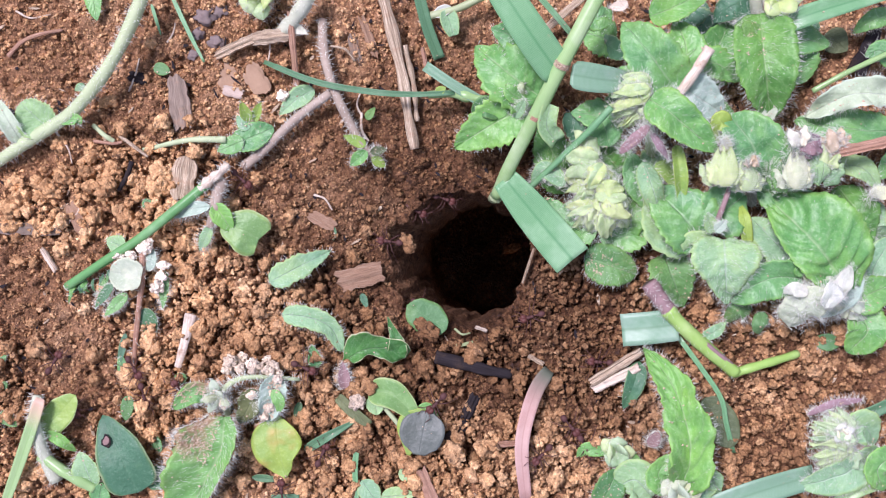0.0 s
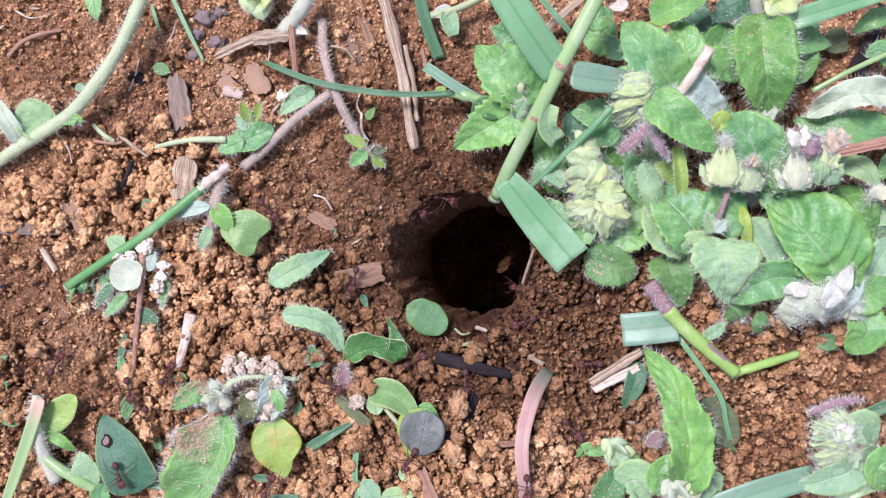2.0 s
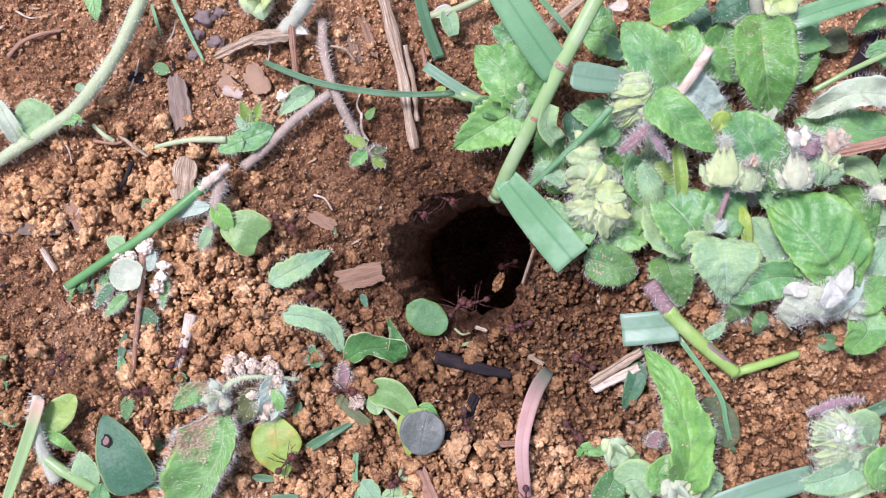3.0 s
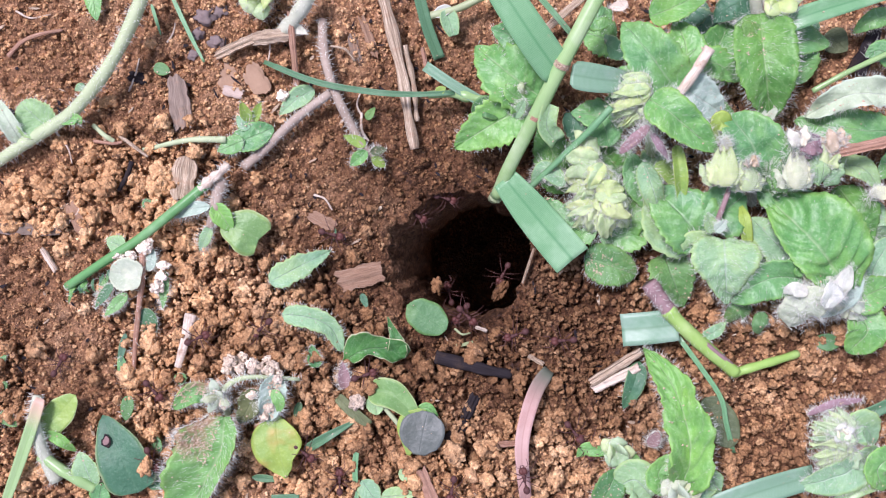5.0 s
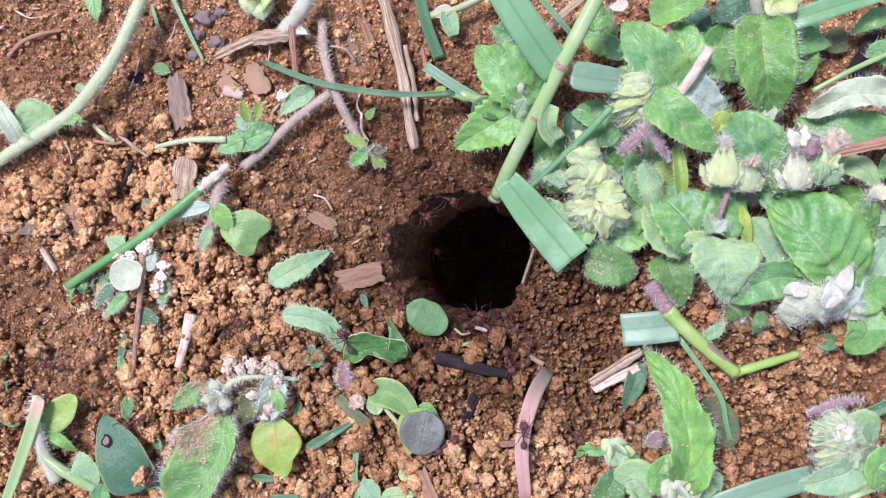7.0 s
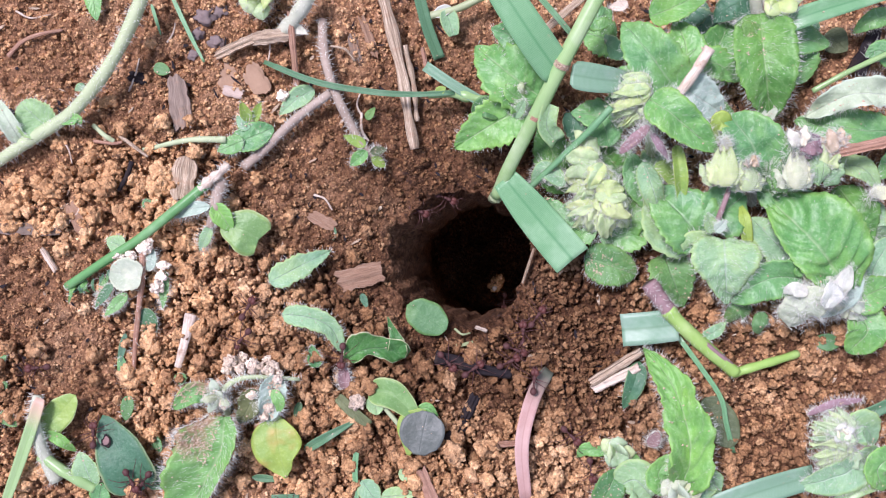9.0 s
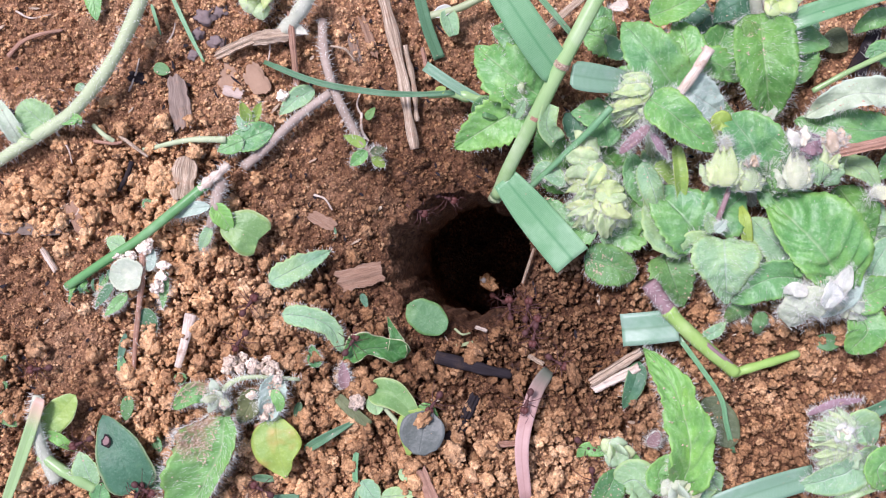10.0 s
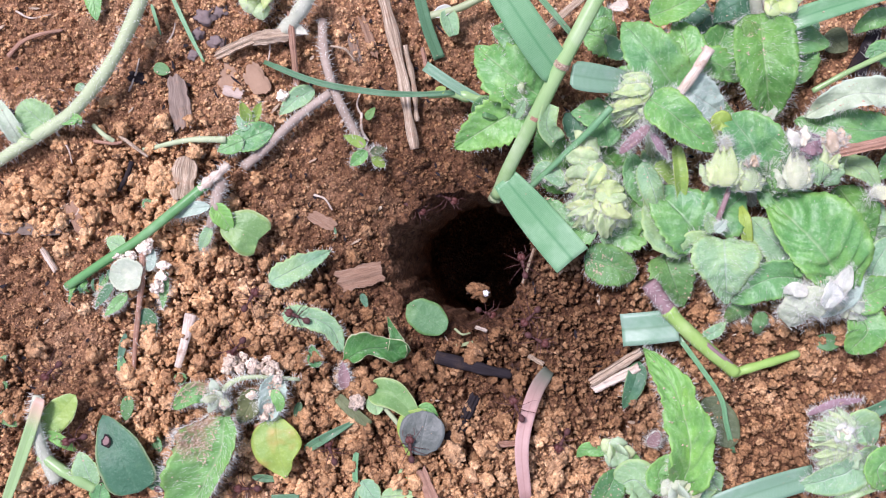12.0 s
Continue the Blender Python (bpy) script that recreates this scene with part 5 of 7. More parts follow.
    blade("grass", [(-87.8, -32.6, 8.0), (-91.5, -43.2, 7.0), (-97.3, -56.9, 4.0)], 2.8, BLADE_TIP, fold=0.25, taper=0.3, label="yellowed grass blade with pink end on soil", category="grass")
    leaf("green_scrap", [(-42.8, -51.0, 2.3), (-35.8, -51.6, 2.5)], 1.8, DEEP, label="small dark green leaf scrap on soil", category="leaf")
    blade("grass", [(-38.4, -55.7, 2.2), (-32.1, -55.4, 2.4)], 1.5, BLADE_DARK, label="short green grass blade on soil", category="grass")


def grass_culm():
    p = thing("grass_culm", (13.2, 12.5, -5.5), "thick pale green grass stem with cut blades", "grass")
    stem("stem", [(11.9, 11.7, 2.7), (14.8, 18.7, 9.8), (19.7, 28.6, 16.8), (25.1, 39.4, 21.6), (32.1, 52.7, 24.9)], 1.5, 1.65, CULM, p, rough=0.015, flat=0.8)
    leaf("blade", [(13.5, 15.4, 7.7), (21.2, 6.1, 7.3), (28.4, -2.4, 7.1)], 8.7, BLADE, p, square=1.0, neck=0.35, fold=0.3, tilt=10, m=4, rumple=0.25)
    blade("blade", [(23.8, 36.3, 20.5), (17.9, 43.8, 23.7), (11.0, 53.9, 24.8)], 7.3, BLADE, p, fold=0.15, taper=0.15, tilt=-8)
    blade("blade", [(26.5, 36.2, 19.5), (32.5, 35.4, 18.6), (39.1, 35.2, 15.8)], 6.1, BLADE_BLUE, p, fold=0.2, taper=0.35)
    blade("sheath", [(24.2, 23.0, 13.6), (21.9, 25.8, 15.7), (22.5, 30.2, 18.1)], 4.3, MINT, p, fold=0.6, taper=0.2)
    stem("node", [(24.3, 37.6, 21.0), (24.7, 38.4, 21.6)], 1.7, 1.7, STRAW, p)
    stem("node", [(19.3, 27.5, 15.9), (19.6, 28.2, 16.4)], 1.62, 1.62, STRAW_RED, p)
    stem("stem", [(11.9, 11.7, 2.7), (11.5, 11.7, -6.4)], 1.5, 1.1, BLADE_YELLOW, p)


def centre_weed():
    p = thing("toothed_weed_shoot", (18.1, 30.9, -1.0), "bright green toothed-leaf weed shoot beside the burrow", "weed")
    stem("stem", [(19.4, 27.7, -1.3), (17.8, 31.1, 7.0), (16.4, 35.1, 13.2)], 1.1, 1.0, STEM, p, hair=120)
    leaf("leaf", [(20.9, 32.9, 10.2), (14.0, 37.5, 13.3), (6.9, 44.0, 9.6)], 13.8, BRIGHT, p, shape=(0.68, 0.75), saw=0.2, teeth=8, fold=0.15, quilt=0.35, hair=8)
    leaf("leaf", [(17.6, 30.7, 9.9), (10.5, 26.8, 10.2), (2.6, 22.4, 5.0)], 10.7, BRIGHT, p, shape=(0.7, 0.75), saw=0.22, teeth=9, fold=0.2, quilt=0.4, hair=22)
    leaf("leaf", [(13.0, 29.6, 8.7), (9.0, 30.6, 10.7), (6.3, 29.1, 8.4)], 5.1, CLOVER, p, fold=0.5)
    leaf("leaf", [(17.8, 31.8, 11.0), (14.6, 33.3, 13.1), (13.4, 35.1, 13.2)], 3.8, BRIGHT, p, saw=0.2, hair=30)
    leaf("leaf", [(19.6, 40.2, 11.6), (15.8, 44.6, 13.7), (10.4, 47.5, 11.7)], 7.7, LEAF, p, saw=0.2, hair=20)
    leaf("leaf", [(15.4, 28.2, 10.6), (17.5, 32.0, 14.0)], 2.8, MINT, p, hair=60, hair_len=1.6)
    stem("stalk", [(-3.2, 33.8, 7.0), (2.0, 33.9, 8.0), (8.1, 32.6, 8.9), (14.8, 31.7, 9.9)], 0.8, 1.0, CULM, p, node=0.5)
    blade("blade", [(-3.9, 39.8, 8.4), (2.0, 35.7, 9.1), (8.1, 32.1, 8.8)], 2.3, BLADE_BLUE, p, fold=0.5)
    leaf("leaf", [(-1.7, 34.0, 8.0), (0.7, 35.1, 9.1)], 2.0, YELLOW, p)


def flower_heads():
    p = thing("hairy_flowering_weed", (34.1, 14.2, -1.2), "hairy weed with yellow-green flower heads beside the burrow", "weed")
    stem("stem", [(37.3, 4.0, -1.2), (34.2, 8.8, 6.6), (31.2, 17.2, 10.7)], 1.1, 1.0, STEM, p, hair=120)
    for a, b, w in (((33.5, 18.9, 12.0), (26.1, 21.1, 10.6), 5.4), ((33.9, 18.4, 14.0), (30.5, 12.7, 12.3), 5.1), ((32.9, 14.9, 11.7), (26.7, 11.9, 7.7), 4.3), ((32.4, 11.6, 12.5), (39.1, 10.7, 13.1), 5.1), ((33.5, 9.5, 13.5), (40.2, 6.4, 12.1), 4.3),
                    ((34.8, 8.3, 12.6), (37.1, 2.8, 8.7), 4.3), ((33.2, 9.2, 10.5), (27.1, 7.3, 6.3), 3.1), ((32.5, 8.4, 10.3), (32.1, 3.6, 6.0), 3.8), ((33.7, 14.9, 11.8), (38.1, 15.8, 10.2), 3.6)):
        calyx(a, b, w, p)
    leaf("leaf", [(34.3, 5.1, 6.4), (28.3, 5.1, 4.3), (22.8, 11.5, 2.8)], 8.9, LEAF, p, saw=0.2, hair=16)
    leaf("leaf", [(34.6, 2.6, 4.4), (41.8, 3.2, 6.2), (45.6, 5.1, 5.5)], 7.7, LEAF, p, saw=0.2, hair=16)
    leaf("leaf", [(31.8, -1.8, 1.9), (37.0, -3.6, 4.7), (42.9, -5.9, 3.4)], 9.4, DUSTY, p, dirt=1, patch=(0.05, 0.6, -0.35, 0.6, 0.22), shape=(0.8, 0.55), hair=34, skin=0.25)
    leaf("leaf", [(26.8, 13.8, 6.9), (22.4, 17.5, 6.7), (19.6, 14.0, 3.5)], 4.3, MINT, p, hair=50, hair_len=1.6)
    stem("stalk", [(35.4, 29.8, 16.6), (30.7, 24.7, 14.2), (24.7, 18.8, 9.2), (19.0, 13.3, 3.3)], 0.8, 0.7, BLADE, p)
    leaf("leaf", [(36.3, 22.2, 9.3), (33.7, 28.2, 10.4), (27.7, 29.6, 9.3)], 8.4, LEAF, p, saw=0.2, hair=14)
    leaf("leaf", [(26.6, 29.7, 8.2), (30.9, 23.5, 8.1), (34.2, 18.7, 7.1)], 5.9, DEEP, p, saw=0.2, hair=14)
    q = thing("hairy_flowering_weed", (46.7, 25.7, -0.3), "hairy weed with pale bracts and purple buds", "weed")
    stem("stem", [(46.8, 18.0, -0.4), (44.4, 24.4, 11.7), (41.5, 29.7, 17.7)], 1.1, 1.1, STEM, q, hair=120)
    for a, b, w in (((43.5, 34.4, 17.8), (37.1, 34.9, 17.7), 3.3), ((43.1, 33.1, 19.8), (35.2, 31.8, 17.6), 3.3), ((43.3, 32.3, 18.8), (34.9, 29.0, 15.5), 2.8), ((43.7, 31.8, 17.8), (36.1, 27.2, 13.5), 2.6), ((44.2, 31.5, 16.8), (38.0, 26.8, 13.5), 2.6),
                    ((43.6, 34.7, 15.8), (39.3, 37.0, 14.8), 3.1)):
        calyx(a, b, w, q, hair=36, side=0.4)
    leaf("bract", [(43.1, 25.8, 18.7), (40.2, 23.1, 18.5), (37.1, 20.1, 16.3)], 2.4, PURPLE, q, shape=(1.0, 0.45), hair=70, hair_len=1.8, cup=-0.3)
    leaf("bract", [(43.3, 24.9, 17.7), (45.6, 21.4, 17.7), (47.7, 18.6, 15.7)], 1.7, PURPLE, q, hair=70, cup=-0.3)
    leaf("leaf", [(42.6, 31.2, 19.7), (48.3, 26.6, 21.8), (57.2, 20.4, 17.9)], 8.9, BRIGHT, q, shape=(0.7, 0.65), fold=0.3, quilt=0.3, hair=34, hair_len=1.5)
    leaf("leaf", [(41.1, 21.0, 8.5), (42.4, 13.7, 8.4), (46.7, 7.6, 6.5)], 5.9, LEAF, q, saw=0.2, hair=30)
    leaf("leaf", [(42.8, 18.9, 12.5), (44.6, 12.7, 14.5), (47.3, 6.5, 9.5)], 5.4, MINT, q, shape=(0.8, 0.5), fold=-0.5, dirt=9, hair=30)
    leaf("leaf", [(46.2, 18.6, 8.6), (49.9, 16.1, 8.7), (52.2, 10.0, 6.7)], 4.3, YELLOW, q, hair=16)
    leaf("leaf", [(49.8, 22.3, 12.8), (50.5, 15.8, 13.7), (51.4, 9.6, 10.7)], 3.1, YELLOW, q, shape=(0.8, 0.45), fold=0.7, hair=20)


def low_leaves():
    """Lower leaves that fill the weeds' shade."""
    p = thing("low_leafy_weed", (40.4, 14.2, -0.7), "low green weed leaves under the flowering shoots", "weed")
    for a, b, c, w, m in (((28.7, 12.8, 1.1), (25.2, 19.5, 4.3), (21.5, 27.1, 3.8), 11.0, KALE), ((39.9, 16.5, 2.3), (36.3, 20.7, 5.3), (32.1, 25.8, 4.3), 10.0, KALE), ((41.2, 14.0, 2.3), (39.9, 7.6, 6.1), (39.2, 0.1, 3.0), 11.0, KALE),
                          ((27.5, 6.5, 0.3), (27.2, 2.6, 2.9), (25.7, -1.2, -0.7), 8.0, DUSTY),
                          ((46.1, 36.7, 2.9), (38.1, 30.0, 5.6), (33.3, 28.3, 4.4), 8.0, DEEP), ((57.5, 32.9, 2.9), (59.6, 28.0, 6.9), (57.6, 22.6, 4.9), 8.0, KALE), ((48.5, 21.5, 3.7), (45.2, 17.4, 7.6), (41.9, 16.3, 5.4), 8.0, MINT),
                          ((69.7, 2.6, 4.1), (69.1, -2.3, 8.2), (67.8, -6.1, 6.4), 8.0, KALE), ((87.3, 13.9, 4.0), (90.8, 7.5, 8.0), (95.0, 1.4, 5.1), 9.0, KALE), ((97.7, 1.4, 3.0), (94.0, 5.1, 6.0), (97.3, 10.2, 4.0), 8.0, MINT)):
        leaf("leaf", [a, b, c], w, m, p, shape=(0.75, 0.7), saw=0.14, quilt=0.3, fold=0.2, hair=18)
    stem("stem", [(40.4, 14.2, -0.7), (38.4, 15.2, 4.2), (36.8, 16.3, 6.1)], 0.9, 0.8, STEM, p, hair=60)


def upper_right():
    p = thing("broad_leaf_weed", (50.5, 43.5, -0.1), "leafy green weed with broad pale leaves and hairs", "weed")
    stem("stem", [(54.4, 32.0, -0.1), (50.6, 34.4, 9.9), (47.2, 39.4, 15.9)], 1.1, 1.0, STEM, p, hair=120)
    leaf("leaf", [(50.9, 31.8, 14.0), (43.5, 40.6, 17.5), (38.0, 48.4, 14.0)], 11.7, LEAF, p, shape=(0.7, 0.75), saw=0.15, fold=0.2, quilt=0.3, hair=10)
    # added low dark leaves; their colour stands in for shade between the plants
    for a, b, c, w in (((67.7, 54.4, 2.5), (63.5, 50.9, 4.0), (59.5, 50.6, 2.5), 52), ((57.7, 56.4, 2.0), (55.3, 52.2, 4.0), (52.5, 49.4, 2.5), 50), ((69.2, 46.8, 2.5), (64.7, 43.4, 4.0), (63.9, 38.0, 2.5), 48), ((77.8, 53.1, 2.5), (79.6, 48.9, 4.5), (79.3, 43.0, 2.5), 56), ((46.2, 30.4, 2.5), (48.4, 32.7, 4.0), (54.4, 31.1, 2.5), 44)):
        leaf("leaf", [a, b, c], w / 8, DEEP, p, shape=(0.75, 0.65), saw=0.12, fold=0.25, hair=16, dirt=3)
    leaf("leaf", [(48.8, 35.0, 13.9), (42.8, 36.2, 13.8), (37.9, 39.1, 10.8)], 5.9, BRIGHT, p, fold=0.3, hair=12)
    leaf("leaf", [(50.0, 35.0, 13.9), (51.3, 41.8, 15.9), (49.4, 49.4, 14.0)], 9.4, BRIGHT, p, fold=0.2, quilt=0.3, hair=14)
    leaf("leaf", [(44.0, 49.4, 13.9), (49.3, 51.1, 17.0), (57.8, 55.4, 14.0)], 7.1, BRIGHT, p, shape=(0.7, 0.7), hair=16, fold=0.25)
    leaf("leaf", [(56.7, 35.3, 5.0), (59.2, 42.3, 8.0), (63.2, 49.9, 6.0)], 10.9, KALE, p, saw=0.15, quilt=0.3, fold=0.2, hair=14)
    # low dark leaf, added in place of the shaded soil here
    leaf("leaf", [(53.9, 52.8, 3.0), (58.3, 48.3, 4.5), (64.5, 45.7, 3.0)], 8.1, DEEP, p, saw=0.1, fold=0.2, hair=10)
    leaf("leaf", [(53.5, 40.1, 11.9), (58.7, 39.4, 13.0), (64.6, 36.4, 9.0)], 7.4, BRIGHT, p, saw=0.2, hair=12)
    leaf("leaf", [(49.8, 34.8, 14.9), (53.1, 32.3, 15.9), (60.1, 29.2, 11.9)], 9.4, PALE, p, shape=(0.8, 0.55), hair=50, hair_len=1.8, cup=0.2)
    leaf("leaf", [(39.5, 53.2, 12.0), (37.7, 52.0, 13.0), (35.6, 51.8, 12.0)], 2.7, STRAW_PALE, p, hair=20)
    stem("straw", [(55.1, 41.4, 20.9), (52.0, 36.4, 19.9), (48.4, 30.7, 16.8)], 1.2, 1.0, STRAW_PALE, p, label="cut tan dry stalk")
    leaf("leaf", [(37.8, 45.2, 7.9), (33.8, 46.0, 9.8), (30.2, 47.4, 8.8)], 8.9, LEAF, p, saw=0.2, hair=10)
    leaf("leaf", [(40.1, 41.9, 8.9), (35.6, 44.2, 9.8), (32.9, 46.8, 8.9)], 5.1, DEEP, p, saw=0.2)
    leaf("leaf", [(30.2, 51.7, 8.9), (33.8, 50.3, 9.9), (37.0, 51.7, 8.9)], 6.4, LEAF, p, saw=0.2, hair=10)
    q = thing("toothed_weed", (70.9, 51.2, -0.0), "weed with large dark toothed leaf, dusty and hairy", "weed")
    stem("stem", [(71.6, 48.6, -0.0), (68.0, 51.5, 10.0), (66.2, 56.6, 14.0)], 1.5, 1.4, STEM_PALE, q, hair=120)
    leaf("leaf", [(67.4, 50.3, 14.0), (67.7, 39.1, 16.5), (70.9, 28.0, 10.0)], 13.4, KALE, q, shape=(0.75, 0.66), saw=0.14, teeth=11, fold=0.28, cup=0.1, quilt=0.5, dirt=5, patch=(0.12, 0.42, -0.15, 0.55, 0.8), hair=34, hair_len=2.0, skin=0.4)
    leaf("leaf", [(67.1, 47.4, 15.0), (65.6, 43.0, 16.0)], 8.9, DUSTY, q, dirt=12, shape=(0.9, 0.5), hair=20)
    leaf("leaf", [(66.8, 50.3, 10.0), (62.8, 52.5, 11.0), (59.0, 49.5, 8.0)], 7.4, DEEP, q, saw=0.2, hair=30)
    flower_head((70.7, 52.5, 15.0), 5.4, 8, q, spread=1.4)
    leaf("leaf", [(78.8, 36.4, 5.0), (77.5, 42.2, 7.0), (80.4, 49.9, 6.0)], 10.2, LEAF, q, saw=0.15, hair=8)
    leaf("leaf", [(72.6, 46.0, 7.0), (78.1, 45.6, 9.0), (85.0, 44.7, 7.0)], 7.7, LEAF, q, hair=8)
    leaf("leaf", [(68.9, 29.8, 11.0), (69.0, 27.6, 13.0), (71.8, 30.4, 12.0)], 2.2, TUFT, q, shape=(0.9, 0.5), hair=14)
    blade("grass", [(70.7, 47.2, 14.0), (79.3, 50.1, 16.0), (95.4, 54.9, 16.0)], 4.6, BLADE, fold=0.2, taper=0.3, label="broad blue-green grass blade over weeds", category="grass")
    stem("grass", [(80.3, 34.3, 9.0), (87.2, 38.1, 11.0), (96.7, 42.5, 11.0)], 0.62, 0.6, CULM, label="thin bright green grass stalk over soil", category="grass")
    chip("straw", (80.9, 19.9, 19.0), (94.3, 22.7, 20.0), 2.3, STRAW_RED, label="reddish brown dry straw among leaves", category="straw")
    blade("grass", [(20.0, 54.2, 13.9), (24.4, 49.9, 11.8), (27.8, 46.8, 8.8)], 1.3, BLADE, fold=0.3, label="thin green grass blade over soil", category="grass")
    chip("straw", (31.3, 55.4, 9.9), (21.5, 47.8, 3.8), 1.7, STRAW, label="dry tan straw leaning over soil", category="straw")
    leaf("leaf_scrap", [(85.2, 48.0, 3.0), (90.2, 44.2, 3.0)], 6.4, OLIVE, label="withered grey-green leaf on soil", category="leaf")
    r = thing("woolly_weed", (96.4, 30.7, -0.0), "weed with whitish woolly folded leaves", "weed")
    leaf("leaf", [(95.6, 32.6, 14.0), (85.9, 32.5, 16.0), (77.9, 28.5, 11.0)], 6.5, PALE, r, shape=(0.7, 0.6), fold=0.5, wave=1.2, dirt=6, hair=30, hair_len=1.4, rumple=0.8)
    leaf("leaf", [(97.5, 25.1, 11.0), (86.8, 25.8, 12.0), (76.3, 27.8, 9.0)], 8.4, LEAF, r, shape=(0.7, 0.6), fold=0.2, quilt=0.3, hair=18)
    leaf("leaf", [(98.8, 39.6, 8.0), (95.3, 43.1, 9.0), (92.0, 42.1, 8.0)], 5.1, LEAF, r, hair=16)
    leaf("leaf", [(98.8, 51.3, 8.0), (93.0, 49.6, 10.0), (89.7, 47.2, 7.0)], 4.3, LEAF, r, hair=30)
    stem("stem", [(97.7, 27.4, 12.0), (99.4, 27.0, 5.0), (100.5, 26.3, -0.0)], 1.1, 1.0, STEM_PALE, r, hair=60)
    stem("dark_pod", [(92.1, 39.2, 3.0), (94.2, 44.0, 4.0), (96.5, 49.3, 3.0)], 2.3, 1.5, CHAR, r, flat=0.6)


def right_mass():
    p = thing("large_leaf_weed", (83.6, 1.4, 0.1), "leafy hairy weed with large green leaves and buds", "weed")
    stem("stem", [(91.2, -12.6, 0.4), (87.6, -8.5, 8.3), (84.3, -4.7, 12.3)], 1.3, 1.1, STEM_PALE, p, hair=150)
    leaf("leaf", [(86.1, -8.9, 14.4), (77.2, 1.5, 18.6), (68.8, 11.9, 11.5)], 20.5, BRIGHT, p, saw=0.07, teeth=17, fold=0.2, quilt=1.2, wave=0.8, dirt=5, hair=6, n=44, m=9,
         halves=((0.2, 0.44, 0.56, 0.58, 0.5, 0.3, 0.04), (0.25, 0.7, 0.96, 1.0, 0.86, 0.5, 0.04)))
    leaf("leaf", [(79.8, -3.5, 11.3), (72.8, 0.1, 12.1), (66.8, 6.9, 9.0)], 9.9, MINT, p, shape=(0.75, 0.65), saw=0.12, fold=0.25, hair=12)
    leaf("leaf", [(76.3, -6.1, 14.4), (68.8, -6.4, 15.4), (61.5, -10.9, 10.6)], 8.7, LEAF, p, shape=(0.8, 0.6), saw=0.15, fold=0.35, hair=24)
    leaf("leaf", [(74.4, -5.8, 16.4), (76.2, -1.7, 18.2)], 2.8, BRIGHT, p)
    leaf("leaf", [(79.6, -14.4, 11.9), (85.9, -8.9, 14.4), (88.4, -3.5, 14.2)], 5.9, PALE, p, hair=50, hair_len=1.6)
    leaf("leaf", [(73.5, -16.7, 14.0), (75.3, -12.6, 19.0), (80.3, -9.2, 20.0)], 8.7, TUFT, p, shape=(0.9, 0.5), fold=-0.2, hair=50, hair_len=2.2, skin=0.25, dirt=2)
    leaf("leaf", [(80.3, -11.6, 20.0), (82.4, -6.8, 22.0), (85.2, -3.2, 20.0)], 4.0, WHITE_BRACT, p, fold=0.3, rumple=0.8, hair=40, skin=0.4, dirt=0)
    leaf("leaf", [(78.7, -12.1, 21.0), (80.3, -8.6, 22.5), (82.2, -6.9, 21.0)], 4.7, WHITE_BRACT, p, shape=(0.9, 0.5), rumple=1.0, hair=40, skin=0.5, dirt=0)
    leaf("leaf", [(75.6, -9.2, 20.0), (72.3, -8.3, 21.0), (70.6, -9.3, 19.0)], 3.0, WHITE_BRACT, p, hair=30, dirt=0)
    for a, b, w in (((82.3, -8.9, 14.5), (75.6, -8.5, 14.5), 4.3), ((83.2, -9.5, 14.5), (76.8, -12.9, 12.8), 4.6), ((82.1, -8.0, 15.4), (78.3, -6.1, 15.4), 3.6), ((85.0, -10.7, 13.5), (83.2, -14.4, 11.8), 3.3)):
        calyx(a, b, w, p, material=TUFT, hair=330)
    wool(p, [((73.9, -12.3, 18.0), 3.2), ((76.4, -10.4, 21.0), 3.0), ((79.5, -10.1, 21.5), 3.0), ((75.7, -14.3, 18.0), 2.4)], 38)
    calyx((86.6, -12.6, 12.5), (90.9, -12.0, 12.4), 3.3, p, material=TUFT, hair=120)
    leaf("leaf", [(87.0, -12.0, 11.5), (91.5, -9.6, 12.3), (98.9, -7.2, 9.1)], 8.4, BRIGHT, p, hair=14)
    leaf("leaf", [(89.2, -13.3, 10.5), (91.2, -17.5, 11.6), (88.3, -22.7, 7.9)], 8.9, BRIGHT, p, shape=(0.8, 0.55), hair=12)
    leaf("leaf", [(90.3, -12.0, 12.4), (88.6, -13.7, 13.5)], 2.6, BRIGHT, p)
    leaf("leaf", [(70.0, -13.7, 8.0), (69.0, -16.5, 9.0), (69.7, -18.8, 6.0)], 3.7, CLOVER, p, shape=(0.8, 0.5), cup=-0.4, hair=20)
    leaf("leaf", [(67.6, -12.9, 7.0), (64.0, -13.6, 9.0), (62.6, -16.7, 5.0)], 4.4, DUSTY, p, shape=(0.8, 0.55), fold=-0.3, hair=60, hair_len=1.8, dirt=10)
    leaf("leaf", [(82.6, -20.3, 3.1), (86.1, -20.7, 4.0), (90.3, -20.1, 2.7)], 3.8, CLOVER, p, hair=16)
    q = thing("budding_weed", (68.4, 18.0, -0.0), "hairy weed with whitish buds and pale leaves", "weed")
    stem("stem", [(69.7, 10.3, -0.0), (66.2, 14.8, 9.9), (62.9, 19.3, 14.9)], 1.1, 1.0, STEM_PALE, q, hair=150)
    leaf("leaf", [(68.3, 14.8, 14.0), (64.8, 22.1, 16.9), (60.8, 28.4, 13.9)], 13.3, LEAF, q, shape=(0.75, 0.72), fold=0.3, hair=14)
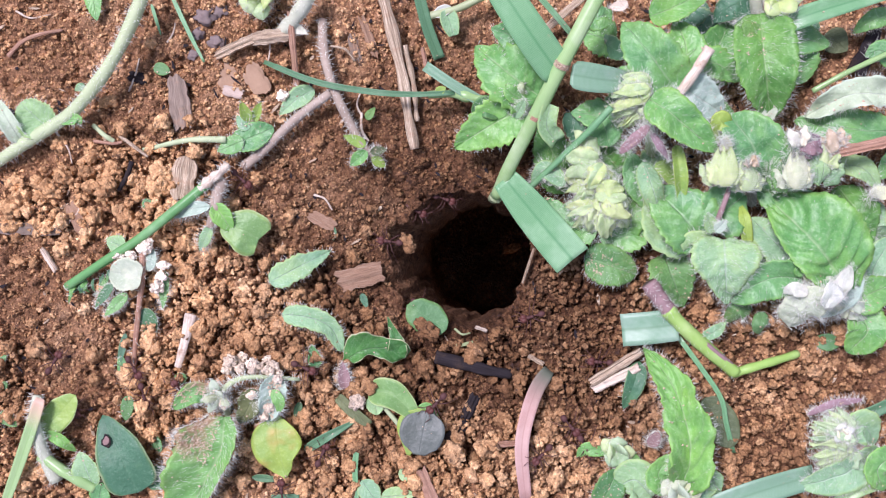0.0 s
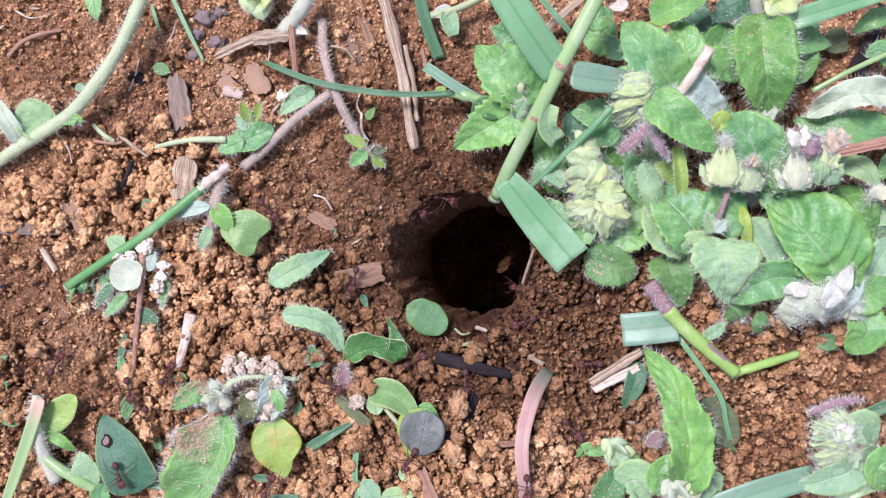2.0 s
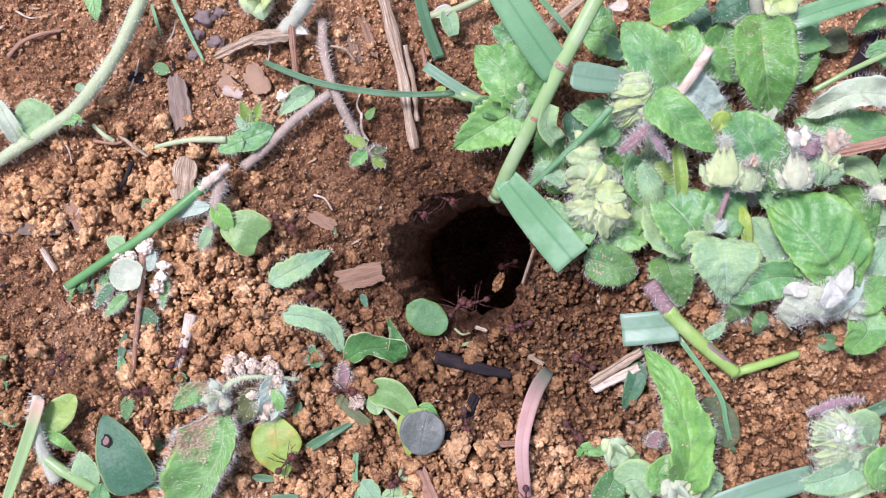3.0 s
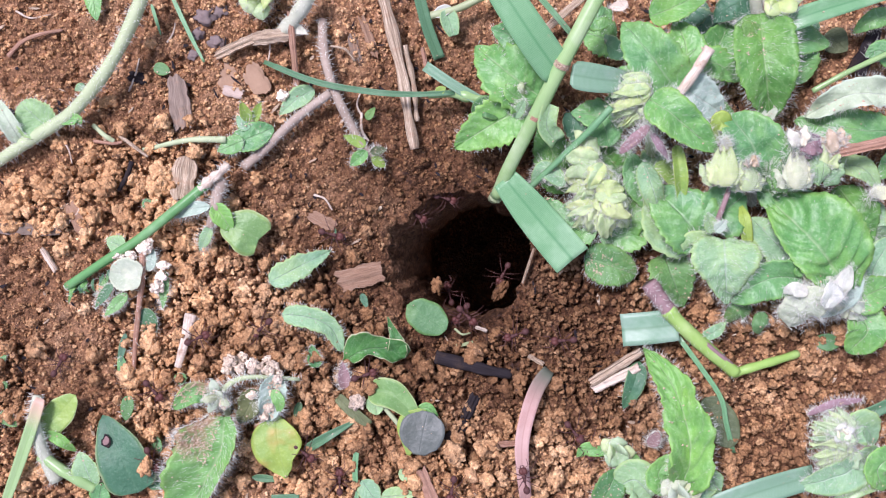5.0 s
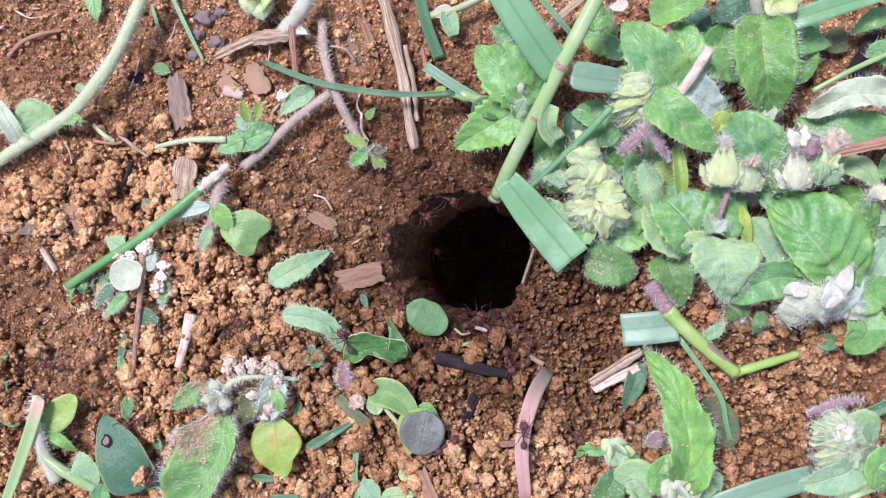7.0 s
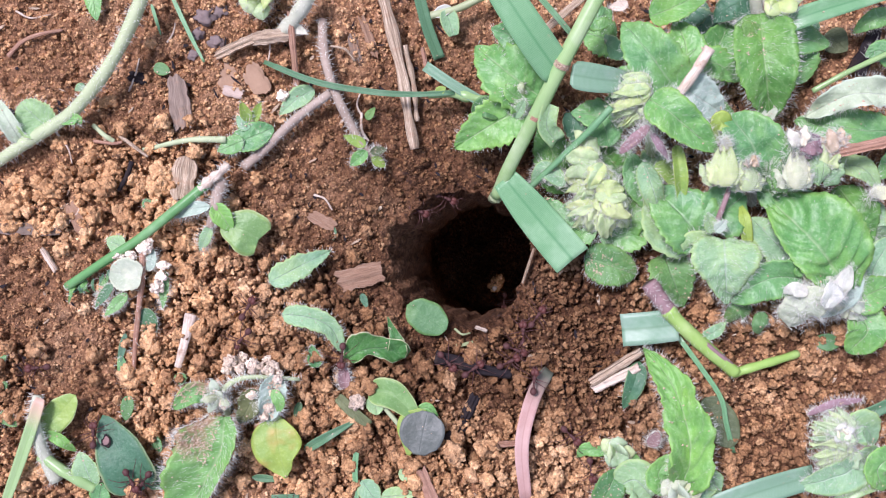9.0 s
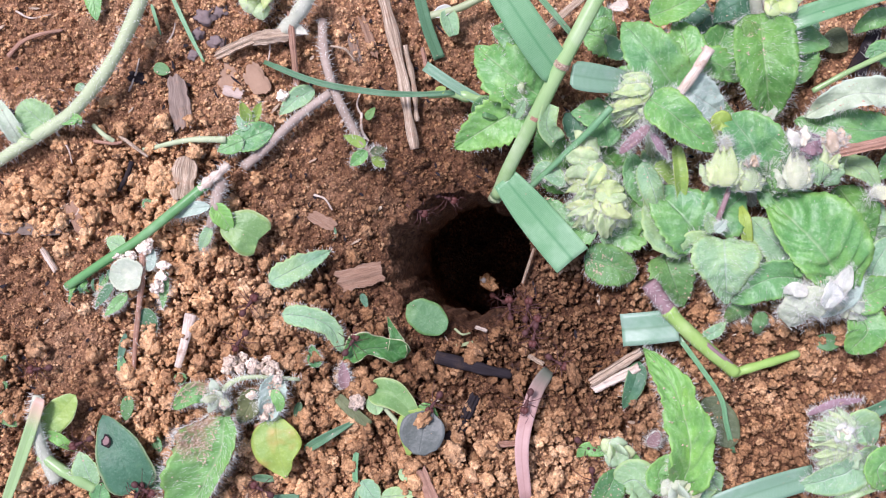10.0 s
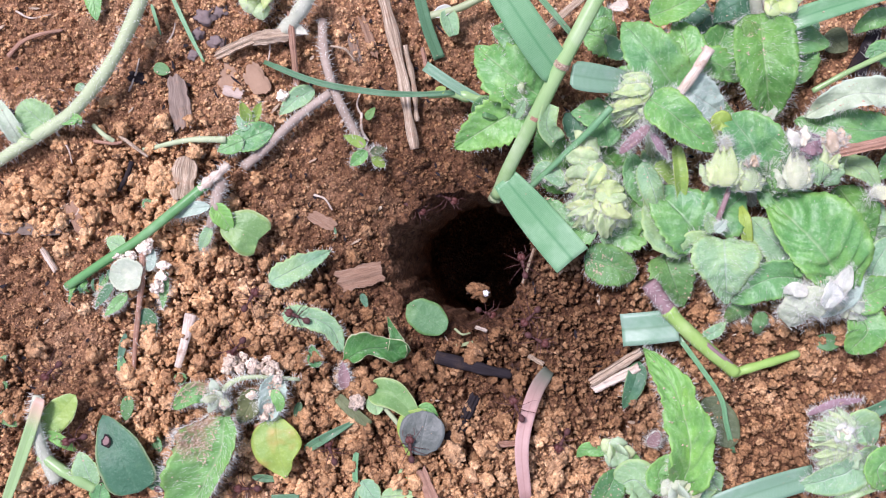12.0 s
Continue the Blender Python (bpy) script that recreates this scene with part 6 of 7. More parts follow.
    leaf("leaf", [(67.4, 16.9, 13.9), (71.0, 21.3, 16.0), (74.6, 24.4, 14.0)], 9.4, MINT, q, fold=0.2, hair=16)
    leaf("leaf", [(60.8, 25.4, 13.9), (58.5, 26.9, 15.9), (58.3, 22.0, 11.9)], 4.3, YELLOW, q, hair=16)
    for a, b, w, m in (((71.7, 11.6, 13.0), (69.8, 18.5, 13.0), 3.8, DUSTY), ((78.6, 13.3, 14.0), (79.9, 20.2, 15.0), 5.1, MINT),
                       ((80.6, 19.9, 15.0), (79.3, 24.9, 16.0), 3.3, SEED), ((82.4, 20.3, 14.0), (82.3, 24.0, 15.0), 2.8, SEED), ((77.8, 21.2, 17.0), (72.5, 21.6, 18.0), 3.1, PURPLE), ((73.3, 21.0, 19.0), (73.3, 25.0, 19.0), 2.8, WHITE_BRACT), ((63.6, 17.0, 16.9), (62.8, 19.2, 17.9), 1.8, SEED)):
        calyx(tuple(Vector(a) + Vector((0, 0, 4))), tuple(Vector(b) + Vector((0, 0, 5))), w, q, material=m, hair=90)
    for at, wide, high, m in (((58.2, 16.2, 21.0), 5.8, 6.6, BRACT), ((63.2, 14.5, 19.0), 4.4, 5.0, BRACT), ((72.9, 15.5, 21.0), 4.8, 6.4, TUFT), ((78.5, 18.4, 19.0), 4.6, 4.8, BRACT), ((70.1, 16.7, 17.0), 3.0, 5.0, DUSTY)):
        bud(at, wide, high, q, m)
        for side in (-0.45, 0.4):
            calyx((at[0] + side * wide * 0.6, at[1] - high * 0.45, at[2] - 1.0), (at[0] + side * wide * 1.1, at[1] + high * 0.35, at[2] - 0.4), wide * 0.55, q, material=m, hair=40)
    wool(q, [((59.2, 16.5, 20.0), 3.2), ((71.7, 19.9, 21.0), 3.0), ((74.6, 22.2, 21.0), 2.4), ((73.0, 15.4, 19.0), 2.6), ((57.8, 22.2, 21.0), 1.8), ((90.8, 11.5, 14.0), 2.2)], 130)
    leaf("bract", [(58.6, 19.4, 19.9), (58.4, 23.4, 20.9)], 2.8, WHITE_BRACT, q, hair=40)
    leaf("bract", [(72.9, 21.1, 21.0), (74.7, 24.0, 21.0)], 2.3, PURPLE, q, hair=50)
    leaf("leaf", [(67.7, 13.5, 11.0), (73.1, 11.6, 13.0), (81.1, 9.9, 11.0)], 8.9, LEAF, q, hair=10)
    leaf("leaf", [(85.1, 18.5, 10.0), (90.4, 17.1, 12.0), (94.9, 12.3, 10.0)], 5.1, MINT, q, hair=26)
    leaf("leaf", [(92.0, 12.5, 11.0), (97.7, 11.5, 12.0)], 3.1, TUFT, q, hair=60)
    leaf("leaf", [(95.3, 19.8, 9.0), (99.0, 17.3, 9.0)], 8.9, LEAF, q, hair=20)
    leaf("leaf", [(99.0, 2.6, 6.0), (93.8, -4.8, 8.1), (95.2, -9.8, 6.2)], 6.4, MINT, q, hair=30)
    r = thing("mint_leaf_weed", (58.2, 2.7, -0.1), "weed with pale blue-green hairy leaves", "weed")
    stem("stem", [(58.8, -3.7, 0.1), (57.2, 1.4, 8.9), (58.3, 5.0, 11.9)], 1.0, 0.9, STEM_PALE, r, hair=120)
    leaf("leaf", [(55.9, 1.1, 11.9), (51.3, 6.7, 13.7), (45.1, 13.6, 9.5)], 14.3, LEAF, r, shape=(0.75, 0.72), saw=0.12, fold=0.15, quilt=0.35, hair=16)
    leaf("leaf", [(54.6, 1.3, 9.8), (48.3, 5.0, 10.6), (45.2, 13.7, 7.5)], 11.5, MINT, r, fold=0.25, hair=20)
    leaf("leaf", [(59.5, 2.0, 14.5), (59.4, -3.4, 16.5), (60.8, -12.0, 12.0)], 14.8, MINT, r, fold=0.14, quilt=0.5, hair=46, hair_len=1.5, skin=0.5, notch=0.25, dirt=0,
         halves=((0.3, 0.82, 0.98, 0.9, 0.66, 0.4, 0.06), (0.3, 0.84, 1.0, 0.9, 0.6, 0.34, 0.06)))
    leaf("leaf", [(57.8, 1.9, 13.9), (52.8, 1.3, 14.8), (52.9, -0.1, 12.8)], 5.1, MINT, r, hair=20)
    leaf("leaf", [(56.3, 6.2, 12.8), (60.2, 8.5, 13.9), (65.3, 11.7, 10.9)], 12.2, LEAF, r, hair=16, saw=0.1)
    leaf("bud", [(57.0, 3.5, 15.9), (54.8, 7.4, 18.8)], 3.1, MINT, r, hair=40)
    leaf("bud", [(57.3, 3.7, 15.9), (58.9, 6.0, 18.9)], 2.6, PALE, r, hair=60)
    stem("stalk", [(60.3, 13.2, 16.9), (58.8, 9.0, 16.9), (57.2, 3.5, 14.9)], 0.6, 0.6, STEM_PURPLE, r, hair=40)
    leaf("leaf", [(65.5, -1.1, 12.1), (64.2, 6.1, 14.0), (63.8, 9.8, 11.9)], 2.8, YELLOW, r)
    leaf("leaf", [(48.9, -1.1, 4.7), (50.3, -6.1, 6.9), (53.6, -13.1, 3.4)], 10.2, DUSTY, r, dirt=12, saw=0.15, hair=16)


def right_lower():
    p = thing("purple_green_stem", (65.3, -27.5, 1.8), "broken weed stem, purple hairy end turning bright green", "weed")
    stem("stem", [(44.2, -7.4, 11.5), (46.8, -10.8, 10.8), (49.4, -13.9, 10.1)], 1.9, 1.7, STEM_PURPLE, p, hair=150, hair_len=1.7, label="purple hairy upper stem")
    stem("stem", [(48.5, -13.1, 10.5), (52.8, -17.6, 9.6), (58.6, -22.7, 8.3), (64.3, -27.2, 6.7)], 1.7, 1.4, FRESH, p, hair=25, node=0.15)
    stem("branch", [(64.0, -27.2, 6.7), (70.2, -25.3, 6.8), (78.6, -23.2, 4.5)], 1.1, 0.9, FRESH, p, label="thin green side branch")
    stem("strip", [(52.8, -17.0, 9.5), (58.6, -22.0, 9.2), (65.0, -26.9, 6.8)], 0.8, 0.6, STEM_PURPLE, p)
    leaf("leaf", [(56.3, -19.6, 7.9), (59.4, -17.7, 9.0), (61.8, -15.9, 8.0)], 2.8, MINT, p, hair=30)
    blade("cut_grass", [(39.1, -17.7, 7.5), (45.0, -17.1, 9.0), (50.8, -16.3, 9.4)], 7.1, BLADE_BLUE, fold=0.2, label="short cut piece of broad grass blade", category="grass")
    blade("grass", [(51.4, -19.2, 7.6), (56.4, -25.9, 7.3), (61.0, -32.7, 6.6), (62.5, -38.5, 5.4), (64.7, -45.5, 3.0)], 1.1, BLADE, fold=0.3, label="thin bent green grass stalk over soil", category="grass")
    q = thing("toothed_weed_shoot", (53.0, -52.1, 0.4), "weed shoot with long curved bright green toothed leaf", "weed")
    leaf("leaf", [(51.6, -52.8, 9.3), (52.7, -43.2, 13.8), (50.7, -34.0, 15.0), (47.7, -27.0, 13.6), (43.3, -21.6, 10.0)], 10.4, BRIGHT, q, saw=0.16, teeth=13, fold=0.45, quilt=1.3, wave=1.3, hair=34, hair_len=1.5, n=52, m=7, skin=0.1, dirt=5,
         halves=((0.3, 0.72, 0.95, 1.0, 0.9, 0.98, 0.78, 0.7, 0.6, 0.5, 0.3, 0.05), (0.3, 0.66, 0.92, 0.86, 1.0, 0.84, 0.6, 0.72, 0.56, 0.42, 0.28, 0.05)))
    leaf("leaf", [(50.2, -53.1, 7.3), (46.7, -48.9, 9.4), (50.3, -44.0, 9.7)], 6.4, BRIGHT, q, hair=18)
    stem("stem", [(53.7, -57.9, 0.2), (51.8, -52.8, 8.3)], 1.1, 1.0, STEM, q, hair=60)
    flower_head((50.8, -52.8, 9.3), 5.1, 8, q, material=TUFT, spread=1.4, hair=40)
    leaf("leaf", [(46.1, -54.5, 6.3), (42.0, -50.4, 8.4), (38.8, -52.3, 5.4)], 9.9, MINT, q, shape=(0.85, 0.5))
    leaf("leaf", [(34.6, -56.9, 4.3), (36.8, -52.0, 6.4), (38.9, -48.7, 4.5)], 7.1, DUSTY, q, dirt=12, hair=20)
    leaf("leaf", [(55.4, -55.8, 6.3), (58.8, -50.5, 7.6), (60.6, -54.8, 5.4)], 5.1, MINT, q, hair=20)
    leaf("bud", [(46.2, -44.1, 3.6), (47.4, -40.0, 5.7)], 3.1, STEM_PURPLE, q, hair=80, hair_len=1.6)
    r = thing("weed_seedling", (38.3, -45.7, 0.5), "tiny weed seedling with pale green leaves", "weed")
    flower_head((38.5, -45.1, 3.5), 4.6, 8, r, material=MINT_TUFT, spread=1.4, hair=14)
    leaf("leaf", [(37.0, -44.9, 4.5), (32.0, -44.3, 4.6), (29.8, -46.5, 2.7)], 3.3, BRIGHT, r)
    leaf("leaf", [(39.6, -44.9, 4.5), (44.8, -48.9, 3.4)], 3.1, BRIGHT, r, hair=14)
    leaf("fallen_leaf", [(43.6, -24.9, 4.2), (42.2, -29.8, 5.3), (40.2, -35.9, 2.4)], 4.8, DEEP, fold=0.3, hair=10, label="narrow dark green leaf on soil", category="leaf")
    chip("straw", (32.7, -29.8, 3.7), (43.6, -22.5, 6.1), 2.0, STRAW, label="split dry tan straw on soil", category="straw")
    chip("straw", (33.5, -31.4, 2.9), (43.2, -26.1, 5.2), 2.0, STRAW_PALE, label="split dry pale straw on soil", category="straw")
    leaf("fallen_leaf", [(57.7, -33.1, 4.4), (64.7, -43.8, 4.1)], 8.4, OLIVE, shape=(0.85, 0.5), label="dull olive round leaf under grass", category="leaf")
    blade("grass", [(59.1, -56.8, 7.3), (69.0, -52.8, 8.5), (81.1, -49.5, 7.6)], 5.9, BLADE_BLUE, fold=0.2, taper=0.15, label="broad blue-green grass blade on soil", category="grass")
    s = thing("hairy_flowering_weed", (89.9, -45.7, 0.5), "hairy weed with pale green tufted flower head", "weed")
    stem("stem", [(95.1, -49.6, 0.2), (89.3, -44.2, 8.6), (84.6, -40.3, 13.0)], 1.1, 1.1, STEM, s, hair=150)
    for a, b, w in (((87.0, -39.1, 12.9), (80.8, -35.6, 12.4), 2.6), ((87.0, -39.8, 13.9), (78.5, -37.5, 13.4), 2.8), ((86.7, -40.6, 14.9), (77.9, -40.6, 13.3), 2.8), ((87.1, -41.7, 13.8), (78.8, -44.2, 12.0), 3.1), ((87.7, -42.8, 12.7), (81.6, -48.1, 9.6), 3.1),
                    ((88.3, -43.1, 12.7), (85.7, -49.4, 8.5), 3.1), ((87.7, -39.5, 12.9), (84.2, -34.7, 11.3), 2.6), ((86.8, -40.4, 15.9), (80.7, -39.1, 16.2), 2.3), ((86.8, -41.1, 15.8), (81.4, -43.0, 15.0), 2.3)):
        calyx(a, b, w, s, material=MINT_TUFT, hair=70, side=0.5)
    flower_head((83.8, -38.7, 16.1), 2.8, 6, s, material=WHITE_BRACT, spread=1.3, hair=30)
    leaf("leaf", [(86.6, -40.1, 10.9), (90.9, -38.3, 10.7), (94.7, -43.1, 7.4)], 7.7, MINT, s, hair=20)
    leaf("leaf", [(95.1, -44.0, 9.4), (85.8, -48.5, 11.5), (78.0, -51.8, 7.5)], 8.2, MINT, s, shape=(0.7, 0.6), fold=0.25, hair=40, hair_len=1.6)
    leaf("leaf", [(98.0, -43.6, 11.3), (93.3, -47.1, 12.3), (95.8, -52.6, 9.2)], 7.7, BRIGHT, s, hair=16)
    leaf("bract", [(79.3, -36.2, 8.5), (84.4, -33.5, 10.3), (91.4, -32.8, 8.8)], 1.7, PURPLE, s, shape=(1.0, 0.4), hair=60, hair_len=1.5, cup=-0.3)
    blade("blade", [(87.1, -38.1, 8.0), (91.7, -36.1, 8.8), (98.8, -32.7, 9.4)], 2.8, BLADE_DARK, s, fold=0.4)
    blade("blade", [(85.7, -55.1, 8.2), (91.5, -52.0, 9.2), (98.9, -49.6, 9.2)], 2.6, CULM, s, fold=0.3)


SEED = leaf_material("seed_husk", (0.68, 0.60, 0.46), (0.46, 0.37, 0.26), (0.8, 0.7, 0.62), 0.8, veins=0)
MINT_TUFT = leaf_material("bract_feather", (0.54, 0.70, 0.42), (0.33, 0.52, 0.25), (0.66, 0.76, 0.58), 0.7, veins=0)
PALE_CLOD = soil_material("pale_soil", "object", 1.75, ((0.50, 0.42, 0.31), (0.65, 0.57, 0.46), (0.76, 0.71, 0.61)), speck=0.4)
for build in (left_stem, top_left_bits, top_flower, brown_stalk, left_rosette, top_straws, slanted_green_stem, fern, moss, middle_bits, bottom_left, grass_culm, centre_weed, flower_heads, low_leaves,
              upper_right, right_mass, right_lower):
    build()


# ---- leafcutter ants and the clods they carry ----
ANT = plain_material("ant_shell", (0.105, 0.045, 0.039), (0.055, 0.024, 0.023), 900, 0.65, 0.3, 0.4)
ANT_RED = plain_material("ant_head", (0.13, 0.046, 0.036), (0.07, 0.024, 0.022), 900, 0.55, 0.3, 0.4)
ANT_LEG = plain_material("ant_leg", (0.115, 0.05, 0.042), (0.065, 0.028, 0.026), 900, 0.5, 0.35, 0.1)


ANT_SIZE = 1.0


def ball_mesh(name, parts, material, level=2):
    """A smooth body out of one or more stretched balls: centre, radii (mm)."""
    verts, faces = [], []
    for c, r in parts:
        bm = bmesh.new()
        bmesh.ops.create_icosphere(bm, subdivisions=level, radius=1.0)
        k = len(verts)
        verts += [tuple((v.co[i] * r[i] + c[i]) * ANT_SIZE * MM for i in range(3)) for v in bm.verts]
        faces += [tuple(v.index + k for v in f.verts) for f in bm.faces]
        bm.free()
    return mesh(name, verts, faces, material)


def limb_mesh(name, pts, radii, material, sides=5):
    """A jointed limb: straight pieces between pts (mm), thin at the joints."""
    verts, faces = [], []
    for (a, b), r in zip(zip(pts, pts[1:]), radii):
        a, b = Vector(a) * ANT_SIZE * MM, Vector(b) * ANT_SIZE * MM
        t = (b - a).normalized()
        s = t.orthogonal().normalized()
        w = t.cross(s)
        k = len(verts)
        for u, q in ((0, 0.7), (0.25, 1.0), (0.8, 0.8), (1, 0.6)):
            for i in range(sides):
                g = 2 * math.pi * i / sides
                verts.append(a.lerp(b, u) + (s * math.cos(g) + w * math.sin(g)) * r * q * ANT_SIZE * MM)
        for j in range(3):
            for i in range(sides):
                n = (i + 1) % sides
                faces.append((k + j * sides + i, k + j * sides + n, k + (j + 1) * sides + n, k + (j + 1) * sides + i))
        faces += [tuple(range(k, k + sides))[::-1], tuple(range(k + 3 * sides, k + 4 * sides))]
    return mesh(name, verts, faces, material)


# the ant faces +x, its feet stand at z = 0; lengths in mm
HIPS = [(1.0, 0.45, 1.35), (0.4, 0.5, 1.3), (-0.2, 0.45, 1.35)]
LEGS = [[(0, 0, 0), (1.1, 1.3, 0.9), (2.0, 2.6, -0.7), (2.7, 3.3, -1.3)],
        [(0, 0, 0), (0.1, 1.6, 1.0), (-0.1, 3.1, -0.6), (-0.4, 4.0, -1.25)],
        [(0, 0, 0), (-1.1, 1.4, 1.0), (-2.4, 2.7, -0.5), (-3.4, 3.4, -1.3)]]


def ant_meshes():
    m = {}
    m["thorax"] = ball_mesh("thorax", [((0.75, 0, 1.6), (0.62, 0.5, 0.5)), ((0.0, 0, 1.55), (0.62, 0.4, 0.42)), ((-0.85, 0, 1.45), (0.28, 0.22, 0.28)), ((-1.3, 0, 1.5), (0.28, 0.28, 0.3)),
                                       ((0.8, 0.28, 2.05), (0.1, 0.08, 0.26)), ((0.8, -0.28, 2.05), (0.1, 0.08, 0.26)), ((-0.35, 0.2, 1.95), (0.09, 0.07, 0.22)), ((-0.35, -0.2, 1.95), (0.09, 0.07, 0.22))], ANT)
    m["head"] = ball_mesh("head", [((1.95, 0.36, 1.6), (0.75, 0.6, 0.55)), ((1.95, -0.36, 1.6), (0.75, 0.6, 0.55)), ((2.3, 0, 1.5), (0.55, 0.6, 0.45)), ((1.35, 0, 1.6), (0.25, 0.2, 0.2))], ANT_RED)
    m["gaster"] = ball_mesh("gaster", [((-2.25, 0, 1.65), (0.88, 0.74, 0.7)), ((-1.55, 0, 1.55), (0.25, 0.3, 0.28))], ANT, 3)
    for s, sgn in (("left", 1), ("right", -1)):
        m["mandible" + s] = limb_mesh("mandible", [(2.55, 0.4 * sgn, 1.4), (3.05, 0.38 * sgn, 1.35), (3.2, 0.05 * sgn, 1.3)], (0.16, 0.12), ANT_LEG)
        m["antenna" + s] = limb_mesh("antenna", [(2.5, 0.25 * sgn, 1.75), (3.2, 1.3 * sgn, 2.3), (4.6, 1.2 * sgn, 1.7)], (0.07, 0.08), ANT_LEG)
        for i, pts in enumerate(LEGS):
            m["leg%d%s" % (i, s)] = limb_mesh("leg", [(x, y * sgn, z) for x, y, z in pts], (0.12, 0.08, 0.045), ANT_LEG)
    return m


ANT_MESHES = ant_meshes()


def ant(label):
    """One ant with its parts; returns it and its six legs."""
    a = tagged(new("ant"), label, "ant", "leafcutter ants")
    a.empty_display_size = 0.002
    made = {}
    for key in ("thorax", "gaster", "head"):
        made[key] = new(key, ANT_MESHES[key])
        made[key].parent = a
    legs = []
    for s, sgn in (("left", 1), ("right", -1)):
        for key in ("mandible", "antenna"):
            o = new(key, ANT_MESHES[key + s])
            o.parent = made["head"]
        for i in range(3):
            o = new("leg", ANT_MESHES["leg%d%s" % (i, s)])
            o.parent = a
            x, y, z = HIPS[i]
            hip = Vector((x, y * sgn, z)) * ANT_SIZE * MM
            o.location = hip
            legs.append((o, hip, (i + (0 if sgn > 0 else 1)) % 2, sgn))
    return a, legs


def along(track, t):
    """The place (mm) on a timed track at t seconds, gliding between its rows."""
    ts = [r[0] for r in track]
    k = min(max(sum(1 for x in ts if x <= t) - 1, 0), len(track) - 2)
    p = [Vector(track[min(max(i, 0), len(track) - 1)][1]) for i in (k - 1, k, k + 1, k + 2)]
    w = [ts[min(max(i, 0), len(track) - 1)] for i in (k - 1, k, k + 1, k + 2)]
    u = min(max((t - w[1]) / (w[2] - w[1]), 0), 1)
    d = w[2] - w[1]
    m1 = (p[2] - p[0]) / max(w[2] - w[0], 0.01) * d
    m2 = (p[3] - p[1]) / max(w[3] - w[1], 0.01) * d
    lim = (p[2] - p[1]).length * 1.5
    for m in (m1, m2):
        if m.length > lim:
            m *= lim / max(m.length, 1e-6)
    return (2 * u ** 3 - 3 * u * u + 1) * p[1] + (u ** 3 - 2 * u * u + u) * m1 + (-2 * u ** 3 + 3 * u * u) * p[2] + (u ** 3 - u * u) * m2


def footing(p):
    """The ground under an ant, from the tops of the grains round it; in the burrow the track's own height."""
    if p.z < -9 or math.hypot(p.x - HOLE_X, p.y - HOLE_Y) < HOLE_R + 1.5:
        return p.z
    tops = [surface(p.x + dx, p.y + dy) for dx in (-2, -1, 0, 1, 2) for dy in (-2, -1, 0, 1, 2)]
    return max(sum(tops) / len(tops) + 0.6 + 2.8 * lumpiness(p.x, p.y) * fineness(p.x, p.y), p.z)


STEP = 0.2
TIMES = [round(i * STEP, 2) for i in range(61)]


def crawl(track, heading, pitch=0, ride=0.0):
    """Rows of poses for a crawling thing: it turns into the way that it goes. heading: degrees at the start."""
    spots = [along(track, t) for t in TIMES]
    rows, turn = [], heading
    heights = [footing(p) for p in spots]
    for i, t in enumerate(TIMES):
        go = spots[min(i + 2, 60)] - spots[max(i - 2, 0)]
        if math.hypot(go.x, go.y) > 1.2:
            want = math.degrees(math.atan2(go.y, go.x))
            d = (want - turn + 180) % 360 - 180
            turn += max(-38, min(38, d * 0.7))
        else:
            turn += 5 * math.sin(i * 1.7 + heading)
        z = sum(heights[max(i - 1, 0):i + 2]) / len(heights[max(i - 1, 0):i + 2])
        rows.append((t, pose(spots[i].x * MM, spots[i].y * MM, (z + ride) * MM, 0, pitch, turn)))
    return rows


def stride(legs, rows, phase):
    """Swings the legs in two sets of three, in step with the way gone."""
    gone = [0.0]
    for (t0, a), (t1, b) in zip(rows, rows[1:]):
        gone.append(gone[-1] + min((b.translation - a.translation).length / MM, 2.2))
    for o, hip, group, sgn in legs:
        keys = []
        for (t, m), g in zip(rows, gone):
            swing = 17 * math.sin(g * 1.05 + phase + math.pi * group) * sgn
            lift = 9 * max(0.0, math.cos(g * 1.05 + phase + math.pi * group)) * sgn
            keys.append((t, pose(*hip, lift, 0, swing)))
        walk(o, keys)


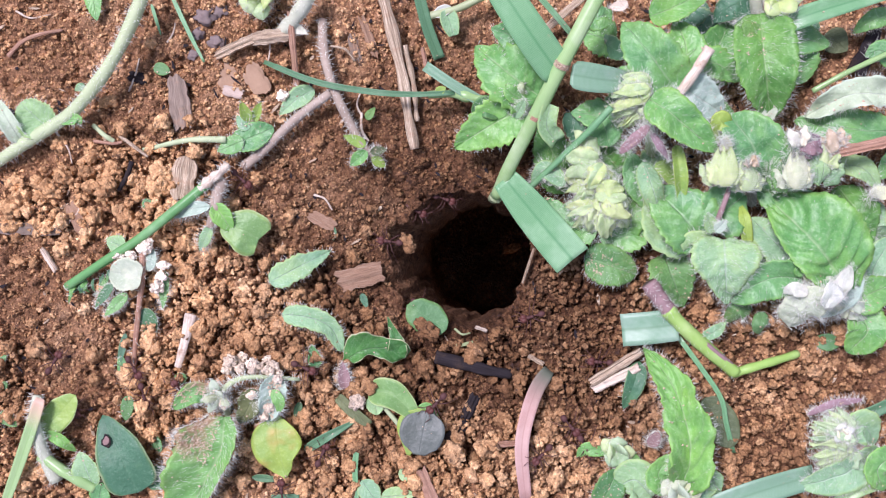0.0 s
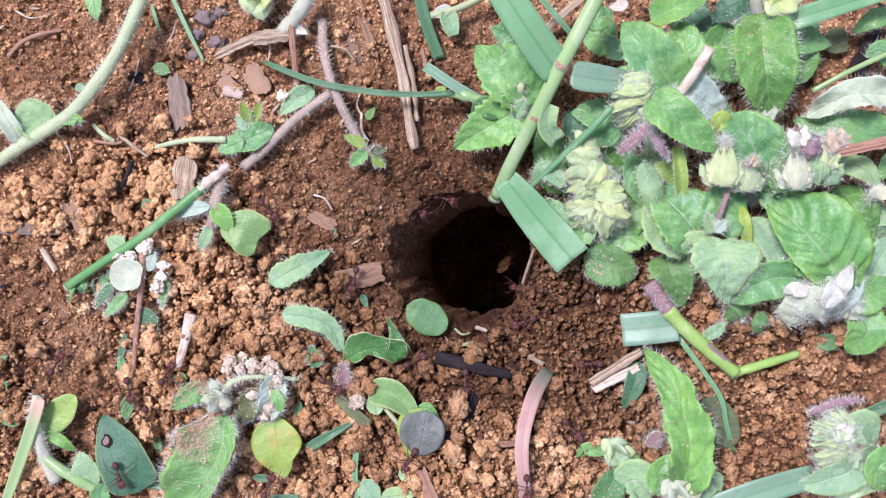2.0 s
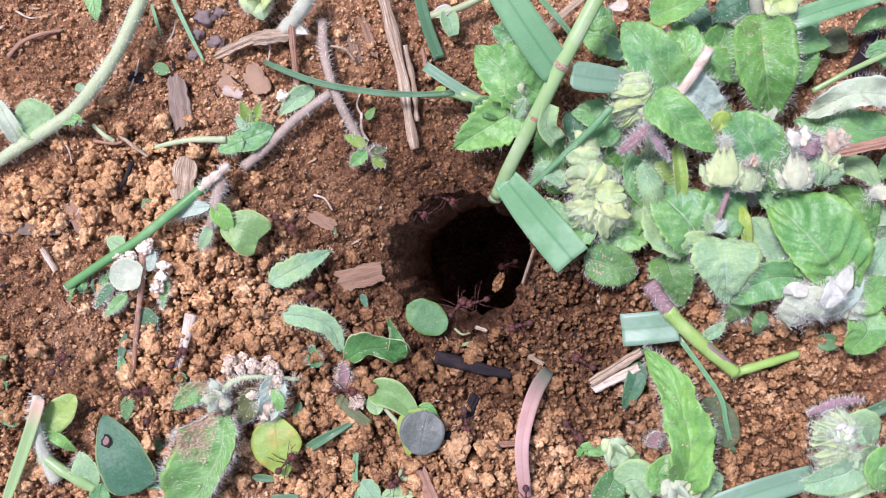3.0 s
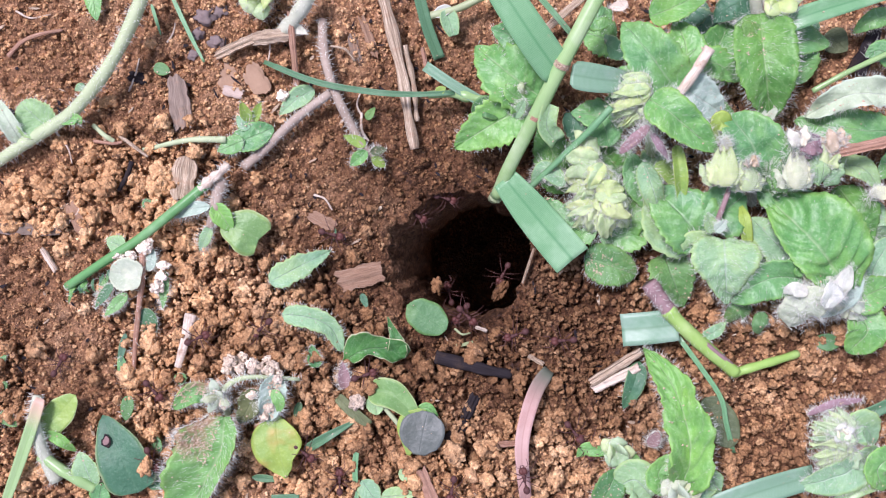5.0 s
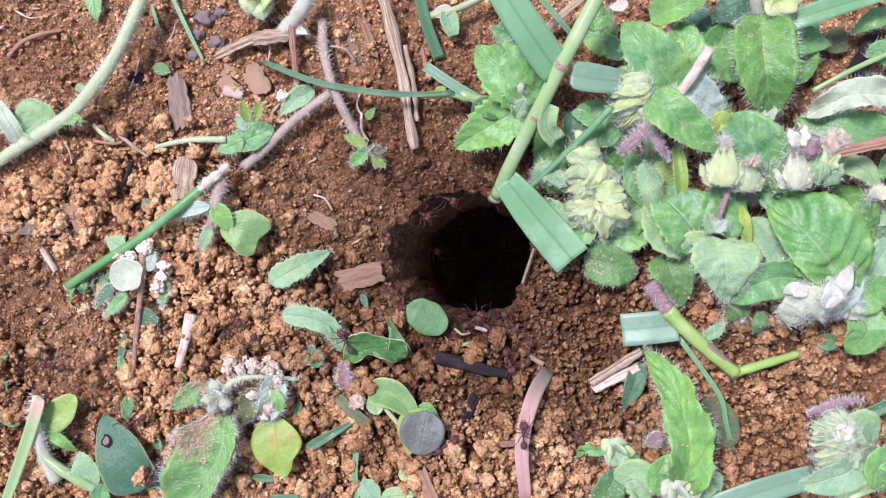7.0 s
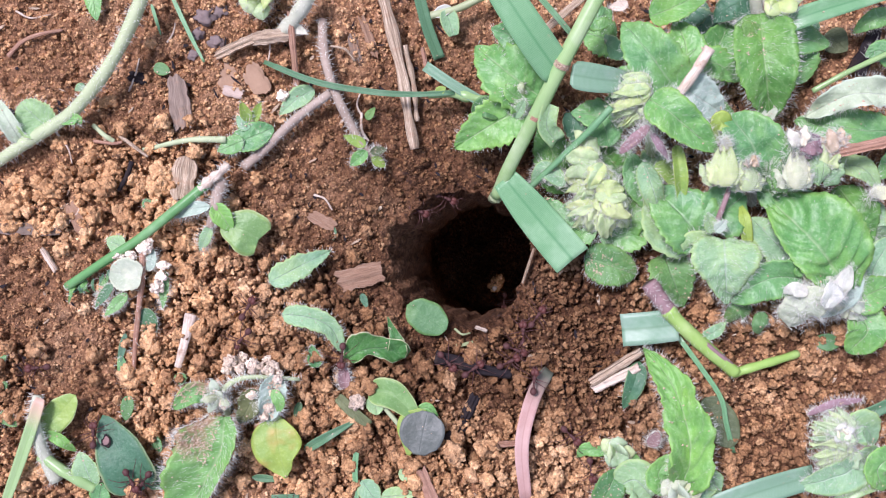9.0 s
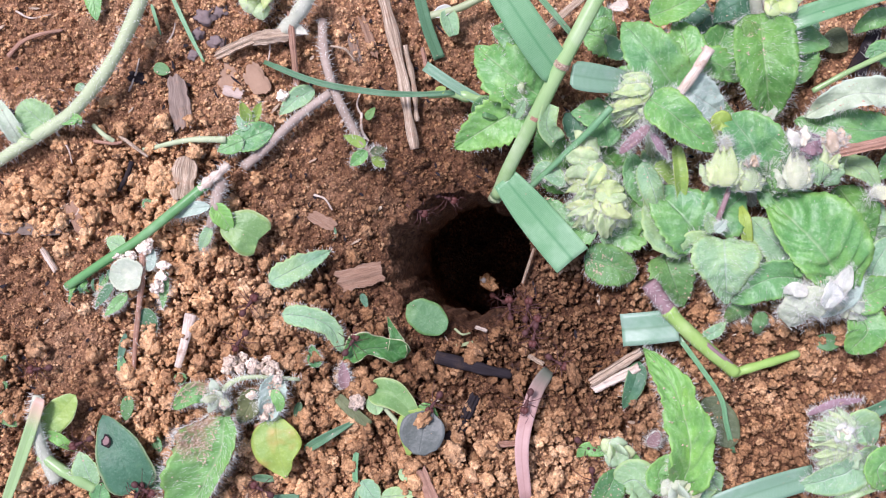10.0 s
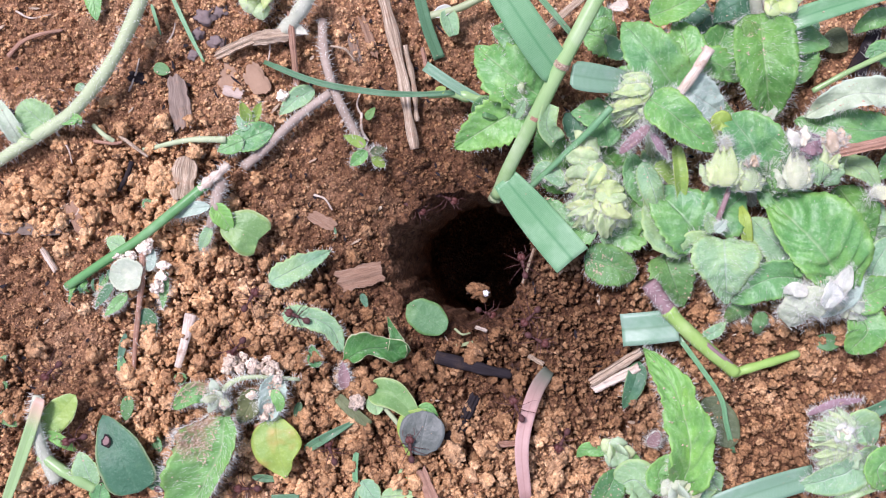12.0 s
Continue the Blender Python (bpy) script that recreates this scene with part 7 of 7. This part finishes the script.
# tracks: seconds and place in mm, from the clip's start to its end
TRACKS = [
    ("dark red leafcutter ant hauling a soil clod away from the burrow", [(0, (-5.4, -13.9, -4.0)), (0.5, (-1.6, -19.5, -3.5)), (1.0, (-0.5, -22.4, -2.2)), (1.5, (4.0, -24.8, -1.5)), (2.0, (5.0, -29.9, 0.4)), (2.5, (3.5, -33.1, 1.5)), (3.0, (5.0, -38.0, 2.8)), (5, (2.0, -52.9, 3.5)), (7, (1.4, -61.7, 2.5)), (12, (2.0, -62.4, 2.4))], -60, 0),
    ("dark red leafcutter ant dragging a clod up the burrow wall", [(0, (24.2, 3.7, -84.0)), (1, (23.2, 3.2, -80.0)), (1.5, (22.5, 4.3, -76.0)), (2, (21.0, 0.1, -74.0)), (2.5, (19.0, -4.0, -70.0)), (3, (18.3, -4.3, -62.0)), (5.0, (14.6, -6.0, -18.5)), (5.5, (14.2, -8.6, -11.5)), (6.0, (13.6, -10.3, -5.5)), (6.5, (12.5, -13.9, -4.4)), (7.0, (15.3, -16.7, -3.4)), (9.0, (16.4, -22.7, -1.1)), (9.5, (18.7, -21.9, -1.0)), (10.0, (25.6, -25.3, 0.6)), (10.5, (26.4, -27.2, 1.0)), (11.0, (28.9, -31.8, 1.7)), (11.5, (29.8, -36.3, 2.2)), (12.0, (26.5, -42.5, 2.7))], -70, 0),
    ("dark red leafcutter ant lifting a clod out of the burrow depth", [(0, (32.2, -4.6, -62.0)), (7.0, (32.2, -6.3, -62.0)), (8.2, (18.9, -12.4, -90.0)), (9, (18.9, -15.5, -90.0)), (9.5, (18.4, -15.7, -86.0)), (10, (16.6, -14.8, -73.0)), (10.5, (14.2, -12.9, -50.0)), (10.9, (11.4, -12.4, -22.0)), (11.2, (8.4, -14.2, -15.0)), (11.6, (8.3, -14.7, -13.0)), (12, (9.6, -14.8, -11.5))], 120, 25),
    ("dark red leafcutter ant carrying a clod over the burrow rim", [(0, (-15.1, -6.3, -62.0)), (3.2, (-15.1, -7.9, -62.0)), (4.2, (2.4, -12.5, -40.3)), (5.0, (1.6, -11.3, -30.3)), (5.5, (-0.8, -5.7, -23.4)), (6.0, (-4.3, -2.8, -15.4)), (6.5, (-7.7, -4.9, -10.2)), (7.0, (-9.1, -11.6, -4.9)), (8.0, (-5.6, -22.9, -1.1)), (9.0, (1.0, -25.4, -0.1)), (9.5, (1.0, -29.7, 1.5)), (10.0, (-2.0, -33.9, 4.9)), (10.5, (-5.2, -38.9, 7.2)), (10.8, (-7.7, -46.0, 6.9)), (11.0, (-8.5, -47.7, 5.8)), (11.3, (-8.2, -46.2, 5.9)), (11.7, (-7.2, -44.5, 6.9)), (12, (-7.1, -43.6, 6.8))], 150, 0),
    ("dark red leafcutter ant walking over soil crumbs", [(0, (-12.2, 1.7, -4.4)), (0.5, (-16.0, 2.2, -2.6)), (1.0, (-21.7, 0.4, -0.6)), (1.5, (-23.7, -3.7, 0.2)), (2.0, (-19.9, -6.9, 0.5)), (2.5, (-26.5, -9.0, 1.8)), (3.2, (-31.8, -11.8, 4.4)), (5, (-39.7, -17.3, 6.2)), (7, (-42.7, -21.0, 6.5)), (9, (-44.0, -19.7, 6.4)), (12, (-45.2, -21.6, 6.4))], 180, 0),
    ("dark red leafcutter ant pulling a clod across a leaf", [(0, (-66.0, -32.5, 4.0)), (3, (-64.9, -40.2, 4.2)), (5, (-63.7, -46.1, 6.0)), (6, (-62.4, -47.2, 7.0)), (7.2, (-63.4, -48.9, 7.0)), (9, (-65.7, -51.1, 6.0)), (10.5, (-68.0, -55.6, 4.0)), (12, (-69.7, -58.6, 2.5))], -80, 0),
    ("dark red leafcutter ant crawling over a withered leaf", [(0, (-1.5, -33.9, 4.9)), (0.5, (-4.2, -36.5, 6.7)), (1.0, (-4.0, -41.6, 7.6)), (1.5, (-6.1, -44.5, 6.9)), (2.0, (-7.3, -46.2, 5.9)), (3.0, (-9.9, -50.5, 4.6)), (4.0, (-18.1, -53.8, 4.0)), (5.0, (-22.8, -51.3, 4.0)), (5.5, (-19.3, -49.7, 4.3)), (6.0, (-13.3, -48.9, 4.6)), (6.5, (-7.0, -46.7, 5.9)), (7.0, (0.8, -43.1, 4.8)), (8.2, (3.9, -31.5, 2.0)), (9.0, (6.8, -26.8, 1.3)), (9.5, (14.2, -23.6, -1.2)), (10, (20.0, -17.2, -1.8)), (11, (21.1, -13.4, -2.3)), (12, (19.8, -15.3, -2.3))], -120, 0),
    ("dark red leafcutter ant climbing on a dry pink blade", [(0, (21.7, -45.1, 5.1)), (0.5, (18.1, -48.9, 7.3)), (1.5, (17.8, -53.4, 7.0)), (2.0, (18.3, -52.1, 7.1)), (3.0, (18.1, -54.4, 6.9)), (5.0, (17.7, -50.1, 8.2)), (5.5, (17.4, -49.9, 8.2)), (6.5, (18.0, -44.2, 8.2)), (7.0, (17.5, -40.4, 7.9)), (8.8, (20.1, -29.3, 4.8)), (9.5, (19.2, -30.8, 5.1)), (10.2, (18.1, -34.6, 6.8)), (11.0, (17.7, -40.0, 7.8)), (11.5, (17.2, -37.6, 7.4)), (12.0, (16.2, -35.0, 5.9))], -130, 0),
    ("dark red leafcutter ant standing among soil crumbs", [(0, (28.3, -39.3, 2.4)), (3, (28.8, -40.3, 2.5)), (6.5, (29.2, -40.9, 2.6)), (9, (28.5, -41.5, 2.6)), (10.5, (33.6, -45.3, 2.6)), (12, (38.6, -51.7, 2.4))], -50, 0),
    ("dark red leafcutter ant standing among soil crumbs", [(0, (31.7, -44.0, 2.6)), (6.5, (31.8, -44.3, 2.6)), (9, (32.9, -49.1, 2.6)), (12, (33.6, -55.5, 2.3))], -60, 0),
    ("red-headed leafcutter ant guarding the burrow rim", [(0, (-6.7, 9.1, -9.0)), (2.0, (-6.5, 9.4, -9.0)), (5.0, (-6.6, 8.1, -10.0)), (7.0, (-5.6, 8.6, -10.0)), (9.0, (-6.1, 9.1, -9.0)), (12, (-6.9, 9.7, -9.0))], -30, 20),
    ("red-headed leafcutter ant guarding the burrow rim", [(0, (0.0, 11.8, -10.0)), (12, (0.5, 12.1, -10.0))], -15, 15),
    ("dark red leafcutter ant running back to the burrow", [(0, (-26.6, -45.2, 4.3)), (0.5, (-24.9, -41.2, 4.5)), (1.0, (-21.4, -33.8, 5.4)), (1.5, (-18.1, -28.5, 3.7)), (2.0, (-6.2, -24.9, 0.7)), (2.5, (0.5, -17.3, -3.2)), (3.0, (3.1, -13.6, -6.3)), (5.0, (5.5, -15.3, -5.3)), (6.0, (7.6, -17.1, -5.4)), (7.0, (7.0, -16.3, -5.4)), (7.8, (6.4, -12.4, -22.4)), (8.6, (-3.6, -5.9, -46.3)), (9.4, (-15.1, -3.0, -62.0)), (12, (-15.1, -1.4, -62.0))], 60, 0),
    ("dark red leafcutter ant searching among leaves and crumbs", [(0, (-30.4, -26.0, 5.8)), (3, (-21.7, -31.0, 5.4)), (5.0, (-17.3, -27.8, 3.5)), (5.5, (-15.1, -27.8, 3.1)), (6.0, (-16.2, -26.3, 3.1)), (6.5, (-19.9, -23.4, 4.6)), (7.0, (-21.3, -20.3, 5.6)), (9.0, (-22.2, -23.6, 5.2)), (9.5, (-22.1, -24.8, 5.3)), (10, (-20.2, -20.8, 5.4)), (10.5, (-24.2, -17.2, 7.9)), (11, (-27.3, -16.1, 8.5)), (11.5, (-29.5, -15.7, 7.8)), (12, (-31.7, -14.7, 7.0))], 0, 0),
    ("dark red leafcutter ant walking toward the burrow", [(0, (-44.7, 15.5, 2.5)), (3, (-35.4, 5.8, 1.5)), (5.0, (-25.0, 3.3, 0.1)), (5.5, (-19.5, 1.7, -1.3)), (6.0, (-12.2, 2.1, -4.4)), (6.3, (-8.2, 1.5, -10.4)), (6.6, (-4.5, 0.1, -22.4)), (7.0, (-3.5, 0.1, -36.4)), (7.8, (-6.7, 0.2, -46.4)), (8.6, (-15.1, 0.2, -62.0)), (12, (-15.1, 1.8, -62.0))], -30, 0),
    ("dark red leafcutter ant beside the burrow", [(0, (35.0, -25.2, 1.5)), (3.0, (31.5, -25.3, 1.2)), (5.0, (27.0, -20.5, 0.2)), (5.5, (24.0, -22.8, 0.1)), (6.0, (17.9, -26.8, 1.1)), (6.5, (18.9, -24.4, -0.3)), (7.0, (19.3, -23.1, -0.6)), (9, (18.1, -19.1, -1.8)), (10.5, (19.5, -10.9, -3.5)), (12, (18.3, -3.8, -4.5))], 180, 0),
    ("dark red leafcutter ant beside the burrow", [(0, (20.1, -15.3, -2.3)), (3, (17.5, -17.3, -2.5)), (5, (16.5, -19.4, -2.1)), (6, (16.3, -17.3, -2.9)), (7, (14.8, -25.3, 0.4)), (9, (21.3, -15.3, -1.9)), (10.5, (20.0, -21.6, -0.8)), (12, (21.2, -20.4, -0.8))], 200, 0),
    ("dark red leafcutter ant on a smooth green leaf", [(0, (-82.7, -35.0, 2.0)), (0.5, (-79.9, -38.3, 3.0)), (1.0, (-75.8, -41.5, 7.0)), (1.5, (-72.5, -45.7, 8.2)), (2.0, (-70.6, -49.3, 7.5)), (2.5, (-70.0, -55.6, 4.0)), (3.2, (-70.2, -59.2, 2.5)), (6.5, (-73.1, -58.6, 2.5)), (7.6, (-81.4, -58.6, 2.2)), (8.2, (-80.0, -47.8, 2.6)), (9.0, (-76.3, -40.5, 7.0)), (9.5, (-78.6, -42.1, 5.0)), (10.5, (-80.5, -42.9, 4.0)), (12, (-81.3, -42.0, 4.0))], -60, 0),
    ("dark red leafcutter ant on a yellow leaf", [(0, (-35.6, -53.6, 4.0)), (1.5, (-38.8, -53.5, 4.4)), (2.5, (-36.8, -49.6, 7.2)), (3.0, (-34.3, -46.7, 7.0)), (5.0, (-30.5, -44.8, 5.0)), (5.6, (-28.1, -49.0, 4.4)), (7, (-26.8, -56.6, 4.0)), (9, (-33.2, -57.3, 3.6)), (10, (-40.1, -53.2, 3.4)), (12, (-43.3, -53.0, 3.2))], 90, 0),
    ("dark red leafcutter ant walking over soil crumbs", [(0, (-18.1, -60.2, 3.4)), (10.6, (-18.1, -60.2, 3.4)), (11.0, (-19.6, -57.0, 3.6)), (11.5, (-21.6, -53.3, 3.9)), (12, (-24.7, -44.7, 4.3))], 100, 0),
    ("dark red leafcutter ant walking over soil crumbs", [(0, (-57.9, -31.2, 4.4)), (1.0, (-61.2, -28.9, 4.2)), (2.5, (-60.2, -26.4, 4.5)), (3.2, (-57.7, -23.0, 4.9)), (5.0, (-53.6, -19.5, 6.4)), (6.5, (-47.8, -18.5, 6.0)), (8, (-44.1, -14.8, 5.7)), (9, (-42.9, -13.0, 5.4)), (12, (-42.3, -11.1, 5.0))], 90, 0),
    ("dark red leafcutter ant in a dark soil hollow", [(0, (-86.5, -25.2, 2.1)), (6, (-85.5, -25.8, 2.1)), (9, (-90.3, -26.4, 2.0)), (12, (-87.1, -27.1, 2.0))], 60, 0),
    ("dark red leafcutter ant walking beside a green leaf", [(0, (-68.3, -26.3, 3.7)), (2, (-69.4, -31.3, 3.5)), (5.0, (-63.9, -31.3, 3.8)), (6.5, (-66.2, -37.0, 3.4)), (8, (-71.7, -40.7, 7.1)), (9, (-67.9, -50.6, 7.0)), (12, (-61.0, -54.0, 3.0))], -60, 0),
    ("dark red leafcutter ant walking down the burrow wall", [(0, (28.2, -9.5, -62.0)), (1.6, (25.6, -9.9, -50.0)), (2.4, (16.0, -10.6, -46.0)), (3.0, (8.2, -12.6, -12.4)), (5.0, (4.1, -14.9, -6.3)), (6, (6.7, -16.2, -6.4)), (7.0, (9.9, -17.5, -5.4)), (9, (14.8, -25.3, 0.4)), (9.8, (15.7, -15.4, -3.8)), (10.4, (14.8, -11.0, -12.0)), (11, (20.0, -6.0, -35.0)), (12, (30.0, -4.0, -62.0))], -90, 0),
]

# clods in the ants' jaws: track, size in mm, white mould on it or not
LOADS = [
    ("crumbly orange soil clod held by an ant", [(0, (-3.6, -18.5, -1.6)), (0.5, (1.0, -23.5, 0.1)), (1.0, (2.3, -26.5, 1.3)), (1.5, (5.6, -29.2, 2.2)), (2.0, (3.5, -34.8, 4.0)), (2.5, (6.1, -37.7, 4.7)), (3.0, (3.9, -43.5, 5.7)), (5, (1.4, -58.0, 4.9)), (7, (0.8, -66.9, 4.1)), (12, (0.8, -66.9, 4.1))], 3.2, False),
    ("crumbly orange soil clod held by an ant", [(0, (20.7, 0.2, -82.0)), (1, (19.9, 0.1, -77.0)), (1.5, (19.1, 0.9, -73.0)), (2, (17.8, -4.7, -71.0)), (2.5, (15.0, -8.9, -66.0)), (3, (15.5, -9.4, -58.0)), (5.0, (13.7, -10.1, -14.5)), (5.5, (12.2, -12.9, -4.4)), (6.0, (10.3, -14.1, -3.4)), (6.5, (14.9, -17.8, -1.1)), (7.0, (12.8, -20.6, -0.5)), (9.0, (21.2, -24.8, 2.0)), (9.5, (23.8, -22.3, 1.9)), (10.0, (29.2, -28.1, 3.3)), (10.5, (26.9, -31.5, 3.6)), (11.0, (29.1, -35.7, 4.1)), (11.5, (30.8, -40.6, 4.5)), (12.0, (25.2, -47.6, 4.9))], 2.5, False),
    ("brown soil clod with white mould held by an ant", [(0, (30.6, -3.0, -62.0)), (7.0, (30.6, -4.6, -62.0)), (8.2, (17.4, -8.5, -88.0)), (9, (16.3, -10.3, -86.0)), (9.5, (15.7, -10.7, -82.0)), (10, (13.4, -9.7, -69.0)), (10.5, (11.8, -7.8, -46.0)), (10.9, (9.3, -7.8, -18.0)), (11.2, (6.4, -9.7, -11.0)), (11.6, (6.4, -9.9, -9.0)), (12, (8.2, -10.0, -7.5))], 2.9, True),
    ("crumbly orange soil clod held by an ant", [(0, (-15.1, -3.8, -62.0)), (3.2, (-15.1, -5.5, -62.0)), (4.2, (0.1, -10.7, -32.3)), (5.0, (-1.4, -9.3, -22.3)), (5.5, (-4.6, -3.9, -15.3)), (6.0, (-8.2, -3.2, -9.3)), (6.5, (-10.0, -8.6, -2.0)), (7.0, (-10.0, -15.5, -0.6)), (8.0, (-4.9, -25.8, 1.8)), (9.0, (1.5, -29.1, 3.2)), (9.5, (-0.8, -33.0, 4.6)), (10.0, (-4.2, -37.1, 7.8)), (10.5, (-8.4, -42.4, 8.7)), (11.0, (-8.9, -50.2, 6.7)), (11.5, (-9.8, -51.0, 5.6)), (12, (-9.8, -51.0, 5.6))], 2.0, False),
    ("crumbly orange soil clod held by an ant", [(0, (-8.1, 1.4, -4.4)), (0.5, (-18.3, 2.7, 0.3)), (1.0, (-24.5, 0.1, 2.1)), (1.5, (-24.4, -6.8, 2.9)), (2.0, (-23.2, -7.4, 2.7)), (2.5, (-29.9, -9.9, 4.7)), (3.2, (-35.3, -12.9, 6.1)), (5, (-42.5, -19.0, 7.4)), (7, (-45.0, -23.4, 7.4)), (9, (-46.3, -22.1, 7.3)), (12, (-47.5, -24.6, 7.1))], 2.1, False),
    ("crumbly orange soil clod held by an ant", [(0, (-66.3, -35.0, 5.6)), (3, (-64.8, -42.7, 6.4)), (5, (-64.8, -47.6, 8.4)), (6, (-65.4, -47.4, 8.6)), (7.2, (-66.1, -50.1, 8.4)), (9, (-67.9, -52.6, 7.0)), (10.5, (-69.7, -57.3, 4.0)), (12, (-71.2, -59.8, 2.5))], 2.1, False),
]
MOULD = plain_material("mould", (0.8, 0.8, 0.78), (0.6, 0.6, 0.56), 900, 0.9, 0.2, 0.6)


def motions():
    for i, (label, track, heading, pitch) in enumerate(TRACKS):
        a, legs = ant(label)
        rows = crawl(track, heading, pitch)
        walk(a, rows)
        stride(legs, rows, i * 1.3)
    for i, (label, track, size, mould) in enumerate(LOADS):
        v, f = lump(500 + i, 4)
        v = v * np.array([1.3, 0.95, 1.0])
        o = tagged(new("carried_clod", mesh("carried_clod", v * size * MM, f, CLOD)), label, "clod", "carried clods")
        walk(o, crawl(track, 20 * i, 0, 0.4))
        if mould:
            v, f = lump(520, 3)
            w = new("mould", mesh("mould", (v * 1.2 + np.array([1.7, 0.4, 1.2])) * MM, f, MOULD))
            w.parent = o
            tagged(w, "white fluffy mould")


motions()
